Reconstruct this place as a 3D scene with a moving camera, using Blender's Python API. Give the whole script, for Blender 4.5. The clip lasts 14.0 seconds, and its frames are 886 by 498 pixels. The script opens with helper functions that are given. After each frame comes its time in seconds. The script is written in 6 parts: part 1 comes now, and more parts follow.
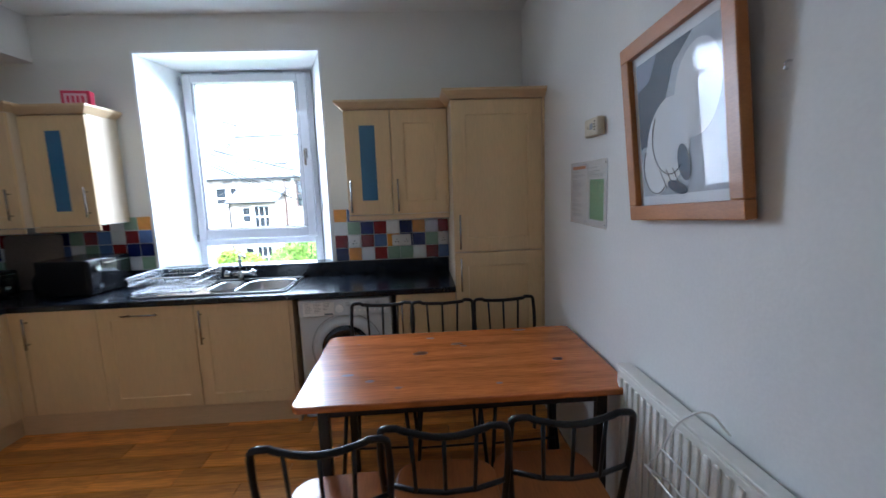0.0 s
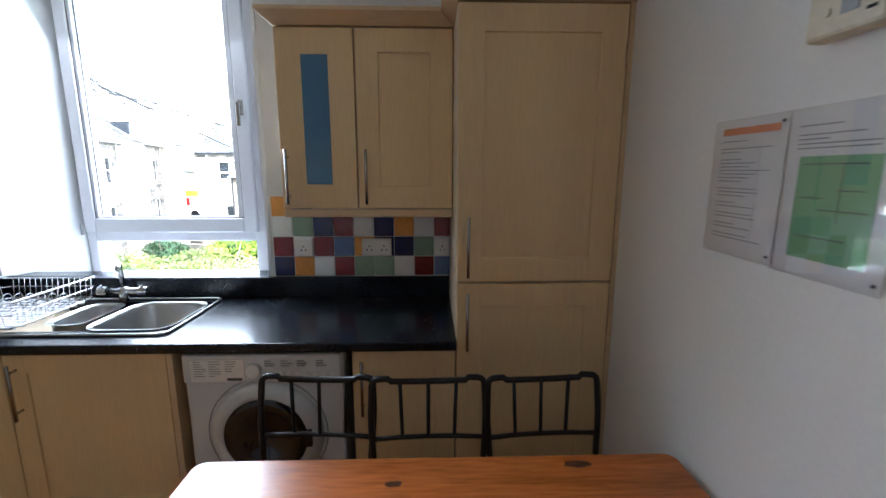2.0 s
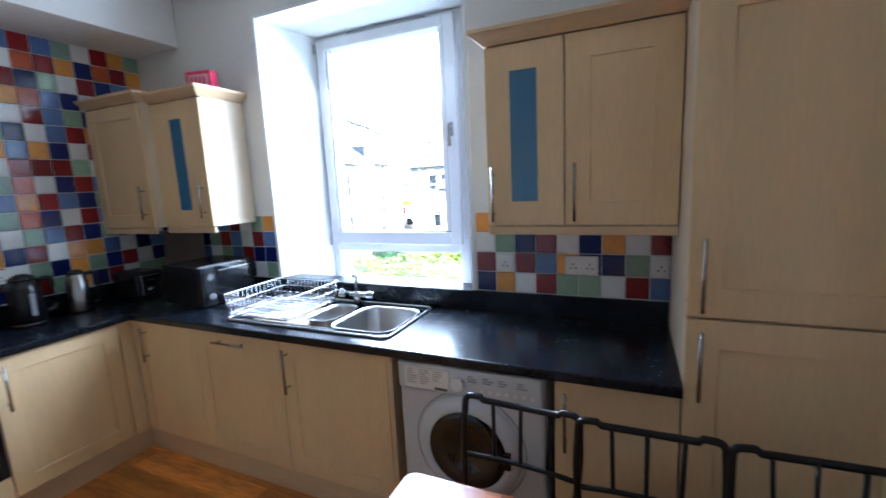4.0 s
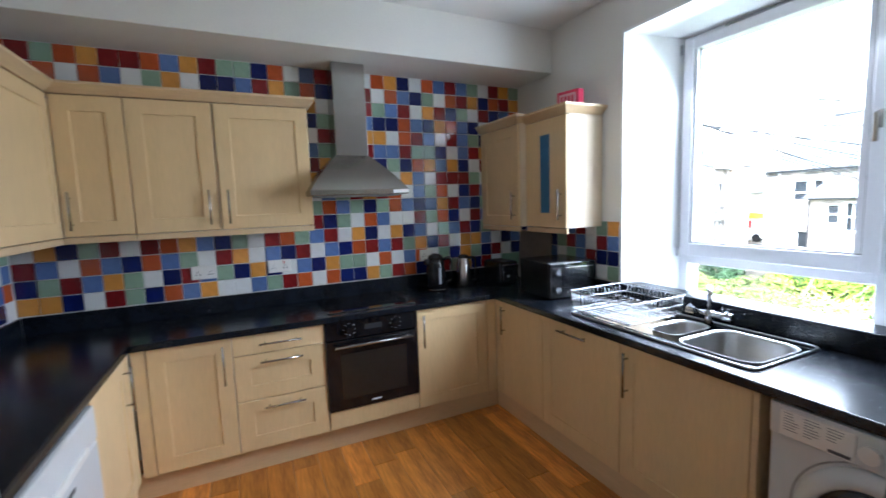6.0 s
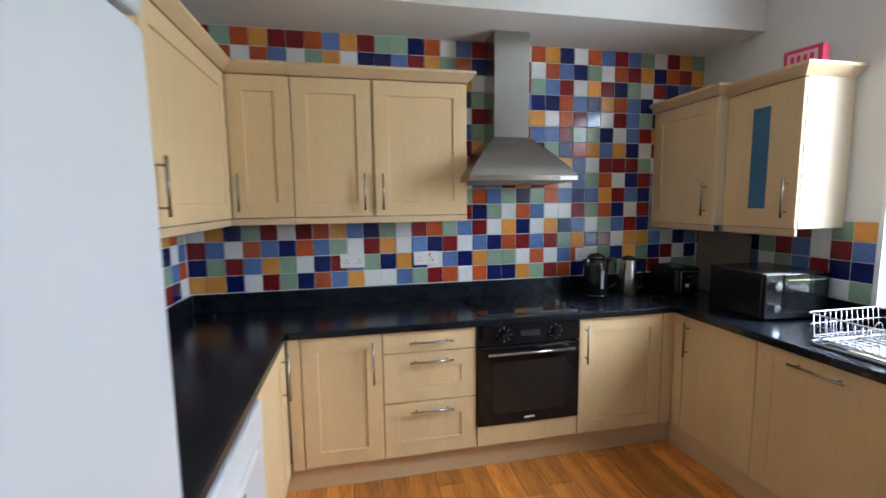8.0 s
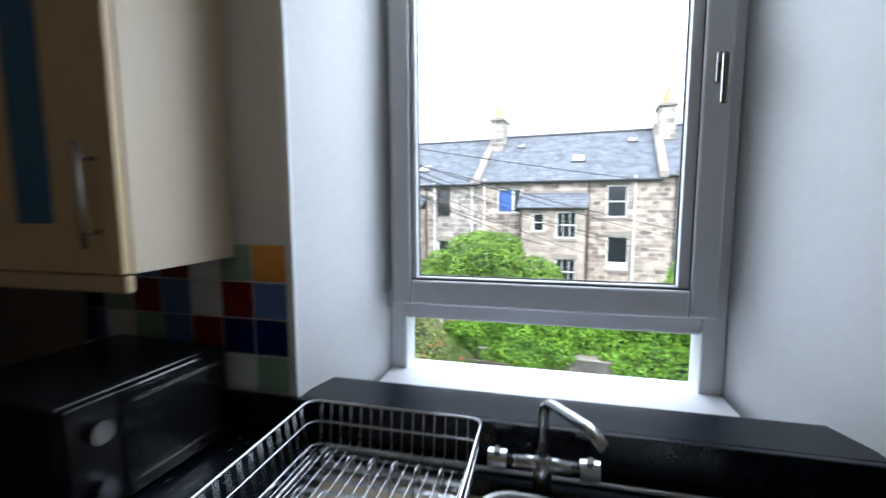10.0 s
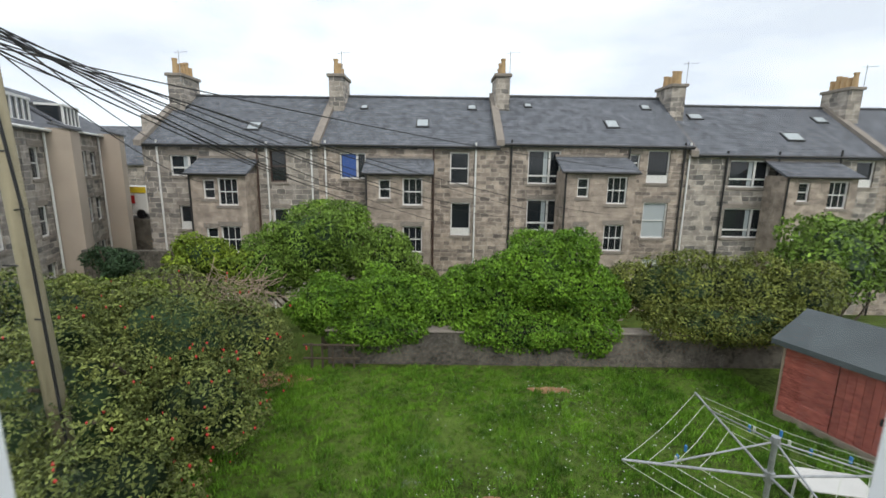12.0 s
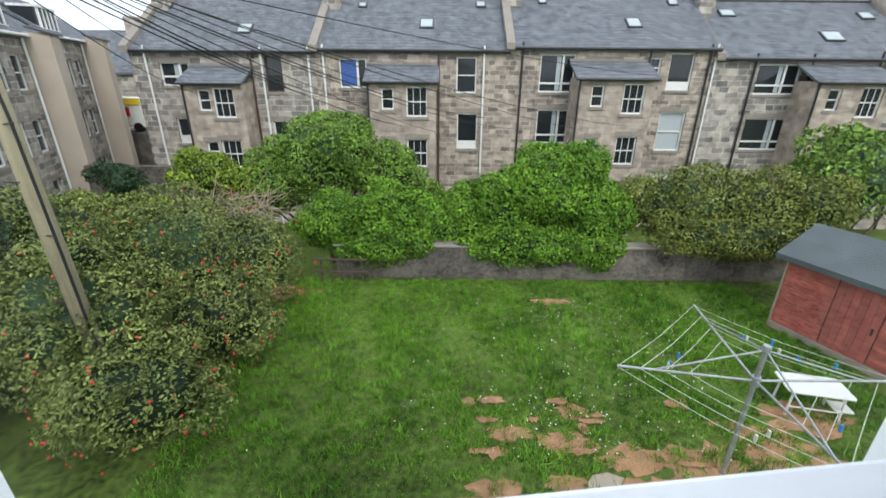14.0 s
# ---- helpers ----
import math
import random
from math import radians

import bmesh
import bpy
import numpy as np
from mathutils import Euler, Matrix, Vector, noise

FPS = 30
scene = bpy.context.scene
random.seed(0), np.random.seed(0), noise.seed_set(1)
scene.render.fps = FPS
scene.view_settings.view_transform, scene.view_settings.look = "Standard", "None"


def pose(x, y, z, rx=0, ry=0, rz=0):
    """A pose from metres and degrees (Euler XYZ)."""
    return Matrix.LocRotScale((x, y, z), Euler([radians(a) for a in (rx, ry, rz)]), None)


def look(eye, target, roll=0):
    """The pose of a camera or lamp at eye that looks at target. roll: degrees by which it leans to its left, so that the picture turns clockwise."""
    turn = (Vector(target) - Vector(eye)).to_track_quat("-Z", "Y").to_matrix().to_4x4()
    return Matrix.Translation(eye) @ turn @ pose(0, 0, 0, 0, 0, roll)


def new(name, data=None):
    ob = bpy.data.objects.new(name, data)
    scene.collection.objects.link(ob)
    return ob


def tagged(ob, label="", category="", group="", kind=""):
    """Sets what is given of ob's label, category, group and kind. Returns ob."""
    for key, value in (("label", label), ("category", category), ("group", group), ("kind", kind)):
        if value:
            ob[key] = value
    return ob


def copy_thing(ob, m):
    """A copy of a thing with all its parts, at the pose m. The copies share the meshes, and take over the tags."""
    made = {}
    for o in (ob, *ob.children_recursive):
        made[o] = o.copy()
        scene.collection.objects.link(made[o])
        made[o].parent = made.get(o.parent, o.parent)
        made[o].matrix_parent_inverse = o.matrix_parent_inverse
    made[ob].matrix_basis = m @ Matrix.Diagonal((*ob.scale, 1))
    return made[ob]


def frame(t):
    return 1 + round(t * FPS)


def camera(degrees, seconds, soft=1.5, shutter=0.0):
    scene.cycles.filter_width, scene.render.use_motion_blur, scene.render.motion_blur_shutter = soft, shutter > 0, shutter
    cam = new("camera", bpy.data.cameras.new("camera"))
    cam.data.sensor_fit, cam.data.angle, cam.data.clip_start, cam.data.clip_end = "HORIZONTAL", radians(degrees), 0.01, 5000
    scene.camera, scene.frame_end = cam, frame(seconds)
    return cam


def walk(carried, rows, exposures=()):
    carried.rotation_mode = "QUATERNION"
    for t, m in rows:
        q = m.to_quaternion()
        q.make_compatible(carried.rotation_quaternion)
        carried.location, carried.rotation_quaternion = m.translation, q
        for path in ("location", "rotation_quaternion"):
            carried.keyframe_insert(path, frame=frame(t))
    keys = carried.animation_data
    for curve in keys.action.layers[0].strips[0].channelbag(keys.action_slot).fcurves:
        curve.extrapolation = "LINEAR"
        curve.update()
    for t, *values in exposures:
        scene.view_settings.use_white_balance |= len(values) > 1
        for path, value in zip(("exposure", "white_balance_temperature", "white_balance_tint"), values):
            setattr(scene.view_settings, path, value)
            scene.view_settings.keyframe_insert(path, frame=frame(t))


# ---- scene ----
cam = camera(92.5, 14.0, shutter=0.4)
PATH = [
    (0, (-0.091, 0.275, 1.507), (0.016, 2.252, 1.227), -2.0),
    (0.5, (-0.057, 0.618, 1.478), (0.126, 2.582, 1.144), -1.0),
    (1, (-0.023, 0.948, 1.481), (0.148, 2.908, 1.121), -0.7),
    (1.5, (0.041, 1.261, 1.501), (0.132, 3.226, 1.139), -0.3),
    (2, (0.034, 1.471, 1.499), (0.094, 3.437, 1.139), 0.1),
    (2.2, (0.025, 1.525, 1.502), (0.057, 3.493, 1.149), 0.0),
    (4.3, (-0.031, 1.564, 1.544), (-1.046, 3.261, 1.248), -3.1),
    (4.5, (-0.035, 1.569, 1.546), (-1.187, 3.179, 1.26), -3.2),
    (5, (-0.052, 1.524, 1.541), (-1.493, 2.889, 1.29), -3.1),
    (5.5, (-0.081, 1.455, 1.531), (-1.74, 2.549, 1.308), -2.7),
    (6, (-0.098, 1.374, 1.541), (-1.9, 2.215, 1.323), -2.0),
    (6.5, (-0.094, 1.31, 1.534), (-2.006, 1.858, 1.325), -1.4),
    (7, (-0.106, 1.252, 1.53), (-2.071, 1.563, 1.319), -1.3),
    (7.5, (-0.207, 1.21, 1.5), (-2.183, 1.438, 1.292), -0.8),
    (8, (-0.547, 1.15, 1.498), (-2.495, 1.549, 1.279), -0.7),
    (8.5, (-0.911, 1.341, 1.463), (-2.736, 2.131, 1.246), -1.6),
    (9, (-1.189, 1.667, 1.484), (-2.621, 3.047, 1.264), -1.3),
    (9.2, (-1.248, 1.884, 1.464), (-2.495, 3.436, 1.271), -0.9),
]
# at the window: seconds, place, turn about x, y and z
PATH_WINDOW = [
    (11.3, -1.617, 3.358, 1.535, 82.83, -1.26, -7.65),
    (11.5, -1.600, 3.460, 1.540, 82.17, -1.14, -7.42),
    (12.0, -1.575, 3.720, 1.555, 79.28, -0.88, -7.29),
    (12.5, -1.550, 3.800, 1.565, 76.00, -0.80, -6.97),
    (13.0, -1.550, 3.800, 1.565, 73.94, -0.64, -6.75),
    (13.5, -1.550, 3.800, 1.560, 71.64, -0.52, -6.61),
    (14.0, -1.550, 3.790, 1.550, 67.80, -0.50, -6.52),
]
EXPOSURES = [(0, 3.6, 5200, 10), (0.9, 3.8, 5750, 10), (1.5, 3.55, 5650, 10), (2.2, 3.5, 5600, 10), (4.3, 3.95, 5000, 10), (5.5, 3.85, 5300, 10), (6.5, 3.65, 5650, 10), (7.0, 3.62, 5750, 10), (7.5, 4.05, 5750, 10),
             (8.5, 3.95, 5600, 10), (9.2, 3.05, 5500, 10), (11.3, 0.35, 6450, 10), (11.7, 0.25, 6500, 10), (12.2, -0.3, 6500, 10), (13.5, 0.0, 6250, 8), (14, 0.35, 6150, 8)]
walk(cam, [(t, look(e, g, r)) for t, e, g, r in PATH] + [(r[0], pose(*r[1:])) for r in PATH_WINDOW], EXPOSURES)

# ---- world and light: a bright overcast day ----
world = bpy.data.worlds.new("overcast_sky")
scene.world = world
world.use_nodes = True
wn = world.node_tree
bg = wn.nodes["Background"]
sky = wn.nodes.new("ShaderNodeTexSky")
sky.sky_type = "NISHITA"
sky.sun_disc = False
sky.sun_elevation, sky.sun_rotation = radians(48), radians(200)
skymul = wn.nodes.new("ShaderNodeMix")
skymul.data_type, skymul.blend_type = "RGBA", "MULTIPLY"
skymul.inputs[0].default_value = 1.0
wn.links.new(sky.outputs[0], skymul.inputs[6])
skymul.inputs[7].default_value = (0.1, 0.1, 0.1, 1)
coord = wn.nodes.new("ShaderNodeTexCoord")
squash = wn.nodes.new("ShaderNodeMapping")
squash.inputs["Scale"].default_value = (1.6, 1.6, 4.5)
cloud = wn.nodes.new("ShaderNodeTexNoise")
cloud.inputs["Scale"].default_value, cloud.inputs["Detail"].default_value = 1.6, 6
ramp = wn.nodes.new("ShaderNodeValToRGB")
ramp.color_ramp.elements[0].position, ramp.color_ramp.elements[0].color = 0.36, (0.56, 0.60, 0.655, 1)
ramp.color_ramp.elements[1].position, ramp.color_ramp.elements[1].color = 0.62, (0.80, 0.82, 0.85, 1)
wn.links.new(coord.outputs["Generated"], squash.inputs[0])
wn.links.new(squash.outputs[0], cloud.inputs["Vector"])
wn.links.new(cloud.outputs[0], ramp.inputs[0])
cover = wn.nodes.new("ShaderNodeMix")
cover.data_type = "RGBA"
cover.inputs[0].default_value = 0.93
wn.links.new(skymul.outputs[2], cover.inputs[6])
wn.links.new(ramp.outputs[0], cover.inputs[7])
wn.links.new(cover.outputs[2], bg.inputs[0])
bg.inputs[1].default_value = 1.8

sun = new("sun", bpy.data.lights.new("sun", "SUN"))
sun.data.energy, sun.data.angle, sun.data.color = 1.5, radians(25), (1.0, 0.95, 0.88)
sun.matrix_world = look((10, -20, 30), (0, 8, 0))

# daylight coming in through the kitchen window
daylight = new("window_daylight", bpy.data.lights.new("window_daylight", "AREA"))
daylight.data.shape, daylight.data.size, daylight.data.size_y = "RECTANGLE", 0.95, 1.5
daylight.data.energy, daylight.data.color = 4.5, (0.93, 0.97, 1.0)
daylight.matrix_world = look((-1.45, 4.16, 1.75), (-1.45, 0.9, 0.0))


# ---- materials ----
def mat(name, col, rough=0.5, metal=0.0, var=0.08, scale=6.0, bump=0.0, bscale=60.0, stretch=(1, 1, 1), rand=0.0, spec=0.5, dark=None, coat=0.0, island=False):
    """A surface with broad and fine colour variation, optional relief and a random tint for each piece."""
    m = bpy.data.materials.new(name)
    m.use_nodes = True
    nt = m.node_tree
    b = nt.nodes["Principled BSDF"]
    b.inputs["Roughness"].default_value, b.inputs["Metallic"].default_value = rough, metal
    b.inputs["Specular IOR Level"].default_value = spec
    b.inputs["Coat Weight"].default_value = coat
    b.inputs["Coat Roughness"].default_value = 0.15
    tc = nt.nodes.new("ShaderNodeTexCoord")
    mp = nt.nodes.new("ShaderNodeMapping")
    mp.inputs["Scale"].default_value = stretch
    nt.links.new(tc.outputs["Object"], mp.inputs[0])
    n1 = nt.nodes.new("ShaderNodeTexNoise")
    n1.inputs["Scale"].default_value, n1.inputs["Detail"].default_value = scale, 5
    n2 = nt.nodes.new("ShaderNodeTexNoise")
    n2.inputs["Scale"].default_value, n2.inputs["Detail"].default_value = bscale, 4
    for n in (n1, n2):
        nt.links.new(mp.outputs[0], n.inputs["Vector"])
    add = nt.nodes.new("ShaderNodeMath")
    add.operation = "ADD"
    nt.links.new(n1.outputs[0], add.inputs[0])
    nt.links.new(n2.outputs[0], add.inputs[1])
    rng = nt.nodes.new("ShaderNodeMapRange")
    rng.inputs[1].default_value, rng.inputs[2].default_value = 0.7, 1.3
    nt.links.new(add.outputs[0], rng.inputs[0])
    mix = nt.nodes.new("ShaderNodeMix")
    mix.data_type = "RGBA"
    lo = dark or [c * (1 - var) for c in col]
    hi = [min(1, c * (1 + var)) for c in col]
    mix.inputs[6].default_value, mix.inputs[7].default_value = (*lo, 1), (*hi, 1)
    nt.links.new(rng.outputs[0], mix.inputs[0])
    out = mix.outputs[2]
    if rand:
        hs = nt.nodes.new("ShaderNodeHueSaturation")
        info = nt.nodes.new("ShaderNodeNewGeometry" if island else "ShaderNodeObjectInfo")
        r2 = nt.nodes.new("ShaderNodeMapRange")
        r2.inputs[3].default_value, r2.inputs[4].default_value = 1 - rand, 1 + rand
        nt.links.new(info.outputs["Random Per Island" if island else "Random"], r2.inputs[0])
        nt.links.new(r2.outputs[0], hs.inputs["Value"])
        nt.links.new(out, hs.inputs["Color"])
        out = hs.outputs[0]
    nt.links.new(out, b.inputs["Base Color"])
    if bump:
        bp = nt.nodes.new("ShaderNodeBump")
        bp.inputs["Strength"].default_value, bp.inputs["Distance"].default_value = bump, 0.01
        nt.links.new(n2.outputs[0], bp.inputs["Height"])
        nt.links.new(bp.outputs[0], b.inputs["Normal"])
    return m


def glass(name, col=(1, 1, 1), rough=0.0, lo=0.008, hi=0.09):
    m = bpy.data.materials.new(name)
    m.use_nodes = True
    nt = m.node_tree
    nt.nodes.remove(nt.nodes["Principled BSDF"])
    tr, gl, mx, lw, rg = (nt.nodes.new("ShaderNode" + k) for k in ("BsdfTransparent", "BsdfGlossy", "MixShader", "LayerWeight", "MapRange"))
    tr.inputs[0].default_value = (*col, 1)
    gl.inputs["Roughness"].default_value = rough
    lw.inputs[0].default_value = 0.3
    rg.inputs[3].default_value, rg.inputs[4].default_value = lo, hi
    nt.links.new(lw.outputs["Facing"], rg.inputs[0])
    nt.links.new(rg.outputs[0], mx.inputs[0])
    nt.links.new(tr.outputs[0], mx.inputs[1])
    nt.links.new(gl.outputs[0], mx.inputs[2])
    nt.links.new(mx.outputs[0], nt.nodes["Material Output"].inputs[0])
    return m


def stone_mat(name, a, b, mortar, w=0.46, h=0.24):
    """Coursed granite rubble: blocks of several greys and pinks with pale joints."""
    m = bpy.data.materials.new(name)
    m.use_nodes = True
    nt = m.node_tree
    p = nt.nodes["Principled BSDF"]
    p.inputs["Roughness"].default_value = 0.9
    tc = nt.nodes.new("ShaderNodeTexCoord")
    sep = nt.nodes.new("ShaderNodeSeparateXYZ")
    com = nt.nodes.new("ShaderNodeCombineXYZ")
    su = nt.nodes.new("ShaderNodeMath")
    su.operation = "ADD"
    nt.links.new(tc.outputs["Object"], sep.inputs[0])
    nt.links.new(sep.outputs[0], su.inputs[0])
    nt.links.new(sep.outputs[1], su.inputs[1])
    nt.links.new(su.outputs[0], com.inputs[0])
    nt.links.new(sep.outputs[2], com.inputs[1])
    wob = nt.nodes.new("ShaderNodeTexNoise")
    wob.inputs["Scale"].default_value = 1.7
    wadd = nt.nodes.new("ShaderNodeVectorMath")
    wadd.operation = "MULTIPLY_ADD"
    wadd.inputs[1].default_value = (0.22, 0.12, 0)
    nt.links.new(tc.outputs["Object"], wob.inputs["Vector"])
    nt.links.new(wob.outputs["Color"], wadd.inputs[0])
    nt.links.new(com.outputs[0], wadd.inputs[2])
    br = nt.nodes.new("ShaderNodeTexBrick")
    br.inputs["Scale"].default_value = 1.0
    br.inputs["Mortar Size"].default_value, br.inputs["Mortar Smooth"].default_value = 0.018, 0.4
    br.inputs["Brick Width"].default_value, br.inputs["Row Height"].default_value = w, h
    br.offset, br.squash, br.squash_frequency = 0.43, 0.72, 3
    br.inputs["Color1"].default_value, br.inputs["Color2"].default_value = (*a, 1), (*b, 1)
    br.inputs["Mortar"].default_value = (*mortar, 1)
    nt.links.new(wadd.outputs[0], br.inputs["Vector"])
    nz = nt.nodes.new("ShaderNodeTexNoise")
    nz.inputs["Scale"].default_value, nz.inputs["Detail"].default_value = 2.2, 8
    nt.links.new(tc.outputs["Object"], nz.inputs["Vector"])
    rm = nt.nodes.new("ShaderNodeMapRange")
    rm.inputs[1].default_value, rm.inputs[2].default_value = 0.3, 0.7
    rm.inputs[3].default_value, rm.inputs[4].default_value = 0.62, 1.25
    nt.links.new(nz.outputs[0], rm.inputs[0])
    hs = nt.nodes.new("ShaderNodeHueSaturation")
    nt.links.new(rm.outputs[0], hs.inputs["Value"])
    nt.links.new(br.outputs["Color"], hs.inputs["Color"])
    nt.links.new(hs.outputs[0], p.inputs["Base Color"])
    bp = nt.nodes.new("ShaderNodeBump")
    bp.inputs["Strength"].default_value, bp.inputs["Distance"].default_value = 0.7, 0.03
    bp.invert = True
    nt.links.new(br.outputs["Fac"], bp.inputs["Height"])
    nt.links.new(bp.outputs[0], p.inputs["Normal"])
    return m


M_WALL = mat("wall_paint", (0.74, 0.73, 0.70), 0.75, var=0.03, scale=2, bump=0.08, bscale=90)
M_REVEAL = mat("white_gloss_paint", (0.80, 0.81, 0.82), 0.45, var=0.03, scale=3, bump=0.05, bscale=40)
M_CEIL = mat("ceiling_paint", (0.80, 0.79, 0.77), 0.85, var=0.02, scale=2, bump=0.05, bscale=80)
M_MAPLE = mat("maple_foil", (0.72, 0.535, 0.29), 0.42, var=0.06, scale=2.5, bscale=38, stretch=(3, 3, 0.35), bump=0.03)
M_MAPLE_H = mat("maple_foil_cornice", (0.66, 0.49, 0.29), 0.42, var=0.07, scale=2.5, bscale=30, stretch=(0.5, 0.5, 4))
M_CARCASS = mat("maple_carcass", (0.72, 0.60, 0.44), 0.5, var=0.05, scale=3, stretch=(3, 3, 0.4))
M_STEEL = mat("brushed_steel", (0.40, 0.39, 0.375), 0.27, 1.0, var=0.05, scale=4, bscale=180, stretch=(0.2, 0.2, 6))
M_SINK = mat("sink_steel", (0.52, 0.53, 0.54), 0.30, 1.0, var=0.08, scale=7, bscale=150)
M_CHROME = mat("chrome", (0.52, 0.53, 0.55), 0.16, 1.0, var=0.03)
M_BLACKTOP = mat("black_worktop", (0.008, 0.011, 0.017), 0.22, var=0.4, scale=9, bscale=130, bump=0.015, spec=0.4)
M_BLACK = mat("black_plastic", (0.009, 0.009, 0.011), 0.25, var=0.1)
M_BLACKGLASS = mat("black_glass", (0.008, 0.008, 0.01), 0.04, var=0.1)
M_WHITE = mat("white_enamel", (0.62, 0.64, 0.65), 0.35, var=0.02, scale=2, bump=0.01, bscale=200)
M_UPVC = mat("white_upvc", (0.64, 0.64, 0.67), 0.30, var=0.03, scale=4)
M_SEAL = mat("dark_gasket", (0.03, 0.03, 0.035), 0.6)
M_GREY = mat("grey_print", (0.32, 0.33, 0.35), 0.6)
M_DARK = mat("dark_void", (0.012, 0.012, 0.012), 0.7)
M_PLASTIC = mat("white_plastic", (0.80, 0.79, 0.76), 0.35, var=0.03)
M_CREAM = mat("cream_plastic", (0.62, 0.56, 0.42), 0.5, var=0.08, scale=20)
M_RED = mat("red_plastic", (0.55, 0.03, 0.03), 0.4)
M_PINK = mat("pink_box", (0.62, 0.03, 0.10), 0.45, var=0.1)
M_PINKPALE = mat("pale_pink_print", (0.75, 0.45, 0.52), 0.5)
M_PINE = mat("varnished_pine", (0.44, 0.125, 0.024), 0.26, var=0.4, scale=2.2, bscale=22, stretch=(0.5, 7, 3), bump=0.02, coat=0.25)
M_KNOT = mat("pine_knot", (0.11, 0.035, 0.012), 0.3, var=0.4, scale=30)
M_SEAT = mat("stained_seat_wood", (0.40, 0.15, 0.05), 0.3, var=0.2, scale=3, bscale=22, stretch=(5, 0.6, 2), coat=0.2)
M_IRON = mat("black_tube", (0.006, 0.006, 0.007), 0.36, var=0.2, spec=0.4)
M_OAK = mat("oak_plank", (0.66, 0.27, 0.048), 0.28, var=0.3, scale=2.2, bscale=14, stretch=(0.5, 5, 2), bump=0.05, rand=0.28, dark=(0.38, 0.125, 0.022), coat=0.2)
M_GAP = mat("floor_gap", (0.05, 0.025, 0.01), 0.8)
M_FRAME = mat("orange_wood_frame", (0.42, 0.16, 0.04), 0.35, var=0.15, scale=3, stretch=(2, 1, 5))
M_PAPER = mat("paper", (0.78, 0.77, 0.77), 0.6, var=0.02)
M_MOUNT = mat("picture_mount", (0.74, 0.76, 0.78), 0.6, var=0.02)
M_INK = mat("print_ink", (0.10, 0.10, 0.11), 0.6)
M_NAVY = mat("picture_dark", (0.022, 0.035, 0.06), 0.5)
M_LILAC = mat("picture_lilac", (0.22, 0.24, 0.34), 0.5)
M_GREENPAPER = mat("green_print", (0.22, 0.46, 0.24), 0.55, var=0.04)
M_ORANGE = mat("orange_print", (0.72, 0.24, 0.10), 0.6)
M_RAD = mat("radiator_enamel", (0.74, 0.72, 0.66), 0.4, var=0.03)
M_GROUT = mat("pale_grout", (0.80, 0.79, 0.76), 0.8, var=0.05)
M_FROST = mat("blue_frosted_glass", (0.045, 0.16, 0.30), 0.18, var=0.05, coat=0.3)
M_FILM = glass("clear_plastic_film", (0.97, 0.97, 0.97), 0.03, 0.03, 0.32)
M_PICGLASS = glass("picture_glass", (0.98, 0.98, 0.98), 0.01, 0.015, 0.06)
M_PANE = glass("window_glass", (0.97, 0.98, 0.98))
TILES = dict(
    W=mat("tile_white", (0.78, 0.79, 0.78), 0.14, var=0.03, bump=0.03, bscale=25, rand=0.05),
    N=mat("tile_navy", (0.007, 0.014, 0.11), 0.12, var=0.15, bump=0.03, bscale=25, rand=0.15),
    B=mat("tile_blue", (0.115, 0.19, 0.42), 0.12, var=0.1, bump=0.03, bscale=25, rand=0.15),
    G=mat("tile_sage", (0.28, 0.40, 0.29), 0.12, var=0.06, bump=0.03, bscale=25, rand=0.1),
    R=mat("tile_oxblood", (0.20, 0.012, 0.014), 0.12, var=0.15, bump=0.03, bscale=25, rand=0.18),
    O=mat("tile_rust", (0.46, 0.088, 0.022), 0.12, var=0.12, bump=0.03, bscale=25, rand=0.15),
    Y=mat("tile_amber", (0.68, 0.31, 0.06), 0.12, var=0.08, bump=0.03, bscale=25, rand=0.12))


# ---- building helpers ----
def thing(name, loc, label, category, group="", kind=""):
    ob = new(name)
    ob.empty_display_size = 0.1
    ob.matrix_basis = Matrix.Translation(loc)
    return tagged(ob, label, category, group, kind)


def part(name, bm, material, parent=None, label="", M=None, smooth=False):
    """One mesh object from a bmesh drawn in world metres, under a thing or a part."""
    if M is not None:
        bmesh.ops.transform(bm, matrix=M, verts=bm.verts)
    if smooth:
        for f in bm.faces:
            f.smooth = True
    me = bpy.data.meshes.new(name)
    bm.to_mesh(me)
    bm.free()
    for mm in (material if isinstance(material, (list, tuple)) else [material]):
        me.materials.append(mm)
    ob = new(name, me)
    if parent is not None:
        ob.parent = parent
        if parent.type == "EMPTY":
            ob.matrix_parent_inverse = parent.matrix_basis.inverted()
    if label:
        ob["label"] = label
    return ob


def B(*boxes, bevel=0.0, seg=2):
    """Boxes given by two corners, in one bmesh, with softened edges."""
    bm = bmesh.new()
    for a, b in boxes:
        r = bmesh.ops.create_cube(bm, size=1)
        for v in r["verts"]:
            v.co = [(p + q) / 2 + c * (q - p) for p, q, c in zip(a, b, v.co)]
    if bevel:
        bmesh.ops.bevel(bm, geom=list(bm.edges), offset=bevel, segments=seg, affect="EDGES", profile=0.5)
    bmesh.ops.recalc_face_normals(bm, faces=bm.faces)
    return bm


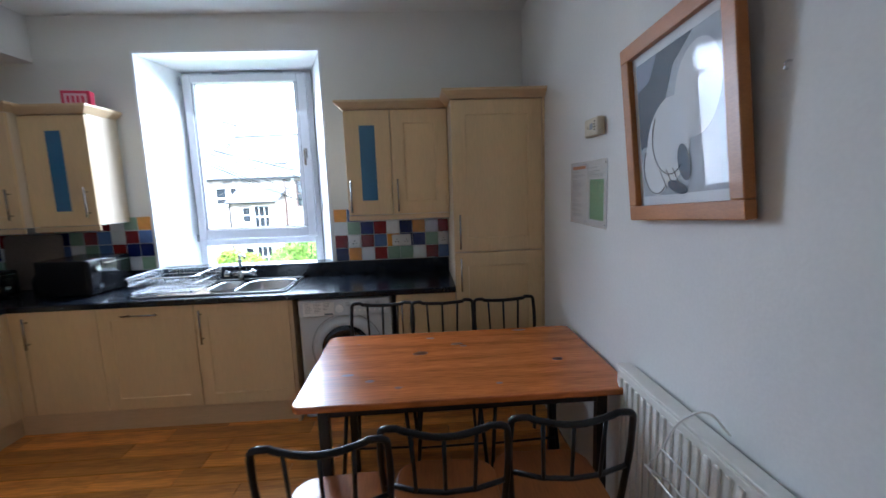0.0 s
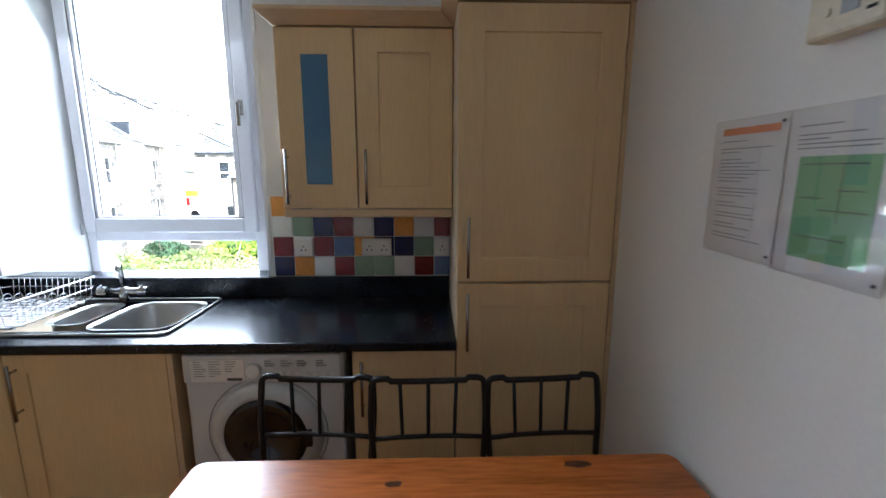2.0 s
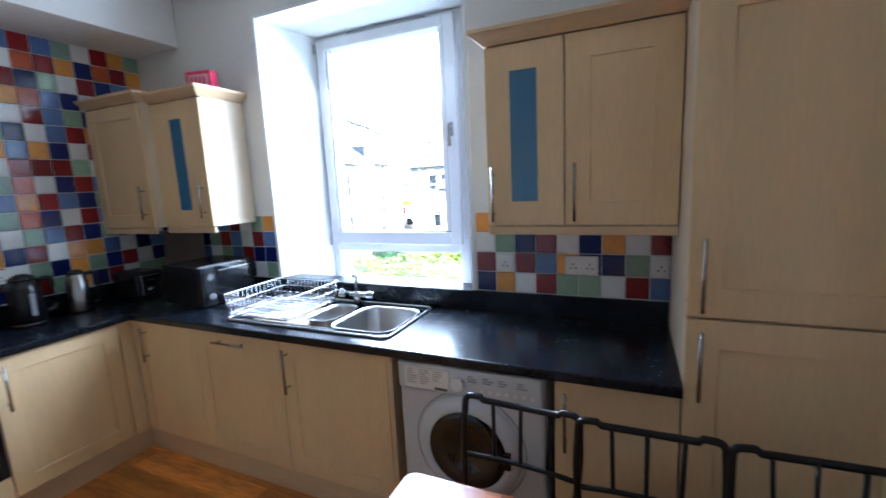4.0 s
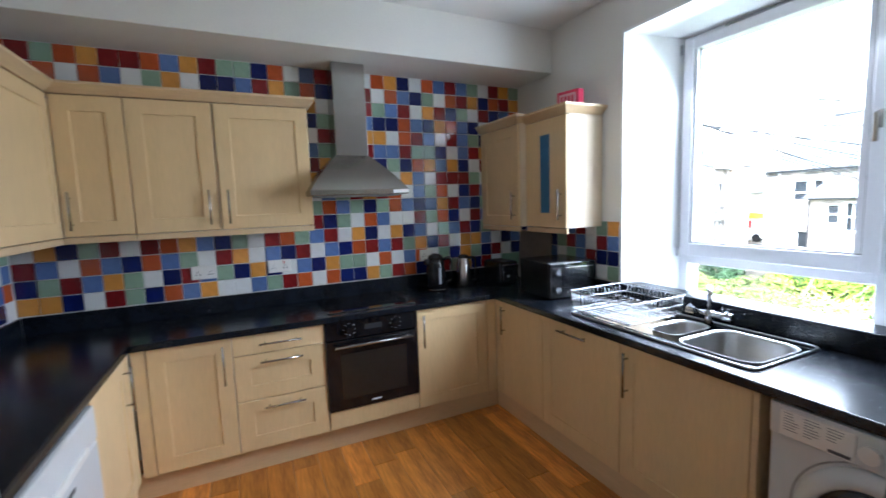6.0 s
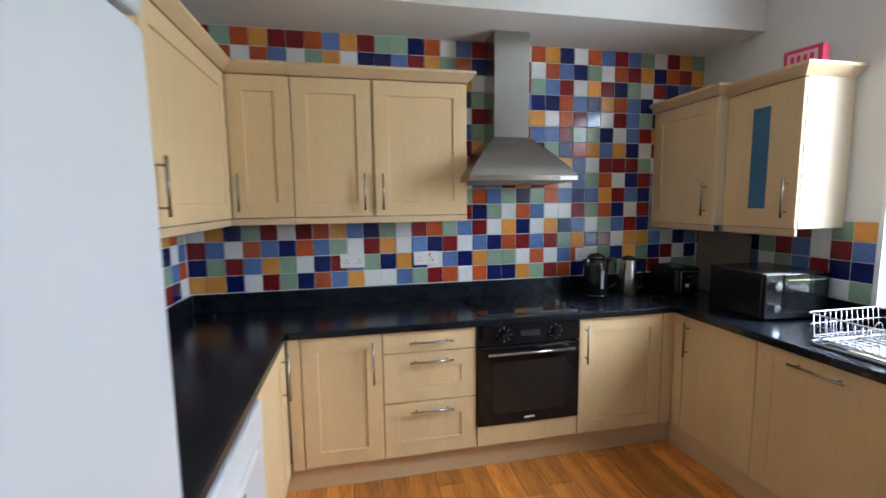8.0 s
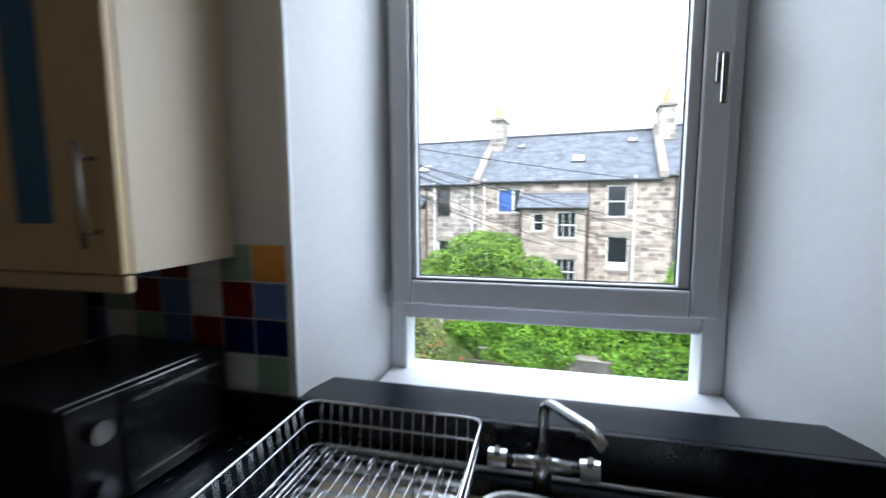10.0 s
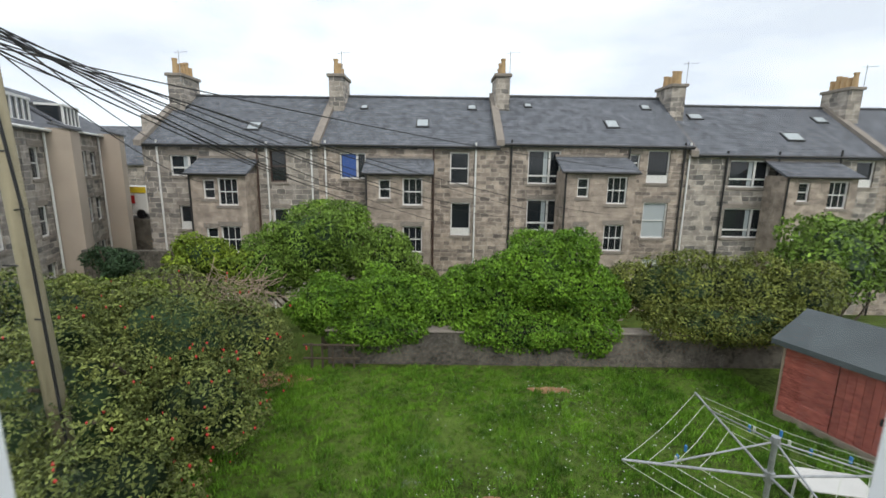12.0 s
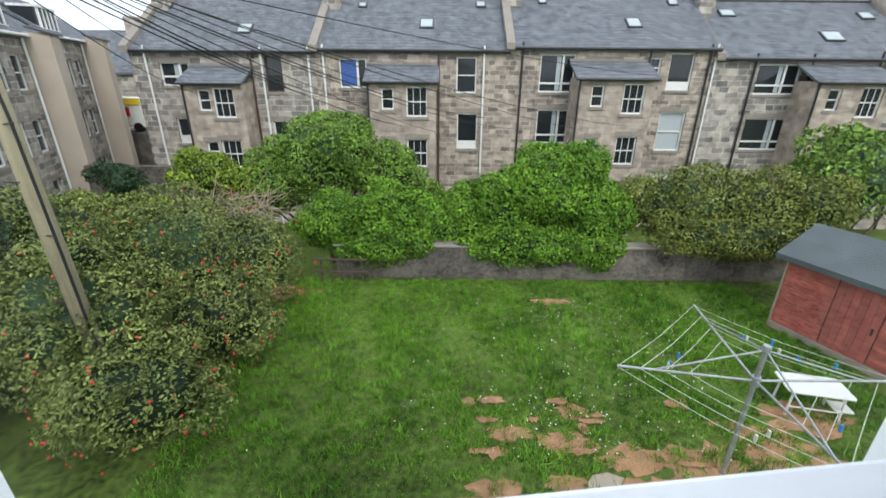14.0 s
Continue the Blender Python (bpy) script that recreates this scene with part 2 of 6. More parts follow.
def cyl(bm, p, q, r, r2=None, n=10):
    p, q = Vector(p), Vector(q)
    d = q - p
    m = Matrix.Translation((p + q) / 2) @ d.to_track_quat("Z", "Y").to_matrix().to_4x4()
    bmesh.ops.create_cone(bm, cap_ends=True, segments=n, radius1=r, radius2=r if r2 is None else r2, depth=d.length, matrix=m)
    return bm


def C(*rods, n=10):
    bm = bmesh.new()
    for rod in rods:
        cyl(bm, *rod, n=n)
    return bm


def tube(points, r, n=6, closed=False, bm=None):
    """A round bar bent along a line of points."""
    bm = bm or bmesh.new()
    pts = [Vector(p) for p in points]
    rings = []
    last = len(pts) - 1
    for i, p in enumerate(pts):
        a, b = (pts[i - 1], pts[(i + 1) % len(pts)]) if closed else (pts[max(i - 1, 0)], pts[min(i + 1, last)])
        m = (b - a).to_track_quat("Z", "Y").to_matrix()
        rings.append([bm.verts.new(p + m @ Vector((r * math.cos(k * math.tau / n), r * math.sin(k * math.tau / n), 0))) for k in range(n)])
    for i in range(len(pts) if closed else last):
        u, w = rings[i], rings[(i + 1) % len(pts)]
        for k in range(n):
            bm.faces.new((u[k], u[(k + 1) % n], w[(k + 1) % n], w[k]))
    if not closed:
        bm.faces.new(rings[0][::-1])
        bm.faces.new(rings[-1])
    return bm


def arc(pts, r, steps=5):
    """Points with each inner corner rounded."""
    pts = [Vector(p) for p in pts]
    out = [pts[0]]
    for a, b, c in zip(pts, pts[1:], pts[2:]):
        u, w = (a - b).normalized(), (c - b).normalized()
        k = min(r, (a - b).length * 0.45, (c - b).length * 0.45)
        s, e = b + u * k, b + w * k
        for i in range(steps + 1):
            t = i / steps
            out.append(s * (1 - t) ** 2 + b * 2 * t * (1 - t) + e * t * t)
    return out + [pts[-1]]


def prism(outline, z0, z1, bevel=0.0):
    """An upright solid on a flat outline."""
    bm = bmesh.new()
    lo = [bm.verts.new((x, y, z0)) for x, y in outline]
    hi = [bm.verts.new((x, y, z1)) for x, y in outline]
    bm.faces.new(lo[::-1])
    bm.faces.new(hi)
    for i in range(len(lo)):
        j = (i + 1) % len(lo)
        bm.faces.new((lo[i], lo[j], hi[j], hi[i]))
    bmesh.ops.recalc_face_normals(bm, faces=bm.faces)
    if bevel:
        bmesh.ops.bevel(bm, geom=list(bm.edges), offset=bevel, segments=2, affect="EDGES", profile=0.5)
    return bm


def rounded(x0, y0, x1, y1, r, n=6):
    out = []
    for cx, cy, a in ((x1 - r, y0 + r, -90), (x1 - r, y1 - r, 0), (x0 + r, y1 - r, 90), (x0 + r, y0 + r, 180)):
        out += [(cx + r * math.cos(radians(a + 90 * i / n)), cy + r * math.sin(radians(a + 90 * i / n))) for i in range(n + 1)]
    return out


def holed(x0, x1, z0, z1, holes, t, M=None):
    """A wall slab in the plane y = 0 to t with rectangular openings through it."""
    xs = sorted({x0, x1, *(v for h in holes for v in h[:2])})
    zs = sorted({z0, z1, *(v for h in holes for v in h[2:])})
    bm = bmesh.new()
    cache = {}

    def v(i, k, y):
        if (i, k, y) not in cache:
            cache[i, k, y] = bm.verts.new((xs[i], y, zs[k]))
        return cache[i, k, y]

    def solid(i, k):
        if not (0 <= i < len(xs) - 1 and 0 <= k < len(zs) - 1):
            return False
        cx, cz = (xs[i] + xs[i + 1]) / 2, (zs[k] + zs[k + 1]) / 2
        return not any(h[0] < cx < h[1] and h[2] < cz < h[3] for h in holes)
    for i in range(len(xs) - 1):
        for k in range(len(zs) - 1):
            if not solid(i, k):
                continue
            bm.faces.new((v(i, k, 0), v(i + 1, k, 0), v(i + 1, k + 1, 0), v(i, k + 1, 0)))
            bm.faces.new((v(i, k + 1, t), v(i + 1, k + 1, t), v(i + 1, k, t), v(i, k, t)))
            for di, dk, (a, b) in ((-1, 0, ((i, k), (i, k + 1))), (1, 0, ((i + 1, k), (i + 1, k + 1))), (0, -1, ((i, k), (i + 1, k))), (0, 1, ((i, k + 1), (i + 1, k + 1)))):
                if not solid(i + di, k + dk):
                    bm.faces.new((v(*a, 0), v(*b, 0), v(*b, t), v(*a, t)))
    bmesh.ops.recalc_face_normals(bm, faces=bm.faces)
    if M is not None:
        bmesh.ops.transform(bm, matrix=M, verts=bm.verts)
    return bm


def face_frame(x, y, turn):
    """Local x runs along a front, local -y points out of it."""
    return Matrix.Translation((x, y, 0)) @ Matrix.Rotation(radians(turn), 4, "Z")


# ---- the room ----
XW, XE, YN, YS, ZC = -3.19, 0.725, 3.565, 0.20, 2.79
floor = tagged(part("floor", B(((XW - 0.1, -1.3, -0.25), (XE + 0.1, YN + 0.1, -0.014))), M_GAP), "dark gaps beneath honey oak strip flooring", "floor", kind="structure")
ceiling = tagged(part("ceiling", B(((XW - 0.1, -1.3, ZC), (XE + 0.1, YN + 0.1, ZC + 0.15))), M_CEIL), "plain white plastered ceiling", "ceiling", kind="structure")
bulkhead = tagged(part("wall_bulkhead", B(((XW + 0.001, YS, 2.48), (-2.743, YN - 0.001, ZC)), bevel=0.004), M_WALL), "white boxed-in bulkhead above the tiled wall", "wall", kind="structure")
wall_west = tagged(part("wall_west", B(((XW - 0.3, -1.3, 0), (XW - 0.002, YN + 0.45, ZC))), M_GROUT), "kitchen wall covered in multicoloured square tiles", "wall", kind="structure")
wall_east = tagged(part("wall_east", B(((XE, -1.3, 0), (XE + 0.3, YN + 0.45, ZC))), M_WALL), "plain off-white painted wall beside the table", "wall", kind="structure")
tagged(part("wall_south", B(((XW, YS - 0.12, 0), (-0.72, YS, ZC)), ((-0.72, -1.1, 0), (-0.60, YS, ZC)), ((-0.60, -1.3, 0), (XE, -1.1, ZC))), M_WALL), "plain off-white painted back wall", "wall", kind="structure")

# north wall with a splayed window opening
bm = bmesh.new()
hole_in = [(-2.073, 0.905), (-0.765, 0.905), (-0.765, 2.537), (-2.073, 2.537)]
hole_out = [(-1.955, 0.86), (-0.925, 0.86), (-0.925, 2.505), (-1.955, 2.505)]
outer = [(XW - 0.1, 0), (XE + 0.1, 0), (XE + 0.1, ZC + 0.1), (XW - 0.1, ZC + 0.1)]
va = [bm.verts.new((x, YN, z)) for x, z in outer]
vb = [bm.verts.new((x, YN, z)) for x, z in hole_in]
vc = [bm.verts.new((x, 3.985, z)) for x, z in hole_out]
vd = [bm.verts.new((x, 4.15, z)) for x, z in hole_out]
ve = [bm.verts.new((x, 4.15, z)) for x, z in outer]
for i in range(4):
    j = (i + 1) % 4
    for k, (p, q) in enumerate(((va, vb), (vb, vc), (vc, vd), (vd, ve), (ve, va))):
        bm.faces.new((p[i], p[j], q[j], q[i])).material_index = 1 if k in (1, 2) else 0
bmesh.ops.recalc_face_normals(bm, faces=bm.faces)
wall_north = tagged(part("wall_north", bm, [M_WALL, M_REVEAL]), "off-white wall with a deep splayed window reveal", "wall", kind="structure")
# thin angle bead where the reveal meets the wall
tagged(part("trim_reveal", B(((-2.085, YN - 0.005, 0.98), (-2.066, YN + 0.006, 2.549)), ((-0.772, YN - 0.005, 0.98), (-0.753, YN + 0.006, 2.549)), ((-2.066, YN - 0.005, 2.531), (-0.772, YN + 0.006, 2.549)), bevel=0.002), M_REVEAL), "narrow white bead round the window reveal", "trim", kind="structure")

# window: fixed frame, tilting sash above, small fixed light below
win = thing("window_1", (-1.44, 4.0, 0.86), "white plastic window with a large tilting sash above a shallow fixed light", "window", kind="structure")
fy0, fy1 = 3.965, 4.06
part("window_frame", B(((-1.955, fy0, 0.86), (-1.90, fy1, 2.505)), ((-0.99, fy0, 0.86), (-0.925, fy1, 2.505)), ((-1.90, fy0, 2.465), (-0.99, fy1, 2.505)), ((-1.90, fy0, 1.095), (-0.99, fy1, 1.165)), ((-1.90, fy0, 0.86), (-0.99, fy1, 0.90)), bevel=0.006), M_UPVC, win)
sash = part("sash", B(((-1.935, 3.93, 1.15), (-1.872, 4.03, 2.48)), ((-1.036, 3.93, 1.15), (-0.965, 4.03, 2.48)), ((-1.872, 3.93, 2.416), (-1.036, 4.03, 2.48)), ((-1.872, 3.93, 1.15), (-1.036, 4.03, 1.232)), bevel=0.007), M_UPVC, win)
part("glazing_bead", B(((-1.872, 3.942, 1.232), (-1.853, 3.973, 2.416)), ((-1.068, 3.942, 1.232), (-1.036, 3.973, 2.416)), ((-1.853, 3.942, 1.232), (-1.068, 3.973, 1.242)), bevel=0.003), M_UPVC, sash)
part("gasket", B(((-1.853, 3.966, 1.242), (-1.849, 3.973, 2.416)), ((-1.072, 3.966, 1.242), (-1.068, 3.973, 2.416)), ((-1.849, 3.966, 1.242), (-1.072, 3.973, 1.246)), ((-1.8725, 3.9395, 1.234), (-1.869, 3.9415, 2.414)), ((-1.039, 3.9395, 1.234), (-1.0355, 3.9415, 2.414)), ((-1.869, 3.9395, 1.2325), (-1.039, 3.9415, 1.2365))), M_SEAL, sash)
for nm, a, b in (("pane", (-1.872, 3.974, 1.232), (-1.036, 3.978, 2.416)), ("pane", (-1.90, 4.016, 0.90), (-0.99, 4.020, 1.095))):
    pn = part(nm, B((a, b)), M_PANE, win)
    pn.visible_shadow = False
part("vent_strip", B(((-1.70, 3.945, 2.484), (-1.15, 3.966, 2.500)), bevel=0.003), M_GREY, win, "grey trickle vent slot")
hd = part("handle", B(((-1.012, 3.912, 1.80), (-0.988, 3.932, 1.88)), ((-1.008, 3.888, 1.845), (-0.992, 3.914, 1.868)), ((-1.009, 3.880, 1.74), (-0.991, 3.896, 1.868)), bevel=0.004), M_STEEL, win)
part("hinge", C(((-1.945, 3.925, 1.14), (-1.945, 3.925, 1.20), 0.008)), M_GREY, win)
part("hinge", C(((-1.945, 3.925, 2.40), (-1.945, 3.925, 2.46), 0.008)), M_GREY, win)
part("window_sill", B(((-1.955, YN + 0.02, 0.885), (-0.925, 3.985, 0.915)), bevel=0.004), M_REVEAL, win)
part("outer_sill", B(((-2.05, 4.06, 0.80), (-0.85, 4.22, 0.855)), bevel=0.01), M_UPVC, win)


# ---- fitted kitchen ----
def handle(parent, M, p, q):
    """A bar handle on two short posts between p and q, on the plane local y = 0."""
    p, q = Vector(p), Vector(q)
    d = (q - p).normalized()
    o = Vector((0, -0.032, 0))
    bm = C((p + o, q + o, 0.006), (p + d * 0.03, p + d * 0.03 + o, 0.0045), (q - d * 0.03, q - d * 0.03 + o, 0.0045), n=10)
    part("handle", bm, M_STEEL, parent, M=M, smooth=True)


def shaker(M, x0, x1, z0, z1, parent, grip=None, name="door", rail=0.075, pane=0.0, flat=False):
    """A framed door or drawer front with a sunk panel."""
    g = 0.0015
    bm = bmesh.new()
    r = bmesh.ops.create_cube(bm, size=1)
    for v in r["verts"]:
        v.co = [(p + q) / 2 + c * (q - p) for p, q, c in zip((x0 + g, 0, z0 + g), (x1 - g, 0.019, z1 - g), v.co)]
    bmesh.ops.bevel(bm, geom=list(bm.edges), offset=0.003, segments=2, affect="EDGES", profile=0.5)
    if not flat and not pane:
        front = max((f for f in bm.faces if f.normal.y < -0.9), key=lambda f: f.calc_area())
        bmesh.ops.inset_region(bm, faces=[front], thickness=rail, use_even_offset=True)
        bmesh.ops.inset_region(bm, faces=[front], thickness=0.004, depth=-0.007)
    d = part(name, bm, M_MAPLE, parent, M=M)
    if pane:
        k, c, h = (x1 - x0) * pane, (x0 + x1) / 2, 0.10
        part("glass_panel", B(((c - k, -0.0012, z0 + h), (c + k, 0.004, z1 - h)), bevel=0.0005), M_FROST, d, "blue frosted glass panel", M=M)
    if grip:
        handle(d, M, *grip)
    return d


def unit(name, M, x0, x1, z0, z1, depth, label, category, group=""):
    c = M @ Vector(((x0 + x1) / 2, depth / 2, z0))
    t = thing(name, c, label, category, group)
    part("body", B(((x0, 0.021, z0), (x1, depth, z1)), bevel=0.002), M_CARCASS, t, M=M)
    return t


def cornice(M, x0, x1, z, parent, d=0.30, lip=0.045, left=True, right=True, rise=0.055):
    """A sloping crown along the top of a unit, with returns at its ends."""
    a0, a1 = (x0 - lip if left else x0), (x1 + lip if right else x1)
    bm = bmesh.new()
    lo = [bm.verts.new(p) for p in ((x0, -0.002, z), (x1, -0.002, z), (x1, d, z), (x0, d, z))]
    mi = [bm.verts.new(p) for p in ((a0, -lip, z + rise * 0.75), (a1, -lip, z + rise * 0.75), (a1, d, z + rise * 0.75), (a0, d, z + rise * 0.75))]
    hi = [bm.verts.new(p) for p in ((a0, -lip, z + rise), (a1, -lip, z + rise), (a1, d, z + rise), (a0, d, z + rise))]
    bm.faces.new(lo[::-1])
    bm.faces.new(hi)
    for p, q in ((lo, mi), (mi, hi)):
        for i in range(4):
            j = (i + 1) % 4
            bm.faces.new((p[i], p[j], q[j], q[i]))
    part("cornice", bm, M_MAPLE_H, parent, M=M)


def light_rail(M, x0, x1, z, parent, d=0.30):
    part("light_rail", B(((x0, 0.004, z - 0.035), (x1, 0.022, z)), bevel=0.004), M_MAPLE_H, parent, M=M)


WT = 0.876
NF = face_frame(0, 2.985, 0)          # north run, local x is world x
WF = face_frame(-2.675, 0, 90)        # west run, local x is world y
SF = face_frame(0, 0.79, 180)         # south run, local x is minus world x
base_l = "maple-effect shaker base cabinet under the black worktop"
GB = "base cabinets"

# north run base units
u = unit("base_cabinet", NF, -2.675, -2.15, 0.15, 0.838, 0.56, base_l, "cabinet", GB)
shaker(NF, -2.60, -2.15, 0.15, 0.836, u, ((-2.565, 0, 0.60), (-2.565, 0, 0.80)), flat=True)
part("filler", B(((-2.675, 0.0, 0.15), (-2.604, 0.018, 0.836))), M_MAPLE, u, M=NF)
u = unit("base_cabinet", NF, -2.148, -1.552, 0.15, 0.838, 0.56, "maple-effect integrated appliance front with a horizontal handle", "cabinet", GB)
shaker(NF, -2.148, -1.552, 0.15, 0.836, u, ((-1.98, 0, 0.785), (-1.76, 0, 0.785)))
u = unit("sink_cabinet", NF, -1.55, -0.955, 0.15, 0.70, 0.56, "maple-effect shaker cabinet beneath the steel sink", "cabinet", GB)
shaker(NF, -1.55, -0.955, 0.15, 0.836, u, ((-1.505, 0, 0.58), (-1.505, 0, 0.80)))
part("end_panel", B(((-0.953, -0.002, 0.0), (-0.930, 0.55, 0.838)), bevel=0.002), M_MAPLE_H, u, M=NF)
u = unit("base_cabinet", NF, -0.265, 0.128, 0.15, 0.838, 0.56, "narrow maple-effect shaker cabinet beside the washing machine", "cabinet", GB)
shaker(NF, -0.265, 0.128, 0.15, 0.836, u, ((-0.225, 0, 0.58), (-0.225, 0, 0.80)))
u = unit("larder_cabinet", NF, 0.131, 0.705, 0.15, 2.055, 0.57, "tall maple-effect larder cabinet with two shaker doors", "cabinet")
shaker(NF, 0.131, 0.705, 1.097, 2.05, u, ((0.170, 0, 1.12), (0.170, 0, 1.34)), rail=0.085)
shaker(NF, 0.131, 0.705, 0.15, 1.092, u, ((0.170, 0, 0.84), (0.170, 0, 1.06)), rail=0.085)
part("scribe", B(((0.707, 0.004, 0.0), (0.724, 0.03, 2.055))), M_MAPLE_H, u, M=NF)
cornice(NF, 0.128, 0.7245, 2.055, u, d=0.57, right=False, lip=0.05)
pl = thing("plinth", (-1.3, 3.02, 0), "maple-effect kickboard along the foot of the cabinets", "plinth")
part("kickboard", B(((-2.73, 3.02, 0.0), (-0.96, 3.036, 0.149)), bevel=0.002), M_MAPLE_H, pl)
part("kickboard", B(((-0.265, 3.02, 0.0), (0.70, 3.036, 0.149)), bevel=0.002), M_MAPLE_H, pl)
part("kickboard", B(((-2.746, 0.745, 0.0), (-2.73, 3.036, 0.149)), bevel=0.002), M_MAPLE_H, pl)
part("kickboard", B(((-2.73, 0.735, 0.0), (-2.07, 0.751, 0.149)), bevel=0.002), M_MAPLE_H, pl)

# west run base units (local x is world y)
u = unit("base_cabinet", WF, 2.365, 2.985, 0.15, 0.838, 0.50, base_l, "cabinet", GB)
shaker(WF, 2.366, 2.905, 0.15, 0.836, u, ((2.405, 0, 0.58), (2.405, 0, 0.80)))
part("filler", B(((2.908, 0.0, 0.15), (2.983, 0.018, 0.836))), M_MAPLE, u, M=WF)
u = unit("drawer_cabinet", WF, 1.262, 1.762, 0.15, 0.838, 0.50, "maple-effect cabinet with three bar-handled drawers", "drawers", GB)
for z0, z1, fl in ((0.722, 0.836, True), (0.452, 0.720, False), (0.15, 0.450, False)):
    hz = (z0 + z1) / 2 if fl else z1 - 0.045
    shaker(WF, 1.262, 1.762, z0, z1, u, ((1.40, 0, hz), (1.63, 0, hz)), name="drawer_front", rail=0.08, flat=fl)
u = unit("base_cabinet", WF, 0.79, 1.26, 0.15, 0.838, 0.50, base_l, "cabinet", GB)
shaker(WF, 0.86, 1.26, 0.15, 0.836, u, ((1.215, 0, 0.58), (1.215, 0, 0.80)))
part("filler", B(((0.80, 0.0, 0.15), (0.857, 0.018, 0.836))), M_MAPLE, u, M=WF)

# south run (local x is minus world x)
u = unit("base_cabinet", SF, 2.075, 2.672, 0.15, 0.838, 0.58, base_l, "cabinet", GB)
shaker(SF, 2.08, 2.60, 0.15, 0.836, u, ((2.555, 0, 0.58), (2.555, 0, 0.80)))
part("filler", B(((2.602, 0.0, 0.15), (2.656, 0.018, 0.836))), M_MAPLE, u, M=SF)

# built-in oven
ov = thing("built_in_oven", (-2.9, 2.064, 0.15), "black glass built-in electric oven with a steel bar handle", "oven")
part("body", B(((1.767, 0.02, 0.27), (2.361, 0.50, 0.86))), M_BLACK, ov, M=WF)
part("control_panel", B(((1.767, -0.012, 0.725), (2.361, 0.02, 0.835)), bevel=0.003), M_BLACKGLASS, ov, M=WF)
od = part("oven_door", B(((1.767, -0.014, 0.272), (2.361, 0.018, 0.718)), bevel=0.004), M_BLACKGLASS, ov, M=WF)
part("window_pane", B(((1.85, -0.016, 0.34), (2.28, -0.0145, 0.63))), mat("oven_window", (0.02, 0.018, 0.016), 0.06), od, "smoked oven window", M=WF)
part("handle", C(((1.815, -0.05, 0.685), (2.313, -0.05, 0.685), 0.009), ((1.84, -0.05, 0.685), (1.84, -0.01, 0.685), 0.007), ((2.288, -0.05, 0.685), (2.288, -0.01, 0.685), 0.007), n=12), M_STEEL, od, "brushed steel bar handle", M=WF, smooth=True)
part("rack", C(((1.86, -0.012, 0.51), (2.27, -0.012, 0.51), 0.003)), M_STEEL, od, M=WF)
part("badge", B(((2.035, -0.0155, 0.298), (2.095, -0.0140, 0.308))), M_PLASTIC, od, M=WF)
for x in (1.915, 2.215):
    part("knob", C(((x, -0.012, 0.782), (x, -0.036, 0.782), 0.020), ((x, -0.012, 0.782), (x, -0.014, 0.782), 0.030), n=20), M_BLACK, ov, M=WF, smooth=False)
    for k in range(8):
        a = k * math.tau / 8
        part("dial_mark", B(((x + 0.037 * math.cos(a) - 0.002, -0.0135, 0.782 + 0.037 * math.sin(a) - 0.002), (x + 0.037 * math.cos(a) + 0.002, -0.0122, 0.782 + 0.037 * math.sin(a) + 0.002))), M_PLASTIC, ov, M=WF)
part("clock", B(((2.01, -0.0135, 0.768), (2.12, -0.0125, 0.80))), M_DARK, ov, M=WF)
part("warming_panel", B(((1.767, -0.001, 0.152), (2.361, 0.018, 0.266)), bevel=0.003), M_MAPLE, ov, "maple-effect panel below the oven", M=WF)
part("side_rail", B(((1.762, 0.022, 0.15), (1.766, 0.5, 0.838))), M_CARCASS, ov, M=WF)

# worktop in one black U, with upstand
wt = thing("worktop", (-1.5, 3.2, 0.838), "continuous speckled black laminate worktop with a low upstand", "worktop")
part("top_north", B(((-3.188, 2.963, 0.838), (0.130, 3.10, WT)), ((-3.188, 3.10, 0.838), (-1.94, 3.48, WT)), ((-1.0, 3.10, 0.838), (0.130, 3.48, WT)), ((-3.188, 3.48, 0.838), (0.130, 3.563, WT)), bevel=0.0), M_BLACKTOP, wt)
part("front_edge", B(((-2.652, 2.957, 0.839), (0.129, 2.972, WT + 0.0006)), bevel=0.0065, seg=3), M_BLACKTOP, wt)
part("top_west", B(((-3.188, 0.203, 0.838), (-2.66, 2.962, WT)), bevel=0.0), M_BLACKTOP, wt)
part("front_edge", B(((-2.666, 0.80, 0.839), (-2.650, 2.962, WT + 0.0006)), bevel=0.0065, seg=3), M_BLACKTOP, wt)
part("top_south", B(((-2.659, 0.203, 0.838), (-1.40, 0.79, WT)), bevel=0.0), M_BLACKTOP, wt)
part("front_edge", B(((-2.652, 0.782, 0.839), (-1.40, 0.799, WT + 0.0006)), bevel=0.0065, seg=3), M_BLACKTOP, wt)
part("upstand", B(((-3.165, 3.545, WT), (0.129, 3.563, 0.980)), bevel=0.003), M_BLACKTOP, wt)
part("upstand", B(((-3.188, 0.222, WT), (-3.168, 3.563, 0.984)), bevel=0.003), M_BLACKTOP, wt)
part("upstand", B(((-3.168, 0.203, WT), (-1.40, 0.221, 0.984)), bevel=0.003), M_BLACKTOP, wt)
part("sill_board", B(((-2.06, 3.566, 0.952), (-0.78, 3.70, 0.979))), M_BLACKTOP, wt, "black ledge at the foot of the window")
rs = random.Random(5)
bm = bmesh.new()
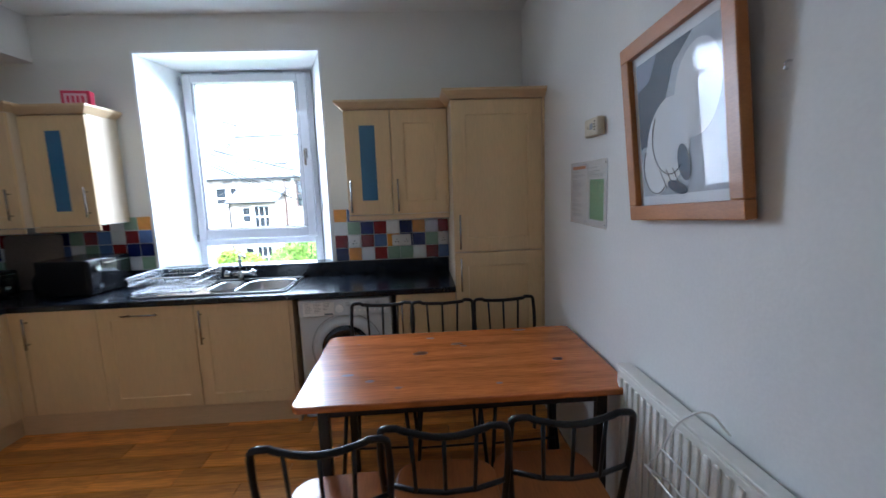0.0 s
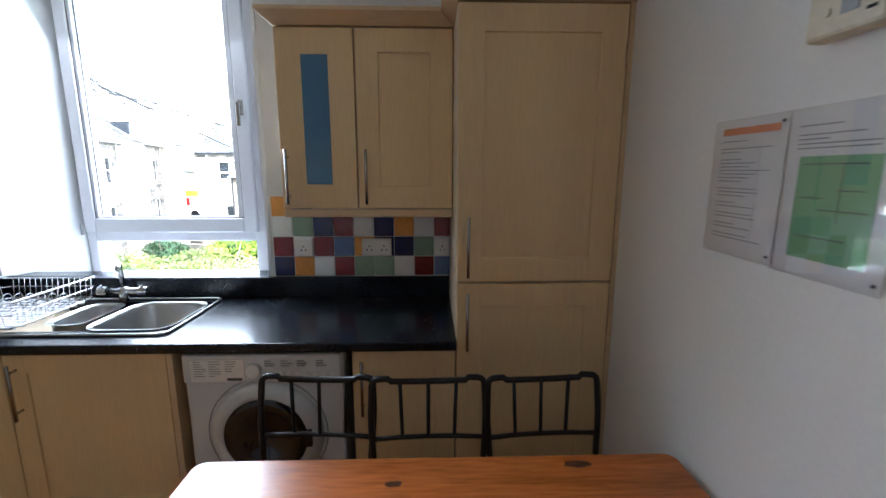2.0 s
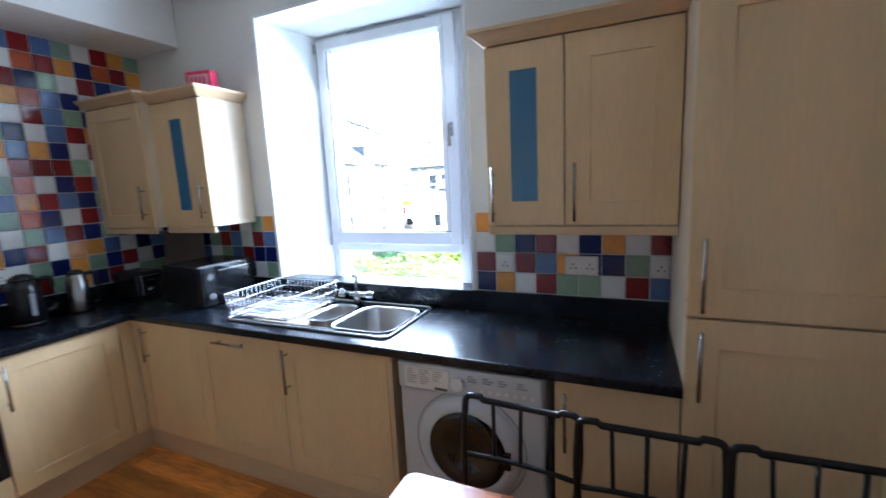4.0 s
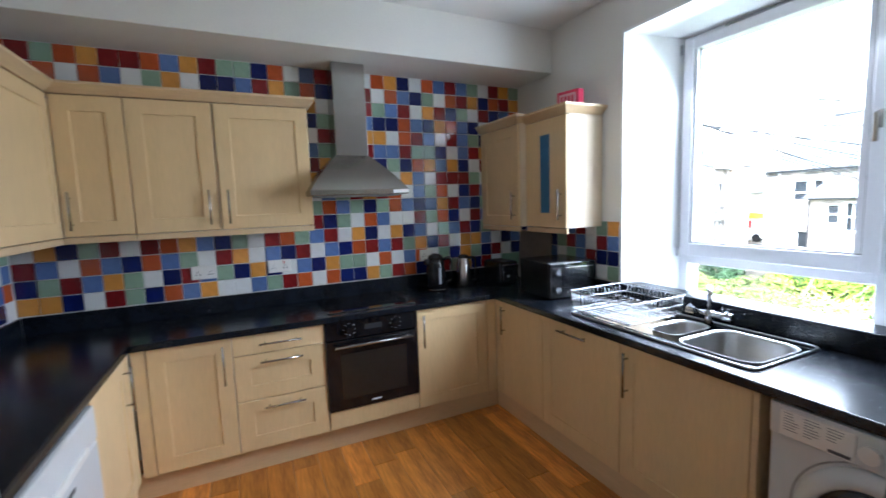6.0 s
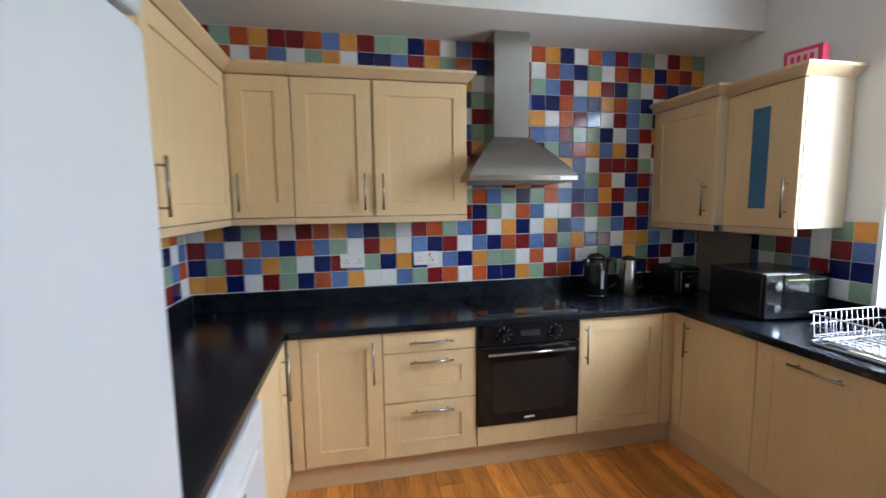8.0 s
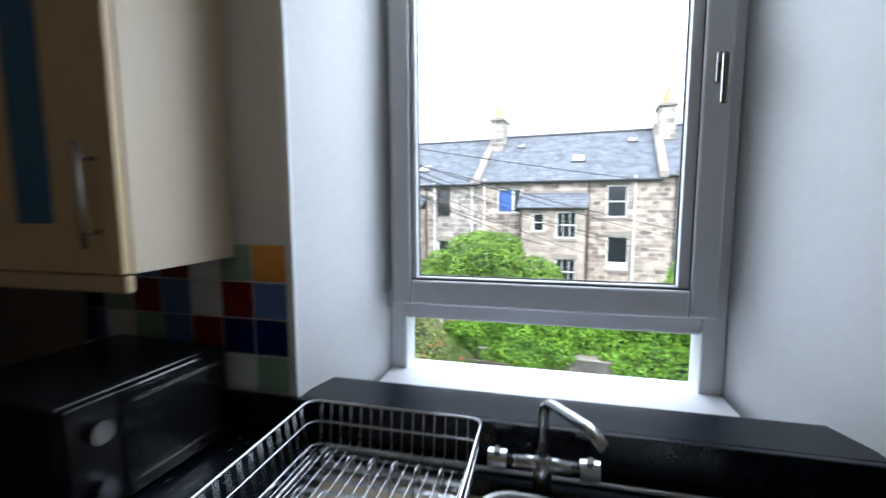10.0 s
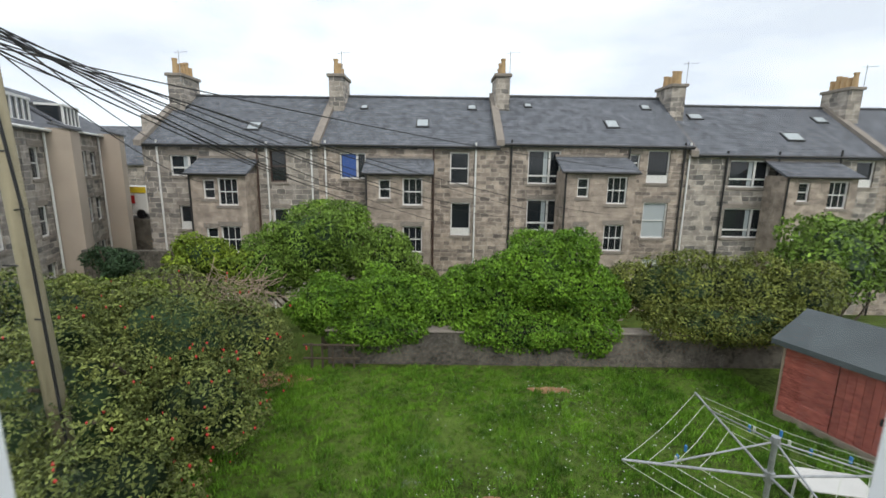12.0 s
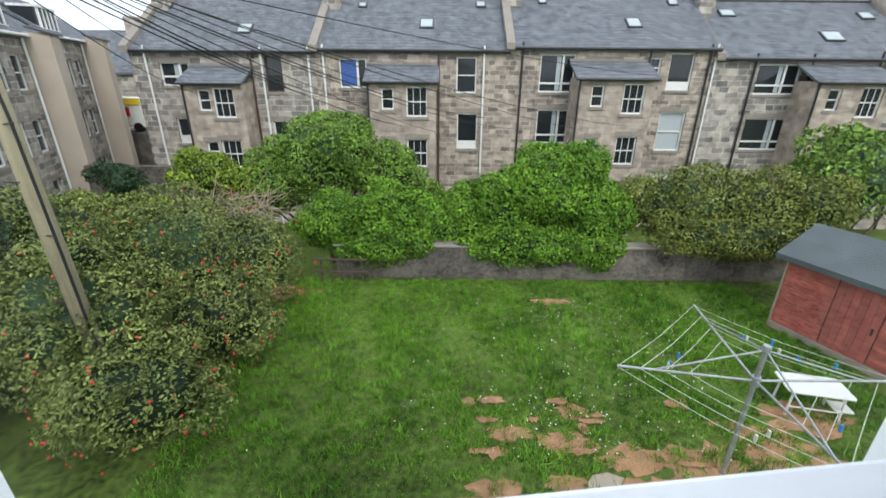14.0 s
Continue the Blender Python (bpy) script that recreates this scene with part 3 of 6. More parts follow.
for _ in range(900):
    north = rs.random() < 0.62
    x, y = (rs.uniform(-3.1, 0.1), rs.uniform(2.99, 3.53)) if north else (rs.uniform(-3.15, -2.68), rs.uniform(0.3, 3.0))
    if -2.0 < x < -0.97 and y > 3.0:
        continue
    s, a = rs.uniform(0.0016, 0.0052), rs.uniform(0, 3.14)
    vs = [bm.verts.new((x + s * f * math.cos(a + k), y + s * f * math.sin(a + k), WT + 0.0006)) for k, f in ((0, 1), (1.57, 0.5), (3.14, 1), (4.71, 0.5))]
    bm.faces.new(vs)
tagged(part("fleck", bm, M_GREY, wt, "pale flecks in the laminate"), kind="stuff")

# upper units
wl = "maple-effect shaker wall cabinet with steel bar handles"
GW = "wall cabinets"
UN = face_frame(0, 3.257, 0)
u = unit("wall_cabinet", UN, -0.575, 0.129, 1.345, 2.055, 0.306, "maple-effect wall cabinet with one blue-glazed door and one shaker door", "cabinet", GW)
shaker(UN, -0.575, -0.265, 1.345, 2.05, u, ((-0.545, 0, 1.365), (-0.545, 0, 1.585)), pane=0.17, rail=0.085)
shaker(UN, -0.262, 0.128, 1.345, 2.05, u, ((-0.225, 0, 1.365), (-0.225, 0, 1.585)), rail=0.085)
cornice(UN, -0.575, 0.128, 2.055, u, right=False, lip=0.05)
light_rail(UN, -0.575, 0.128, 1.343, u)
u = unit("wall_cabinet", UN, -2.66, -2.237, 1.345, 2.075, 0.306, "maple-effect wall cabinet with a narrow blue-glazed door", "cabinet", GW)
shaker(UN, -2.66, -2.237, 1.345, 2.07, u, ((-2.285, 0, 1.40), (-2.285, 0, 1.60)), pane=0.115, rail=0.105)
cornice(UN, -2.66, -2.237, 2.075, u, left=False, lip=0.05)
light_rail(UN, -2.66, -2.237, 1.343, u)
UL = face_frame(0, 3.19, 0)
u = unit("wall_cabinet", UL, -3.188, -2.664, 1.345, 2.085, 0.373, wl, "cabinet", GW)
shaker(UL, -3.188, -2.664, 1.345, 2.08, u, ((-2.715, 0, 1.40), (-2.715, 0, 1.60)))
cornice(UL, -3.188, -2.664, 2.085, u, left=False, right=True, lip=0.045)
light_rail(UL, -3.188, -2.664, 1.343, u)
UW = face_frame(-2.95, 0, 90)
u = unit("wall_cabinet", UW, 0.52, 0.832, 1.425, 2.165, 0.239, wl, "cabinet", GW)
shaker(UW, 0.52, 0.832, 1.425, 2.16, u, ((0.56, 0, 1.46), (0.56, 0, 1.66)))
cornice(UW, 0.50, 0.8325, 2.165, u, d=0.239, left=False, right=False)
light_rail(UW, 0.50, 0.832, 1.423, u)
u = unit("wall_cabinet", UW, 0.834, 1.79, 1.425, 2.165, 0.239, "double maple-effect shaker wall cabinet beside the extractor hood", "cabinet", GW)
shaker(UW, 0.834, 1.25, 1.425, 2.16, u, ((1.205, 0, 1.46), (1.205, 0, 1.66)))
shaker(UW, 1.262, 1.79, 1.425, 2.16, u, ((1.305, 0, 1.46), (1.305, 0, 1.66)))
cornice(UW, 0.834, 1.79, 2.165, u, d=0.239, left=False)
light_rail(UW, 0.834, 1.79, 1.423, u)
US = face_frame(0, 0.52, 180)
for x0, x1, z0, g in ((2.06, 2.948, 1.425, 2.105), (1.40, 2.056, 1.425, 1.45), (0.76, 1.396, 1.93, None)):
    u = unit("wall_cabinet", US, x0, x1, z0, 2.165, 0.318, wl, "cabinet", GW)
    shaker(US, x0, x1, z0, 2.16, u, ((g, 0, 1.46), (g, 0, 1.66)) if g else None)
    cornice(US, x0, x1 if x1 < 2.9 else 2.925, 2.165, u, d=0.318, left=x0 < 1, right=False)
    light_rail(US, x0, x1, z0 - 0.002, u)

# washing machine
wm = thing("washing_machine", (-0.6, 3.25, 0), "white front-loading washing machine with a dark round door", "washing machine")
wx0, wx1, wy = -0.895, -0.300, 2.985
part("cabinet_body", B(((wx0, wy, 0.02), (wx1, 3.53, 0.832)), bevel=0.012), M_WHITE, wm)
part("control_fascia", B(((wx0 + 0.004, wy - 0.016, 0.715), (wx1 - 0.004, wy + 0.01, 0.828)), bevel=0.008), M_WHITE, wm)
part("detergent_drawer", B(((wx0 + 0.035, wy - 0.020, 0.722), (wx0 + 0.235, wy - 0.012, 0.812)), bevel=0.004), M_PLASTIC, wm)
cx, cz = -0.595, 0.50
bm = bmesh.new()
rp = [(0.215, 0.0), (0.210, -0.020), (0.165, -0.040), (0.155, -0.030)]
rings = [[bm.verts.new((cx + r * math.cos(k * math.tau / 40), wy + y, cz + r * math.sin(k * math.tau / 40))) for k in range(40)] for r, y in rp]
for a, b in zip(rings, rings[1:]):
    for k in range(40):
        bm.faces.new((a[k], a[(k + 1) % 40], b[(k + 1) % 40], b[k]))
bmesh.ops.recalc_face_normals(bm, faces=bm.faces)
wd = part("door", bm, M_WHITE, wm, smooth=True)
bm = bmesh.new()
rp = [(0.158, -0.034), (0.13, -0.046), (0.09, -0.030), (0.04, -0.016), (0.002, -0.012)]
rings = [[bm.verts.new((cx + r * math.cos(k * math.tau / 40), wy + y, cz + r * math.sin(k * math.tau / 40))) for k in range(40)] for r, y in rp]
for a, b in zip(rings, rings[1:]):
    for k in range(40):
        bm.faces.new((a[k], a[(k + 1) % 40], b[(k + 1) % 40], b[k]))
bm.faces.new(rings[-1])
bmesh.ops.recalc_face_normals(bm, faces=bm.faces)
part("door_glass", bm, M_BLACKGLASS, wd, "dark domed door glass", smooth=True)
part("door_ring", tube([(cx + 0.228 * math.cos(k * math.tau / 48), wy - 0.001, cz + 0.228 * math.sin(k * math.tau / 48)) for k in range(48)], 0.003, closed=True), M_GREY, wd)
part("door_catch", B(((cx + 0.15, wy - 0.05, cz - 0.035), (cx + 0.178, wy - 0.03, cz + 0.035)), bevel=0.006), M_BLACK, wd)
part("dial", C(((-0.625, wy - 0.016, 0.77), (-0.625, wy - 0.036, 0.77), 0.026), n=24), M_PLASTIC, wm)
for k in range(7):
    part("button", C(((-0.53 + k * 0.032, wy - 0.016, 0.752), (-0.53 + k * 0.032, wy - 0.022, 0.752), 0.007), n=12), M_PLASTIC, wm)
for col, n in ((0.05, 7), (0.105, 7), (0.165, 5), (0.31, 3), (0.37, 3), (0.43, 3), (0.50, 3)):
    for k in range(n):
        part("print_line", B(((wx0 + col, wy - 0.0212, 0.802 - k * 0.0095), (wx0 + col + rs.uniform(0.022, 0.045), wy - 0.0165, 0.8045 - k * 0.0095))), M_GREY, wm)
part("badge", B(((wx0 + 0.17, wy - 0.0215, 0.728), (wx0 + 0.225, wy - 0.019, 0.738))), M_INK, wm)
part("foot_panel", B(((wx0 + 0.01, wy - 0.003, 0.03), (wx1 - 0.01, wy + 0.01, 0.125)), bevel=0.004), M_WHITE, wm)
for x in (wx0 + 0.06, wx1 - 0.06):
    part("foot", C(((x, wy + 0.06, 0.0), (x, wy + 0.06, 0.03), 0.02)), M_BLACK, wm)

# undercounter appliance and fridge-freezer on the south side
dw = thing("dishwasher", (-1.76, 0.5, 0), "white undercounter appliance with a moulded top handle", "dishwasher")
part("cabinet_body", B(((-2.065, 0.25, 0.01), (-1.47, 0.765, 0.832)), bevel=0.008), M_WHITE, dw)
part("door", B(((-2.062, 0.767, 0.12), (-1.473, 0.805, 0.69)), bevel=0.008), M_WHITE, dw)
part("control_panel", B(((-2.062, 0.767, 0.695), (-1.473, 0.808, 0.828)), bevel=0.01), M_WHITE, dw)
part("door_grip", B(((-1.92, 0.806, 0.70), (-1.62, 0.820, 0.728)), bevel=0.005), M_PLASTIC, dw)
part("dial", C(((-1.53, 0.806, 0.765), (-1.53, 0.828, 0.765), 0.022), n=20), M_PLASTIC, dw)
part("badge", B(((-1.80, 0.8055, 0.64), (-1.74, 0.8075, 0.655))), M_INK, dw)

fr = thing("fridge_freezer", (-1.07, 0.5, 0), "tall white fridge-freezer with rounded door edges", "fridge")
part("cabinet_body", B(((-1.385, 0.22, 0.03), (-0.765, 0.725, 1.86)), bevel=0.01), M_WHITE, fr)
part("freezer_door", B(((-1.387, 0.740, 0.05), (-0.763, 0.815, 0.62)), bevel=0.022, seg=4), M_WHITE, fr)
part("fridge_door", B(((-1.387, 0.740, 0.632), (-0.763, 0.815, 1.80)), bevel=0.022, seg=4), M_WHITE, fr)
part("top_fascia", B(((-1.387, 0.740, 1.812), (-0.763, 0.812, 1.868)), bevel=0.012, seg=3), M_WHITE, fr)
part("door_seal", B(((-1.375, 0.726, 0.06), (-0.775, 0.739, 1.86))), M_SEAL, fr, "dark door gasket")
part("badge", B(((-0.90, 0.812, 1.838), (-0.85, 0.8135, 1.848))), M_RED, fr)
part("display", B(((-1.13, 0.812, 1.836), (-1.10, 0.8135, 1.846))), M_INK, fr)
for x in (-1.33, -0.82):
    part("foot", C(((x, 0.70, 0.0), (x, 0.70, 0.035), 0.02)), M_BLACK, fr)
hat = thing("black_bag", (-1.0, 0.62, 1.868), "small black fabric bag lying on the fridge", "bag")
bm = bmesh.new()
bmesh.ops.create_icosphere(bm, subdivisions=3, radius=1.0)
for v in bm.verts:
    k = 1 + 0.18 * noise.noise(v.co * 2.2)
    v.co = (-1.0 + v.co.x * 0.13 * k, 0.60 + v.co.y * 0.10 * k, 1.868 + max(0, (v.co.z * k + 0.75)) * 0.055)
part("fabric", bm, M_BLACK, hat, smooth=True)

# extractor hood
hood = thing("extractor_hood", (-3.0, 2.065, 1.61), "brushed steel chimney extractor hood with a flared canopy", "extractor hood")
bm = bmesh.new()
lo = [(-3.187, 1.755), (-2.755, 1.755), (-2.755, 2.375), (-3.187, 2.375)]
hi = [(-3.187, 1.965), (-2.985, 1.965), (-2.985, 2.185), (-3.187, 2.185)]
prev = None
steps = [(0.0, 1.642), (0.0, 1.642)] + [(i / 8, 1.642 + 0.235 * (i / 8) ** 0.85) for i in range(1, 9)]
for t, z in steps[1:]:
    ring = [bm.verts.new((a[0] * (1 - t) + b[0] * t, a[1] * (1 - t) + b[1] * t, z)) for a, b in zip(lo, hi)]
    if prev:
        for i in range(4):
            bm.faces.new((prev[i], prev[(i + 1) % 4], ring[(i + 1) % 4], ring[i]))
    prev = ring
part("canopy", bm, M_STEEL, hood)
part("rim", B(((-3.187, 1.750, 1.608), (-2.750, 2.380, 1.643)), bevel=0.003), M_STEEL, hood)
part("filter", B(((-3.12, 1.80, 1.600), (-2.80, 2.33, 1.607))), M_GREY, hood)
part("control_strip", B(((-2.7495, 2.27, 1.615), (-2.747, 2.375, 1.636))), M_PLASTIC, hood)
part("chimney", B(((-3.187, 1.967, 1.872), (-2.987, 2.183, 2.478)), bevel=0.003), M_STEEL, hood)

# hob
hob = thing("ceramic_hob", (-2.93, 2.065, WT), "black glass ceramic hob set in the worktop", "hob")
part("hob_glass", B(((-3.16, 1.80, WT + 0.001), (-2.72, 2.375, WT + 0.008)), bevel=0.002), M_BLACKGLASS, hob)
for k in range(4):
    part("knob", C(((-3.08 + 0.085 * k, 2.34, WT + 0.008), (-3.08 + 0.085 * k, 2.34, WT + 0.028), 0.017), n=16), M_BLACK, hob)
part("trim_edge", B(((-2.7195, 1.80, WT + 0.001), (-2.7165, 2.375, WT + 0.0085))), M_STEEL, hob)

# sink with bowls sunk through the worktop
sk = thing("kitchen_sink", (-1.47, 3.29, 0.70), "stainless one-and-a-half bowl inset sink with a drainer", "sink")
sx0, sx1, sy0, sy1 = -1.97, -0.985, 3.045, 3.515


def bowl(x0, x1, y0, y1, depth, r):
    bm = bmesh.new()
    prev = None
    for ins, dz in ((-0.012, 0.0062), (0.0, 0.004), (0.004, -0.01), (0.012, -depth * 0.8), (0.05, -depth)):
        ring = [bm.verts.new((x, y, WT + dz)) for x, y in rounded(x0 + ins, y0 + ins, x1 - ins, y1 - ins, max(r - ins * 0.5, 0.02))]
        if prev:
            for i in range(len(ring)):
                j = (i + 1) % len(ring)
                bm.faces.new((prev[i], prev[j], ring[j], ring[i]))
        prev = ring
    bm.faces.new(prev)
    return bm


part("bowl", bowl(-1.345, -1.02, 3.105, 3.455, 0.16, 0.07), M_SINK, sk, smooth=True)
part("half_bowl", bowl(-1.555, -1.395, 3.165, 3.44, 0.11, 0.06), M_SINK, sk, smooth=True)
deck = holed(sx0, sx1, sy0, sy1, [(-1.357, -1.008, 3.093, 3.467), (-1.567, -1.383, 3.153, 3.452)], 0.004, Matrix.Translation((0, 0, WT + 0.0065)) @ Matrix.Rotation(radians(-90), 4, "X") @ Matrix.Scale(-1, 4, (0, 0, 1)))
part("deck", deck, M_SINK, sk)
part("rim", tube([(x, y, WT + 0.006) for x, y in rounded(sx0, sy0, sx1, sy1, 0.035)], 0.006, closed=True), M_SINK, sk, smooth=True)
for k in range(9):
    y = 3.10 + k * 0.042
    part("drainer_rib", B(((-1.93, y, WT + 0.006), (-1.60, y + 0.012, WT + 0.0095)), bevel=0.001), M_SINK, sk)
for x, y, z in ((-1.18, 3.28, WT - 0.159), (-1.475, 3.30, WT - 0.109)):
    part("waste", C(((x, y, z), (x, y, z + 0.004), 0.035), n=20), M_CHROME, sk)
tap = thing("mixer_tap", (-1.44, 3.485, WT + 0.008), "chrome two-handle kitchen mixer tap", "tap")
part("tap_body", C(((-1.44, 3.485, WT + 0.006), (-1.44, 3.485, WT + 0.075), 0.02), ((-1.52, 3.485, WT + 0.055), (-1.36, 3.485, WT + 0.055), 0.015), n=16), M_CHROME, tap, smooth=True)
part("spout", tube(arc([(-1.44, 3.485, WT + 0.07), (-1.44, 3.482, WT + 0.20), (-1.36, 3.36, WT + 0.21), (-1.34, 3.33, WT + 0.195)], 0.04), 0.011, 10), M_CHROME, tap, smooth=True)
for x in (-1.535, -1.345):
    part("tap_handle", C(((x - 0.02, 3.485, WT + 0.055), (x + 0.02, 3.485, WT + 0.055), 0.022), ((x, 3.485, WT + 0.055), (x, 3.47, WT + 0.085), 0.007), n=14), M_CHROME, tap)

# wire dish rack on the drainer
rack = thing("dish_rack", (-1.78, 3.28, WT + 0.01), "chrome wire dish rack standing on the sink drainer", "dish rack")
rx0, rx1, ry0, ry1, rz0, rz1 = -1.99, -1.585, 3.075, 3.50, WT + 0.022, WT + 0.125
part("top_rim", tube([(x, y, rz1) for x, y in rounded(rx0 - 0.012, ry0 - 0.012, rx1 + 0.012, ry1 + 0.012, 0.03)], 0.0035, closed=True), M_CHROME, rack, smooth=True)
part("base_rim", tube([(x, y, rz0) for x, y in rounded(rx0, ry0, rx1, ry1, 0.03)], 0.003, closed=True), M_CHROME, rack, smooth=True)
part("mid_rim", tube([(x, y, rz1 - 0.05) for x, y in rounded(rx0 - 0.008, ry0 - 0.008, rx1 + 0.008, ry1 + 0.008, 0.03)], 0.0025, closed=True), M_CHROME, rack, smooth=True)
for k in range(15):
    x = rx0 + 0.02 + k * (rx1 - rx0 - 0.04) / 14
    part("wire", tube(arc([(x, ry0 - 0.012, rz1), (x, ry0, rz0), (x, ry1, rz0), (x, ry1 + 0.012, rz1)], 0.012, 3), 0.0014, 5), M_CHROME, rack, smooth=True)
for k in range(13):
    y = ry0 + 0.03 + k * (ry1 - ry0 - 0.06) / 12
    part("wire", tube(arc([(rx0 - 0.012, y, rz1), (rx0, y, rz0 - 0.003), (rx1, y, rz0 - 0.003), (rx1 + 0.012, y, rz1)], 0.012, 3), 0.0014, 5), M_CHROME, rack, smooth=True)
for k in range(7):
    x = rx0 + 0.05 + k * 0.05
    for y in (3.24, 3.36):
        part("plate_prong", tube(arc([(x, y, rz0), (x, y + 0.01, rz0 + 0.05), (x, y + 0.045, rz0 + 0.05), (x, y + 0.055, rz0)], 0.015, 3), 0.0022, 5), M_CHROME, rack, smooth=True)
for x, y in ((rx0 + 0.03, ry0 + 0.03), (rx1 - 0.03, ry0 + 0.03), (rx0 + 0.03, ry1 - 0.03), (rx1 - 0.03, ry1 - 0.03)):
    part("foot", C(((x, y, WT + 0.0095), (x, y, rz0), 0.006)), M_BLACK, rack)

# small appliances in the corner
mw = thing("microwave", (-2.42, 3.36, WT), "black microwave oven with a silver-edged glass door", "microwave")
MM = Matrix.Translation((-2.44, 3.34, WT)) @ Matrix.Rotation(radians(86), 4, "Z") @ Matrix.Diagonal((-0.80, 1.12, 0.93, 1))
part("case", B(((-0.23, -0.15, 0.012), (0.23, 0.16, 0.265)), bevel=0.008), M_BLACK, mw, M=MM)
md = part("door", B(((-0.225, -0.172, 0.015), (0.105, -0.151, 0.262)), bevel=0.005), M_BLACKGLASS, mw, M=MM)
part("door_window", B(((-0.18, -0.1745, 0.055), (0.07, -0.1725, 0.225))), mat("microwave_window", (0.012, 0.013, 0.015), 0.08), md, M=MM)
for z in (0.048, 0.225):
    part("trim_edge", B(((-0.19, -0.176, z), (0.08, -0.1735, z + 0.0065))), M_STEEL, md, M=MM)
part("control_panel", B(((0.108, -0.170, 0.015), (0.227, -0.151, 0.262)), bevel=0.005), M_BLACK, mw, M=MM)
for z in (0.20, 0.075):
    part("knob", C(((0.167, -0.170, z), (0.167, -0.192, z), 0.024), n=20), M_CHROME, mw, M=MM)
for x in (-0.19, 0.19):
    for y in (-0.11, 0.12):
        part("foot", C(((x, y, 0), (x, y, 0.014), 0.014)), M_BLACK, mw, M=MM)


def turned(name, rings, x, y, z, material, parent, label="", n=24):
    bm = bmesh.new()
    prev = None
    for r, h in rings:
        ring = [bm.verts.new((x + r * math.cos(k * math.tau / n), y + r * math.sin(k * math.tau / n), z + h)) for k in range(n)]
        if prev:
            for k in range(n):
                bm.faces.new((prev[k], prev[(k + 1) % n], ring[(k + 1) % n], ring[k]))
        else:
            bm.faces.new(ring[::-1])
        prev = ring
    bm.faces.new(prev)
    return part(name, bm, material, parent, label, smooth=True)


kt = thing("kettle", (-3.02, 2.69, WT), "black cordless electric kettle on its base", "kettle")
turned("power_base", [(0.08, 0.0), (0.082, 0.012), (0.072, 0.02)], -3.02, 2.69, WT, M_BLACK, kt)
turned("jug", [(0.070, 0.021), (0.078, 0.03), (0.076, 0.10), (0.068, 0.17), (0.060, 0.205)], -3.02, 2.69, WT, M_BLACK, kt)
turned("lid", [(0.058, 0.206), (0.056, 0.220), (0.03, 0.232), (0.012, 0.236)], -3.02, 2.69, WT, M_BLACK, kt)
part("handle", tube(arc([(-2.99, 2.745, WT + 0.20), (-2.975, 2.80, WT + 0.21), (-2.975, 2.80, WT + 0.06), (-2.99, 2.755, WT + 0.05)], 0.03), 0.011, 8), M_BLACK, kt, smooth=True)
part("spout", B(((-3.045, 2.60, WT + 0.165), (-2.995, 2.64, WT + 0.205)), bevel=0.012), M_BLACK, kt)
part("water_gauge", B(((-2.946, 2.68, WT + 0.05), (-2.940, 2.70, WT + 0.15)), bevel=0.002), M_GREY, kt)
kt.matrix_basis = Matrix.Translation((-3.02, 2.67, WT)) @ Matrix.Diagonal((1, 1, 1.2, 1))
k2 = thing("steel_kettle", (-3.04, 2.93, WT), "small brushed steel kettle with a black handle", "kettle")
turned("jug", [(0.062, 0.0), (0.066, 0.012), (0.060, 0.10), (0.045, 0.19), (0.040, 0.20)], -3.04, 2.93, WT, M_STEEL, k2)
turned("lid", [(0.042, 0.201), (0.036, 0.215), (0.01, 0.222)], -3.04, 2.93, WT, M_BLACK, k2)
part("handle", tube(arc([(-3.02, 2.965, WT + 0.195), (-3.01, 3.02, WT + 0.20), (-3.01, 3.025, WT + 0.04), (-3.02, 2.985, WT + 0.03)], 0.03), 0.010, 8), M_BLACK, k2, smooth=True)
k2.matrix_basis = Matrix.Translation((-3.04, 2.92, WT)) @ Matrix.Diagonal((1, 1, 1.15, 1))
ts = thing("toaster", (-2.99, 3.25, WT), "black and chrome two-slice toaster", "toaster")
part("shell", B(((-3.13, 3.15, WT + 0.01), (-2.87, 3.33, WT + 0.185)), bevel=0.022, seg=4), M_BLACK, ts)
part("end_plate", B(((-2.871, 3.175, WT + 0.03), (-2.862, 3.305, WT + 0.165)), bevel=0.006), M_CHROME, ts)
part("lever", B(((-2.862, 3.225, WT + 0.12), (-2.838, 3.255, WT + 0.135)), bevel=0.003), M_BLACK, ts)
part("slot", B(((-3.08, 3.20, WT + 0.180), (-2.92, 3.225, WT + 0.1862)), ((-3.08, 3.26, WT + 0.180), (-2.92, 3.285, WT + 0.1862))), M_DARK, ts)
part("dial", C(((-2.863, 3.24, WT + 0.065), (-2.848, 3.24, WT + 0.065), 0.018), n=16), M_CHROME, ts)
for x in (-3.10, -2.90):
    for y in (3.18, 3.30):
        part("foot", C(((x, y, WT), (x, y, WT + 0.012), 0.01)), M_BLACK, ts)
pot = thing("glass_jug", (-2.77, 3.40, WT), "dark glass coffee jug behind the microwave", "jug")
turned("jug", [(0.06, 0), (0.07, 0.03), (0.068, 0.09), (0.045, 0.14), (0.05, 0.15)], -2.77, 3.40, WT, M_BLACKGLASS, pot)
tray = thing("chopping_board", (-2.9, 3.52, WT), "plain grey-brown board propped against the tiled corner", "board")
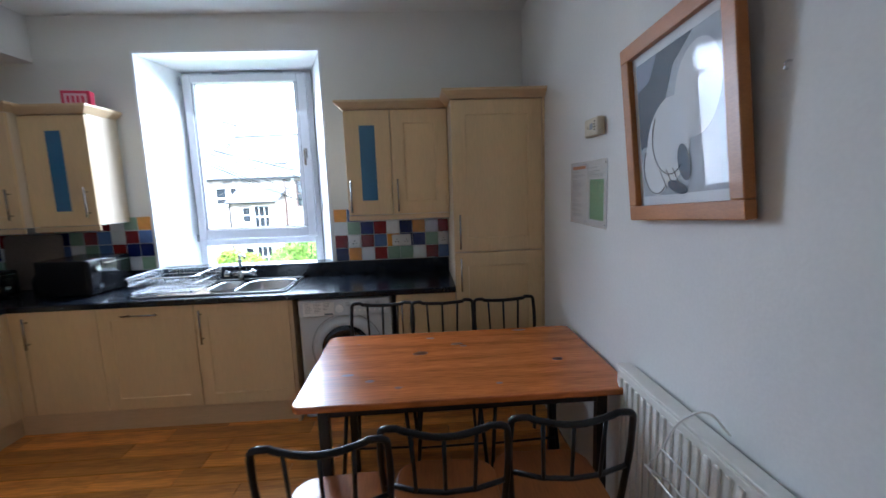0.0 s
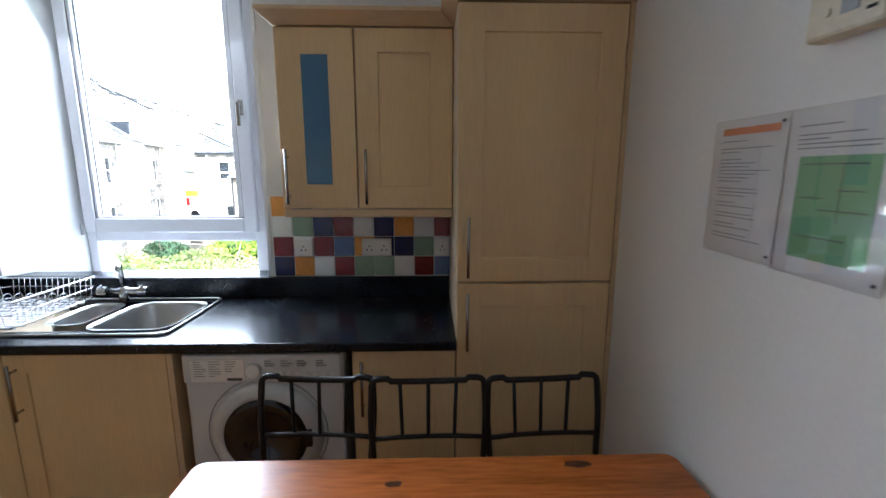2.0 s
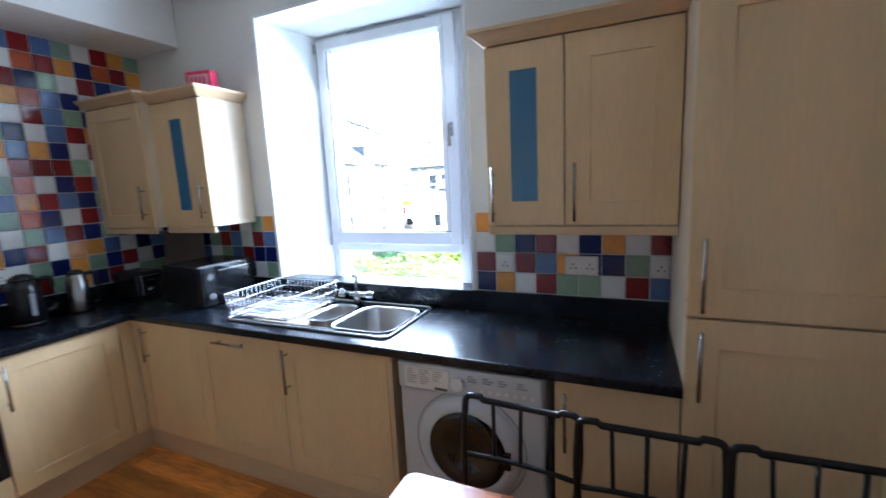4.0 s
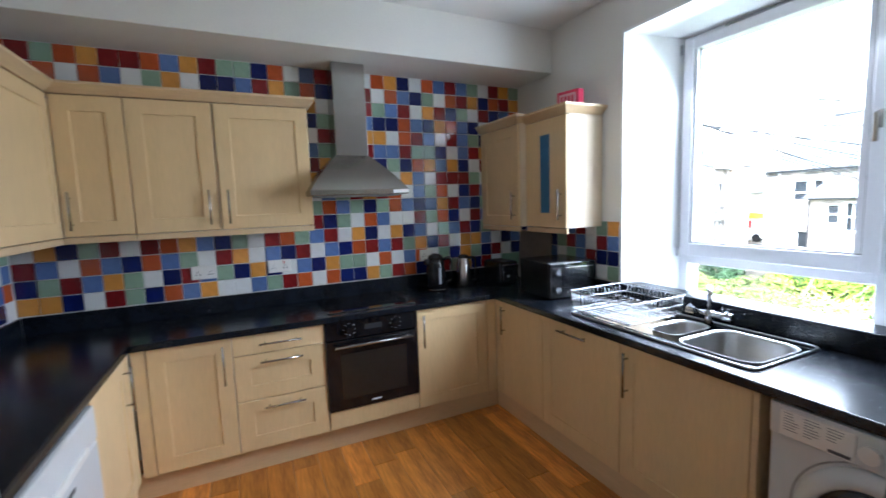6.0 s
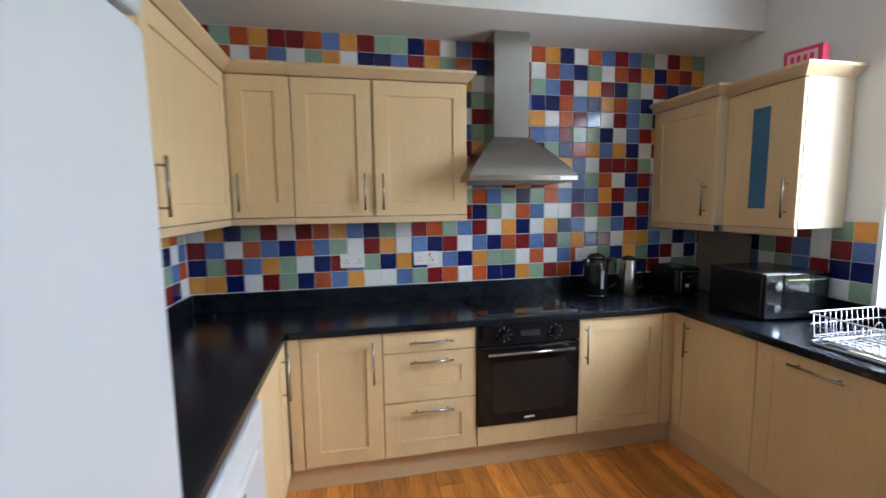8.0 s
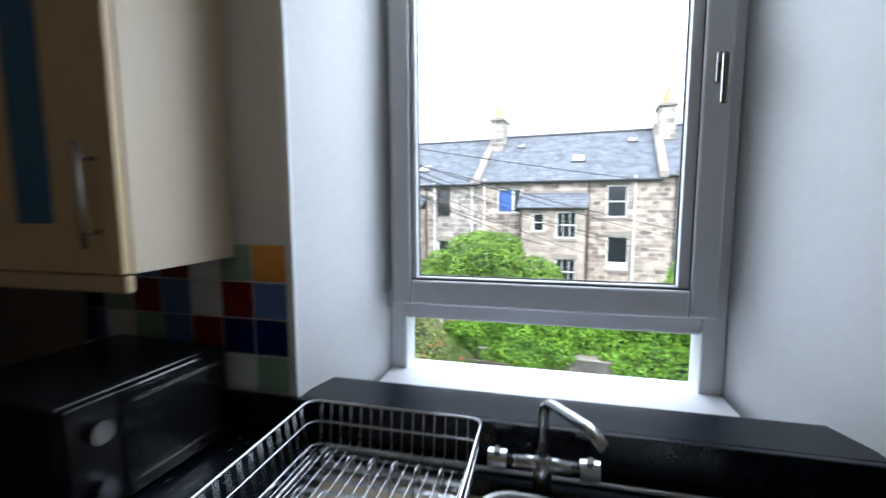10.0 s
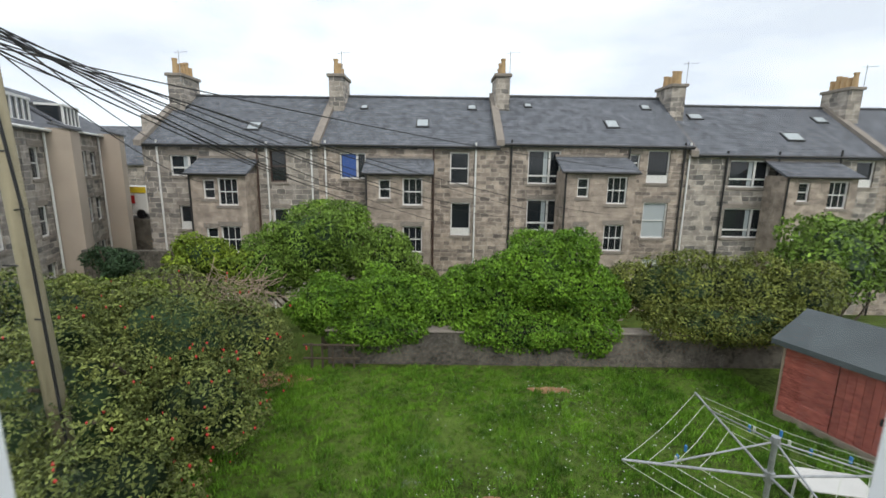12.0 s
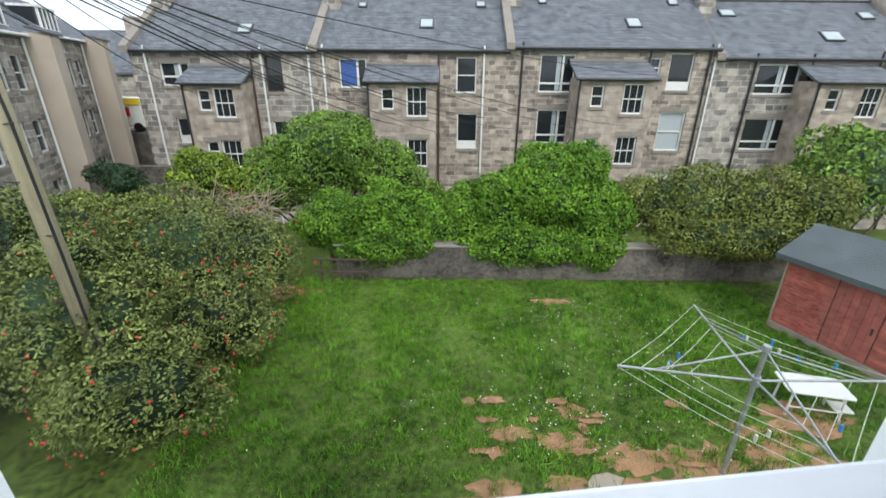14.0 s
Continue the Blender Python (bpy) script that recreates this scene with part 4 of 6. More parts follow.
part("panel", prism(rounded(-3.11, 0.0, -2.70, 0.40, 0.03), 0.0, 0.014, bevel=0.003), mat("worn_board", (0.20, 0.165, 0.14), 0.55, var=0.15, scale=5, stretch=(1, 6, 1)), tray, M=Matrix.Translation((0, 3.50, WT + 0.002)) @ Matrix.Rotation(radians(86), 4, "X"))
pk = thing("pink_box", (-2.36, 3.42, 2.13), "small framed crimson-pink sign standing on the cabinet", "sign")
PM = Matrix.Translation((-2.36, 3.40, 2.13)) @ Matrix.Rotation(radians(12), 4, "Z")
part("case", B(((-0.085, -0.03, 0), (0.085, 0.03, 0.115)), bevel=0.004), M_PINK, pk, M=PM)
part("face", B(((-0.065, -0.0325, 0.02), (0.065, -0.0305, 0.095))), M_PINKPALE, pk, M=PM)
for k in range(4):
    part("print_bar", B(((-0.05 + 0.028 * k, -0.034, 0.035), (-0.034 + 0.028 * k, -0.0326, 0.08))), M_PINK, pk, M=PM)


# sockets
def socket(name, M, x, z, w, switch_red=False, gangs=2):
    t = thing(name, M @ Vector((x, 0, z)), "white plastic double wall socket" if not switch_red else "white cooker switch with a red rocker", "socket", "wall sockets")
    part("plate", B(((x, -0.010, z), (x + w, 0.0, z + 0.086)), bevel=0.003), M_PLASTIC, t, M=M)
    for g in range(gangs):
        c = x + w * (g + 0.5) / gangs
        for dx, dz in ((-0.011, 0.03), (0.011, 0.03), (0.0, 0.048)):
            part("pin_slot", B(((c + dx - 0.003, -0.0112, z + dz - 0.004), (c + dx + 0.003, -0.0098, z + dz + 0.004))), M_DARK, t, M=M)
        part("rocker", B(((c - 0.012, -0.0125, z + 0.06), (c - 0.002, -0.0098, z + 0.076))), M_RED if switch_red and g == gangs - 1 else M_PLASTIC, t, M=M)


TW = face_frame(XW + 0.003, 0, 90)
TN = face_frame(0, YN - 0.004, 0)
socket("wall_socket", TW, 1.05, 1.105, 0.146)
socket("cooker_switch", TW, 1.50, 1.105, 0.146, True)
socket("wall_socket", TW, 2.61, 1.09, 0.146)
socket("wall_socket", TN, -0.635, 1.085, 0.086, gangs=1)
socket("wall_socket", TN, -0.305, 1.085, 0.146)
socket("wall_socket", TN, 0.065, 1.085, 0.06, gangs=1)

# ---- table, chairs, east wall ----
tb = thing("dining_table", (0.06, 2.11, 0), "varnished knotty pine table top on a black metal frame", "table")
TOP = 0.739
part("tabletop", prism(rounded(-0.59, 1.745, 0.70, 2.50, 0.035), TOP - 0.028, TOP, bevel=0.006), M_PINE, tb)
part("apron", B(((-0.50, 1.80, TOP - 0.075), (0.61, 1.825, TOP - 0.029)), ((-0.50, 2.42, TOP - 0.075), (0.61, 2.445, TOP - 0.029)), ((-0.50, 1.826, TOP - 0.075), (-0.475, 2.419, TOP - 0.029)), ((0.585, 1.826, TOP - 0.075), (0.61, 2.419, TOP - 0.029))), M_IRON, tb)
for x in (-0.505, 0.575):
    for y in (1.795, 2.41):
        part("leg", B(((x, y, 0), (x + 0.04, y + 0.04, TOP - 0.0285)), bevel=0.003), M_IRON, tb)
rk = random.Random(11)
for x, y, a, b in ((-0.11, 2.20, 0.026, 0.017), (0.07, 2.30, 0.022, 0.011), (0.10, 2.27, 0.014, 0.008), (-0.06, 2.40, 0.017, 0.008), (-0.42, 2.36, 0.004, 0.003), (0.42, 2.46, 0.03, 0.01), (-0.32, 1.93, 0.014, 0.009), (-0.42, 2.0, 0.02, 0.008), (0.50, 2.05, 0.018, 0.012), (0.20, 1.85, 0.01, 0.006), (-0.2, 1.86, 0.012, 0.007)):
    bm = bmesh.new()
    bm.faces.new([bm.verts.new((x + 1.35 * a * math.cos(k * math.tau / 14) * rk.uniform(0.85, 1.1), y + 1.35 * b * math.sin(k * math.tau / 14) * rk.uniform(0.85, 1.1), TOP + 0.0006)) for k in range(14)])
    part("knot", bm, M_KNOT, tb)


def chair():
    """A tubular metal chair facing local +y, its back at local y = -0.2."""
    c = thing("dining_chair", (0, 0, 0), "black tubular metal chair with a stained wooden seat", "chair", "chairs round the table")
    part("seat", prism(rounded(-0.185, -0.17, 0.185, 0.19, 0.09), 0.435, 0.455, bevel=0.006), M_SEAT, c)
    part("seat_frame", tube([(x, y, 0.426) for x, y in rounded(-0.18, -0.165, 0.18, 0.185, 0.08)], 0.009, closed=True), M_IRON, c, smooth=True)
    dip = [(-0.12 + 0.03 * k, -0.235 - 0.02 * math.cos((k - 4) / 4 * 1.57), 0.838 - 0.012 * math.cos((k - 4) / 4 * 1.57)) for k in range(9)]
    part("backrest_frame", tube(arc([(-0.165, -0.17, 0.43), (-0.185, -0.215, 0.72), (-0.180, -0.235, 0.845), (-0.13, -0.238, 0.846)], 0.05) + dip + arc([(0.13, -0.238, 0.846), (0.180, -0.235, 0.845), (0.185, -0.215, 0.72), (0.165, -0.17, 0.43)], 0.05), 0.0105, 8), M_IRON, c, smooth=True)
    part("lower_rail", tube([(-0.178, -0.205, 0.655), (-0.09, -0.228, 0.645), (0, -0.235, 0.642), (0.09, -0.228, 0.645), (0.178, -0.205, 0.655)], 0.008, 8), M_IRON, c, smooth=True)
    for x in (-0.085, 0.0, 0.085):
        part("spindle", tube([(x, -0.232, 0.645), (x * 1.08, -0.25, 0.832)], 0.0065, 6), M_IRON, c, smooth=True)
    for sx in (-1, 1):
        part("leg", tube([(sx * 0.15, 0.16, 0.43), (sx * 0.185, 0.20, 0.0)], 0.0105, 8), M_IRON, c, smooth=True)
        part("leg", tube([(sx * 0.15, -0.15, 0.43), (sx * 0.18, -0.21, 0.0)], 0.0105, 8), M_IRON, c, smooth=True)
    part("stretcher", tube([(-0.17, 0.18, 0.18), (0.17, 0.18, 0.18)], 0.006, 6), M_IRON, c, smooth=True)
    part("stretcher", tube([(-0.168, -0.185, 0.18), (0.168, -0.185, 0.18)], 0.006, 6), M_IRON, c, smooth=True)
    return c


ch = chair()
ch.matrix_basis = pose(-0.395, 1.575, 0, 0, 0, 3)
for x, y, a in ((-0.035, 1.62, -3), (0.335, 1.64, -1), (-0.345, 2.52, 177), (0.03, 2.50, 181), (0.41, 2.505, 183)):
    copy_thing(ch, pose(x, y, 0, 0, 0, a))

# radiator
rd = thing("radiator", (0.69, 1.05, 0.2), "cream panel radiator with vertical flutes on the wall", "radiator")
part("panel", B(((0.652, 0.30, 0.22), (0.672, 1.80, 0.80)), bevel=0.006), M_RAD, rd)
part("back_panel", B(((0.690, 0.30, 0.22), (0.704, 1.80, 0.80)), bevel=0.005), M_RAD, rd)
part("top_rail", B(((0.650, 0.295, 0.802), (0.706, 1.805, 0.815)), bevel=0.004), M_RAD, rd)
for k in range(36):
    y = 0.335 + k * 0.0405
    part("flute", B(((0.644, y, 0.25), (0.654, y + 0.022, 0.775)), bevel=0.004), M_RAD, rd)
for y in (0.5, 1.6):
    part("bracket", B(((0.705, y, 0.3), (0.724, y + 0.03, 0.7))), M_RAD, rd)
for y in (0.35, 1.74):
    part("pipe", C(((0.68, y, 0.0), (0.68, y, 0.23), 0.008)), M_RAD, rd)
hg = thing("wire_airer", (0.64, 1.36, 0.6), "white wire clothes rail hooked over the radiator", "clothes rail")
part("hook", tube(arc([(0.60, 1.40, 0.72), (0.615, 1.36, 0.83), (0.66, 1.30, 0.90), (0.712, 1.28, 0.83)], 0.05), 0.0035, 6), M_PLASTIC, hg, smooth=True)
part("hook", tube(arc([(0.60, 0.95, 0.72), (0.615, 0.93, 0.83), (0.66, 0.90, 0.90), (0.712, 0.88, 0.83)], 0.05), 0.0035, 6), M_PLASTIC, hg, smooth=True)
for x, z in ((0.60, 0.72), (0.56, 0.66), (0.635, 0.60)):
    part("rail", tube([(x, 1.42, z), (x, 0.85, z)], 0.003, 6), M_PLASTIC, hg, smooth=True)
part("side_wire", tube([(0.60, 1.40, 0.72), (0.56, 1.41, 0.66), (0.635, 1.41, 0.60)], 0.003, 6), M_PLASTIC, hg)

# framed picture leaning off the wall
pc = thing("framed_picture", (0.70, 1.53, 1.4), "framed cartoon print in a wide orange wooden frame", "picture")
PM = Matrix.Translation((0.702, 1.512, 1.39)) @ Matrix.Rotation(radians(-90), 4, "Z") @ Matrix.Rotation(radians(3.5), 4, "X") @ Matrix.Rotation(radians(-4), 4, "Y")
W2, H2 = 0.277, 0.60
part("frame", B(((-W2, -0.02, 0), (W2, 0.012, 0.05)), ((-W2, -0.02, H2 - 0.05), (W2, 0.012, H2)), ((-W2, -0.02, 0.05), (-W2 + 0.05, 0.012, H2 - 0.05)), ((W2 - 0.05, -0.02, 0.05), (W2, 0.012, H2 - 0.05)), bevel=0.004), M_FRAME, pc, M=PM)
part("mount", B(((-W2 + 0.048, 0.0, 0.048), (W2 - 0.048, 0.006, H2 - 0.048))), M_MOUNT, pc, M=PM)


def patch(pts, y, material, name="print_shape"):
    bm = bmesh.new()
    bm.faces.new([bm.verts.new((a, y, b)) for a, b in pts])
    part(name, bm, material, pc, M=PM)


def oval(cx, cz, a, b, n=24, t=0.0):
    return [(cx + a * math.cos(k * math.tau / n) * math.cos(t) - b * math.sin(k * math.tau / n) * math.sin(t), cz + a * math.cos(k * math.tau / n) * math.sin(t) + b * math.sin(k * math.tau / n) * math.cos(t)) for k in range(n)]


patch([(-0.205, 0.08), (0.205, 0.08), (0.205, 0.52), (-0.205, 0.52)], -0.0006, mat("picture_grey", (0.40, 0.43, 0.48), 0.5))
patch([(-0.205, 0.24), (-0.15, 0.25), (-0.07, 0.33), (0.0, 0.46), (0.10, 0.52), (-0.205, 0.52)], -0.0010, M_NAVY)
patch([(-0.205, 0.43), (-0.13, 0.45), (-0.08, 0.52), (-0.205, 0.52)], -0.0012, M_LILAC)
patch(oval(0.10, 0.36, 0.10, 0.13, t=-0.3), -0.0014, M_MOUNT)
patch(oval(-0.05, 0.24, 0.11, 0.14, t=-0.5), -0.0018, M_MOUNT)
patch(oval(-0.12, 0.17, 0.075, 0.09), -0.0022, M_MOUNT)
patch(oval(0.03, 0.17, 0.03, 0.055, t=0.2), -0.0024, M_NAVY)
patch(oval(-0.01, 0.10, 0.05, 0.018, t=-0.3), -0.0024, M_NAVY)
for cx_, cz_, a_ in ((-0.12, 0.17, 0.07), (-0.04, 0.25, 0.09)):
    part("print_line", tube([(cx_ + a_ * math.cos(k * 0.3 + 2.4), -0.003, cz_ + a_ * 1.2 * math.sin(k * 0.3 + 2.4)) for k in range(11)], 0.0016, 4), M_INK, pc, M=PM)
for k in range(3):
    patch([(-0.10 + 0.035 * k, 0.16), (-0.095 + 0.035 * k, 0.16), (-0.06 + 0.035 * k, 0.10), (-0.066 + 0.035 * k, 0.10)], -0.003, M_INK, "print_line")
pg = part("glass_sheet", B(((-W2 + 0.049, -0.008, 0.049), (W2 - 0.049, -0.006, H2 - 0.049))), M_PICGLASS, pc, M=PM)
pg.visible_shadow = False
hk = thing("wall_hook", (0.72, 1.19, 1.74), "small steel hook screwed into the wall", "hook")
part("hook", tube(arc([(0.7248, 1.19, 1.755), (0.71, 1.19, 1.755), (0.71, 1.19, 1.738), (0.717, 1.19, 1.738)], 0.01), 0.0025, 6), M_CHROME, hk)

co = thing("carbon_monoxide_alarm", (0.71, 2.17, 1.72), "cream wall-mounted gas alarm with a small display", "alarm")
part("case", B(((0.686, 2.105, 1.715), (0.7245, 2.245, 1.795)), bevel=0.008), M_CREAM, co)
part("display", B(((0.6845, 2.15, 1.745), (0.6865, 2.18, 1.770))), M_GREY, co)
for z in (1.738, 1.75, 1.762, 1.774):
    part("vent_slot", B(((0.6850, 2.122, z), (0.6865, 2.138, z + 0.005))), M_DARK, co)
part("button", C(((0.687, 2.205, 1.755), (0.683, 2.205, 1.755), 0.007), n=12), M_CREAM, co)


def notice(y0, y1, z0, z1, label, green=False):
    t = thing("notice", (0.722, (y0 + y1) / 2, z0), label, "notice", "wall notices")
    part("sheet", B(((0.7215, y0, z0), (0.7235, y1, z1))), M_PAPER, t)
    rr = random.Random(int(z0 * 1000) + int(y0 * 100))
    if green:
        part("print_panel", B(((0.7205, y0 + 0.03, z0 + 0.03), (0.7213, y1 - 0.03, z0 + 0.215))), M_GREENPAPER, t, "green floor-plan panel")
        for a, b, c, d in ((0.04, 0.13, 0.12, 0.122), (0.07, 0.17, 0.07, 0.072), (0.05, 0.10, 0.155, 0.157), (0.12, 0.17, 0.14, 0.142), (0.09, 0.092, 0.10, 0.20), (0.05, 0.17, 0.20, 0.202)):
            part("print_line", B(((0.7200, y0 + a, z0 + c), (0.7204, y0 + b, z0 + d))), M_INK, t)
    else:
        part("print_band", B(((0.7207, y0 + 0.02, z1 - 0.03), (0.7213, y1 - 0.02, z1 - 0.015))), M_ORANGE, t)
    zz = z1 - (0.03 if green else 0.045)
    while zz > z0 + (0.225 if green else 0.03):
        part("print_line", B(((0.7208, y1 - 0.02 - rr.uniform(0.06, y1 - y0 - 0.05), zz), (0.7213, y1 - 0.02, zz + 0.0025))), M_GREY, t)
        zz -= rr.choice((0.008, 0.008, 0.016))
    for z in (z0 + 0.012, z1 - 0.012):
        part("pin", C(((0.7212, y0 + 0.012, z), (0.718, y0 + 0.012, z), 0.003)), M_INK, t)
    fm = part("plastic_sleeve", B(((0.7180, y0 - 0.004, z0 - 0.004), (0.7188, y1 + 0.004, z1 + 0.004))), M_FILM, t)
    fm.visible_shadow = False


notice(2.29, 2.495, 1.315, 1.61, "printed white notice with an orange heading in a plastic sleeve")
notice(2.075, 2.285, 1.312, 1.61, "printed notice with a green plan in a plastic sleeve", True)


# ---- outside: a back garden and the tenement row beyond it ----
ME = Matrix.Translation((-1.6, 3.765, 0)) @ Matrix.Rotation(radians(-6.97), 4, "Z")   # local y runs away from the window
GZ = -4.13
M_STONE = stone_mat("granite_rubble", (0.52, 0.425, 0.345), (0.19, 0.16, 0.14), (0.54, 0.47, 0.39))
M_STONE2 = stone_mat("granite_grey", (0.49, 0.43, 0.37), (0.16, 0.15, 0.14), (0.60, 0.54, 0.46), 0.6, 0.3)
M_ASHLAR = stone_mat("sandstone_dressed", (0.50, 0.41, 0.335), (0.34, 0.28, 0.23), (0.40, 0.34, 0.28), 0.6, 0.3)
M_WALLSTONE = mat("weathered_wall_mortar", (0.15, 0.132, 0.11), 0.95, var=0.4, scale=1.6, bscale=11, bump=0.8, dark=(0.045, 0.042, 0.036), spec=0.2)
M_SLATE = stone_mat("roof_slate", (0.18, 0.19, 0.21), (0.135, 0.145, 0.165), (0.085, 0.09, 0.10), 0.3, 0.16)
M_HARL = mat("tan_render", (0.48, 0.40, 0.325), 0.9, var=0.12, scale=0.8, bump=0.2, bscale=30)
M_COPE = mat("coping_stone", (0.27, 0.235, 0.20), 0.9, var=0.2, scale=3, bump=0.2, bscale=20)
M_POT = mat("chimney_clay", (0.50, 0.34, 0.18), 0.85, var=0.2, scale=4)
M_LEAD = mat("dark_lead", (0.06, 0.062, 0.066), 0.6, var=0.2)
M_WPAINT = mat("weathered_white_paint", (0.76, 0.75, 0.72), 0.5, var=0.08, scale=5)
M_BROWNPAINT = mat("brown_paint", (0.07, 0.04, 0.03), 0.5)
M_NIGHT = mat("window_dark", (0.022, 0.026, 0.03), 0.06, var=0.4, scale=1.2)
M_BLIND = mat("blue_blind", (0.05, 0.11, 0.34), 0.6)
M_NET = mat("net_curtain", (0.42, 0.46, 0.47), 0.6, var=0.12, scale=4, stretch=(5, 5, 0.5))
M_PIPE = mat("black_iron_pipe", (0.025, 0.024, 0.024), 0.5)
M_CABLE = mat("black_cable", (0.012, 0.012, 0.013), 0.6)
M_POLE = mat("weathered_pole", (0.30, 0.26, 0.17), 0.85, var=0.25, scale=2, bscale=30, stretch=(6, 6, 0.6), bump=0.3)
M_BOARD = mat("peeling_red_paint", (0.40, 0.12, 0.09), 0.8, var=0.5, scale=5, bscale=22, stretch=(1, 1, 4), rand=0.22, dark=(0.17, 0.032, 0.026), bump=0.2)
M_FELT = mat("roof_felt", (0.09, 0.105, 0.11), 0.9, var=0.2, scale=2, bump=0.2)
M_GALV = mat("galvanised_steel", (0.40, 0.41, 0.42), 0.5, 0.7, var=0.25, scale=10)
M_LINE = mat("washing_line", (0.55, 0.58, 0.48), 0.6)
M_PEG = mat("blue_peg", (0.05, 0.22, 0.55), 0.5)
M_BENCH = mat("white_table_board", (0.62, 0.61, 0.58), 0.6, var=0.08, scale=4)
M_SOIL = mat("bare_soil", (0.29, 0.16, 0.082), 0.95, var=0.4, scale=4, bump=0.4, bscale=25)
M_PAVE = mat("worn_paving", (0.33, 0.27, 0.21), 0.9, var=0.2, scale=4, bump=0.2)
M_TURF = mat("turf", (0.075, 0.11, 0.022), 0.95, var=0.7, scale=1.1, bscale=9, bump=0.6, spec=0.15)
M_BLADE = mat("grass_blade", (0.155, 0.30, 0.028), 0.7, var=0.3, scale=0.9, bscale=5, rand=0.5, island=True, spec=0.15, dark=(0.055, 0.14, 0.016))
M_DAISY = mat("daisy", (0.75, 0.75, 0.70), 0.7)
M_BARK = mat("bark", (0.09, 0.07, 0.05), 0.95, var=0.3, scale=6, bump=0.5)
M_TWIG = mat("dry_twig", (0.34, 0.26, 0.19), 0.9)
M_BERRY = mat("red_berry", (0.48, 0.03, 0.02), 0.4)


def leafy(name, col, dark):
    return mat(name, col, 0.6, var=0.3, scale=1.6, bscale=9, rand=0.6, island=True, dark=dark, spec=0.18)


M_IVY = leafy("ivy_leaf", (0.15, 0.275, 0.024), (0.04, 0.10, 0.012))
M_LEAF = leafy("tree_leaf", (0.17, 0.27, 0.040), (0.06, 0.11, 0.020))
M_OLIVE = leafy("olive_leaf", (0.19, 0.21, 0.045), (0.06, 0.085, 0.022))
M_BUSH = leafy("fuchsia_leaf", (0.18, 0.205, 0.055), (0.045, 0.07, 0.022))
# leaf colour of the dark shrubs, and painted shade inside every bush
M_DEEP = leafy("dark_leaf_and_shade", (0.035, 0.065, 0.028), (0.02, 0.04, 0.018))
M_LIME = leafy("lime_leaf", (0.17, 0.22, 0.022), (0.09, 0.15, 0.02))

# ground: one sheet, level in the garden and falling beyond its end wall
bm = bmesh.new()
us = [-1500, -200, -60, -30, -20, -12, -8, -4, 0, 4, 8, 12, 20, 30, 60, 200, 1500]
vs_ = [-1500, -100, -20, 0.55, 3, 6, 9, 11, 12.2, 14.5, 17, 20, 26, 40, 100, 1500]
grid = [[bm.verts.new((a, b, GZ if b < 12.5 else (-5.6 if b < 16 else -7.0))) for a in us] for b in vs_]
for i in range(len(vs_) - 1):
    for j in range(len(us) - 1):
        bm.faces.new((grid[i][j], grid[i][j + 1], grid[i + 1][j + 1], grid[i + 1][j]))
ground = tagged(part("ground", bm, M_TURF, M=ME), "rough green back-garden lawn", "ground", kind="structure")

# worn soil and paving near the drying poles
rg = random.Random(21)


def blotch(cx, cy, a, b, z, material, name, label, n=22):
    bm = bmesh.new()
    bm.faces.new([bm.verts.new((cx + a * math.cos(k * math.tau / n) * rg.uniform(0.55, 1.2), cy + b * math.sin(k * math.tau / n) * rg.uniform(0.55, 1.2), z)) for k in range(n)])
    return tagged(part(name, bm, material, M=ME), label, "ground", kind="structure")


for i, (cx, cy, a, b) in enumerate(((1.2, 5.6, 0.45, 0.22), (2.1, 5.4, 0.55, 0.3), (3.1, 5.1, 0.6, 0.35), (4.2, 5.0, 0.9, 0.5), (2.4, 6.1, 0.35, 0.25), (5.6, 5.2, 0.9, 0.6), (3.6, 4.5, 0.8, 0.35), (-4.3, 10.6, 0.9, 0.6), (0.9, 4.5, 0.5, 0.2), (3.0, 10.2, 0.7, 0.2), (6.6, 6.0, 0.9, 0.5), (1.9, 4.6, 0.4, 0.2))):
    blotch(cx, cy, a * 0.95, b * 0.95, GZ + 0.004 + 0.0015 * i, M_SOIL, "ground_soil_patch", "bare brown soil worn through the lawn")
rsoil = random.Random(77)
for i in range(26):
    blotch(rsoil.uniform(0.4, 5.2), rsoil.uniform(4.1, 6.4), rsoil.uniform(0.08, 0.30), rsoil.uniform(0.06, 0.16), GZ + 0.022 + 0.0012 * i, M_SOIL, "ground_soil_patch", "small bare brown scrape in the lawn", 16)
for cx, cy, a, b in ((2.55, 4.55, 0.34, 0.3), (2.65, 3.95, 0.38, 0.28), (3.35, 4.35, 0.36, 0.3), (3.5, 3.7, 0.4, 0.3), (-3.2, 3.6, 0.35, 0.5)):
    pv = part("pavement_slab", prism([(cx + a * math.cos(k * math.tau / 9) * rg.uniform(0.8, 1.1), cy + b * math.sin(k * math.tau / 9) * rg.uniform(0.8, 1.1)) for k in range(9)], GZ, GZ + 0.025, bevel=0.006), M_PAVE, M=ME)
    tagged(pv, "worn flat garden paving stone", "paving", kind="structure")

# grass blades and daisies
rn = np.random.default_rng(4)


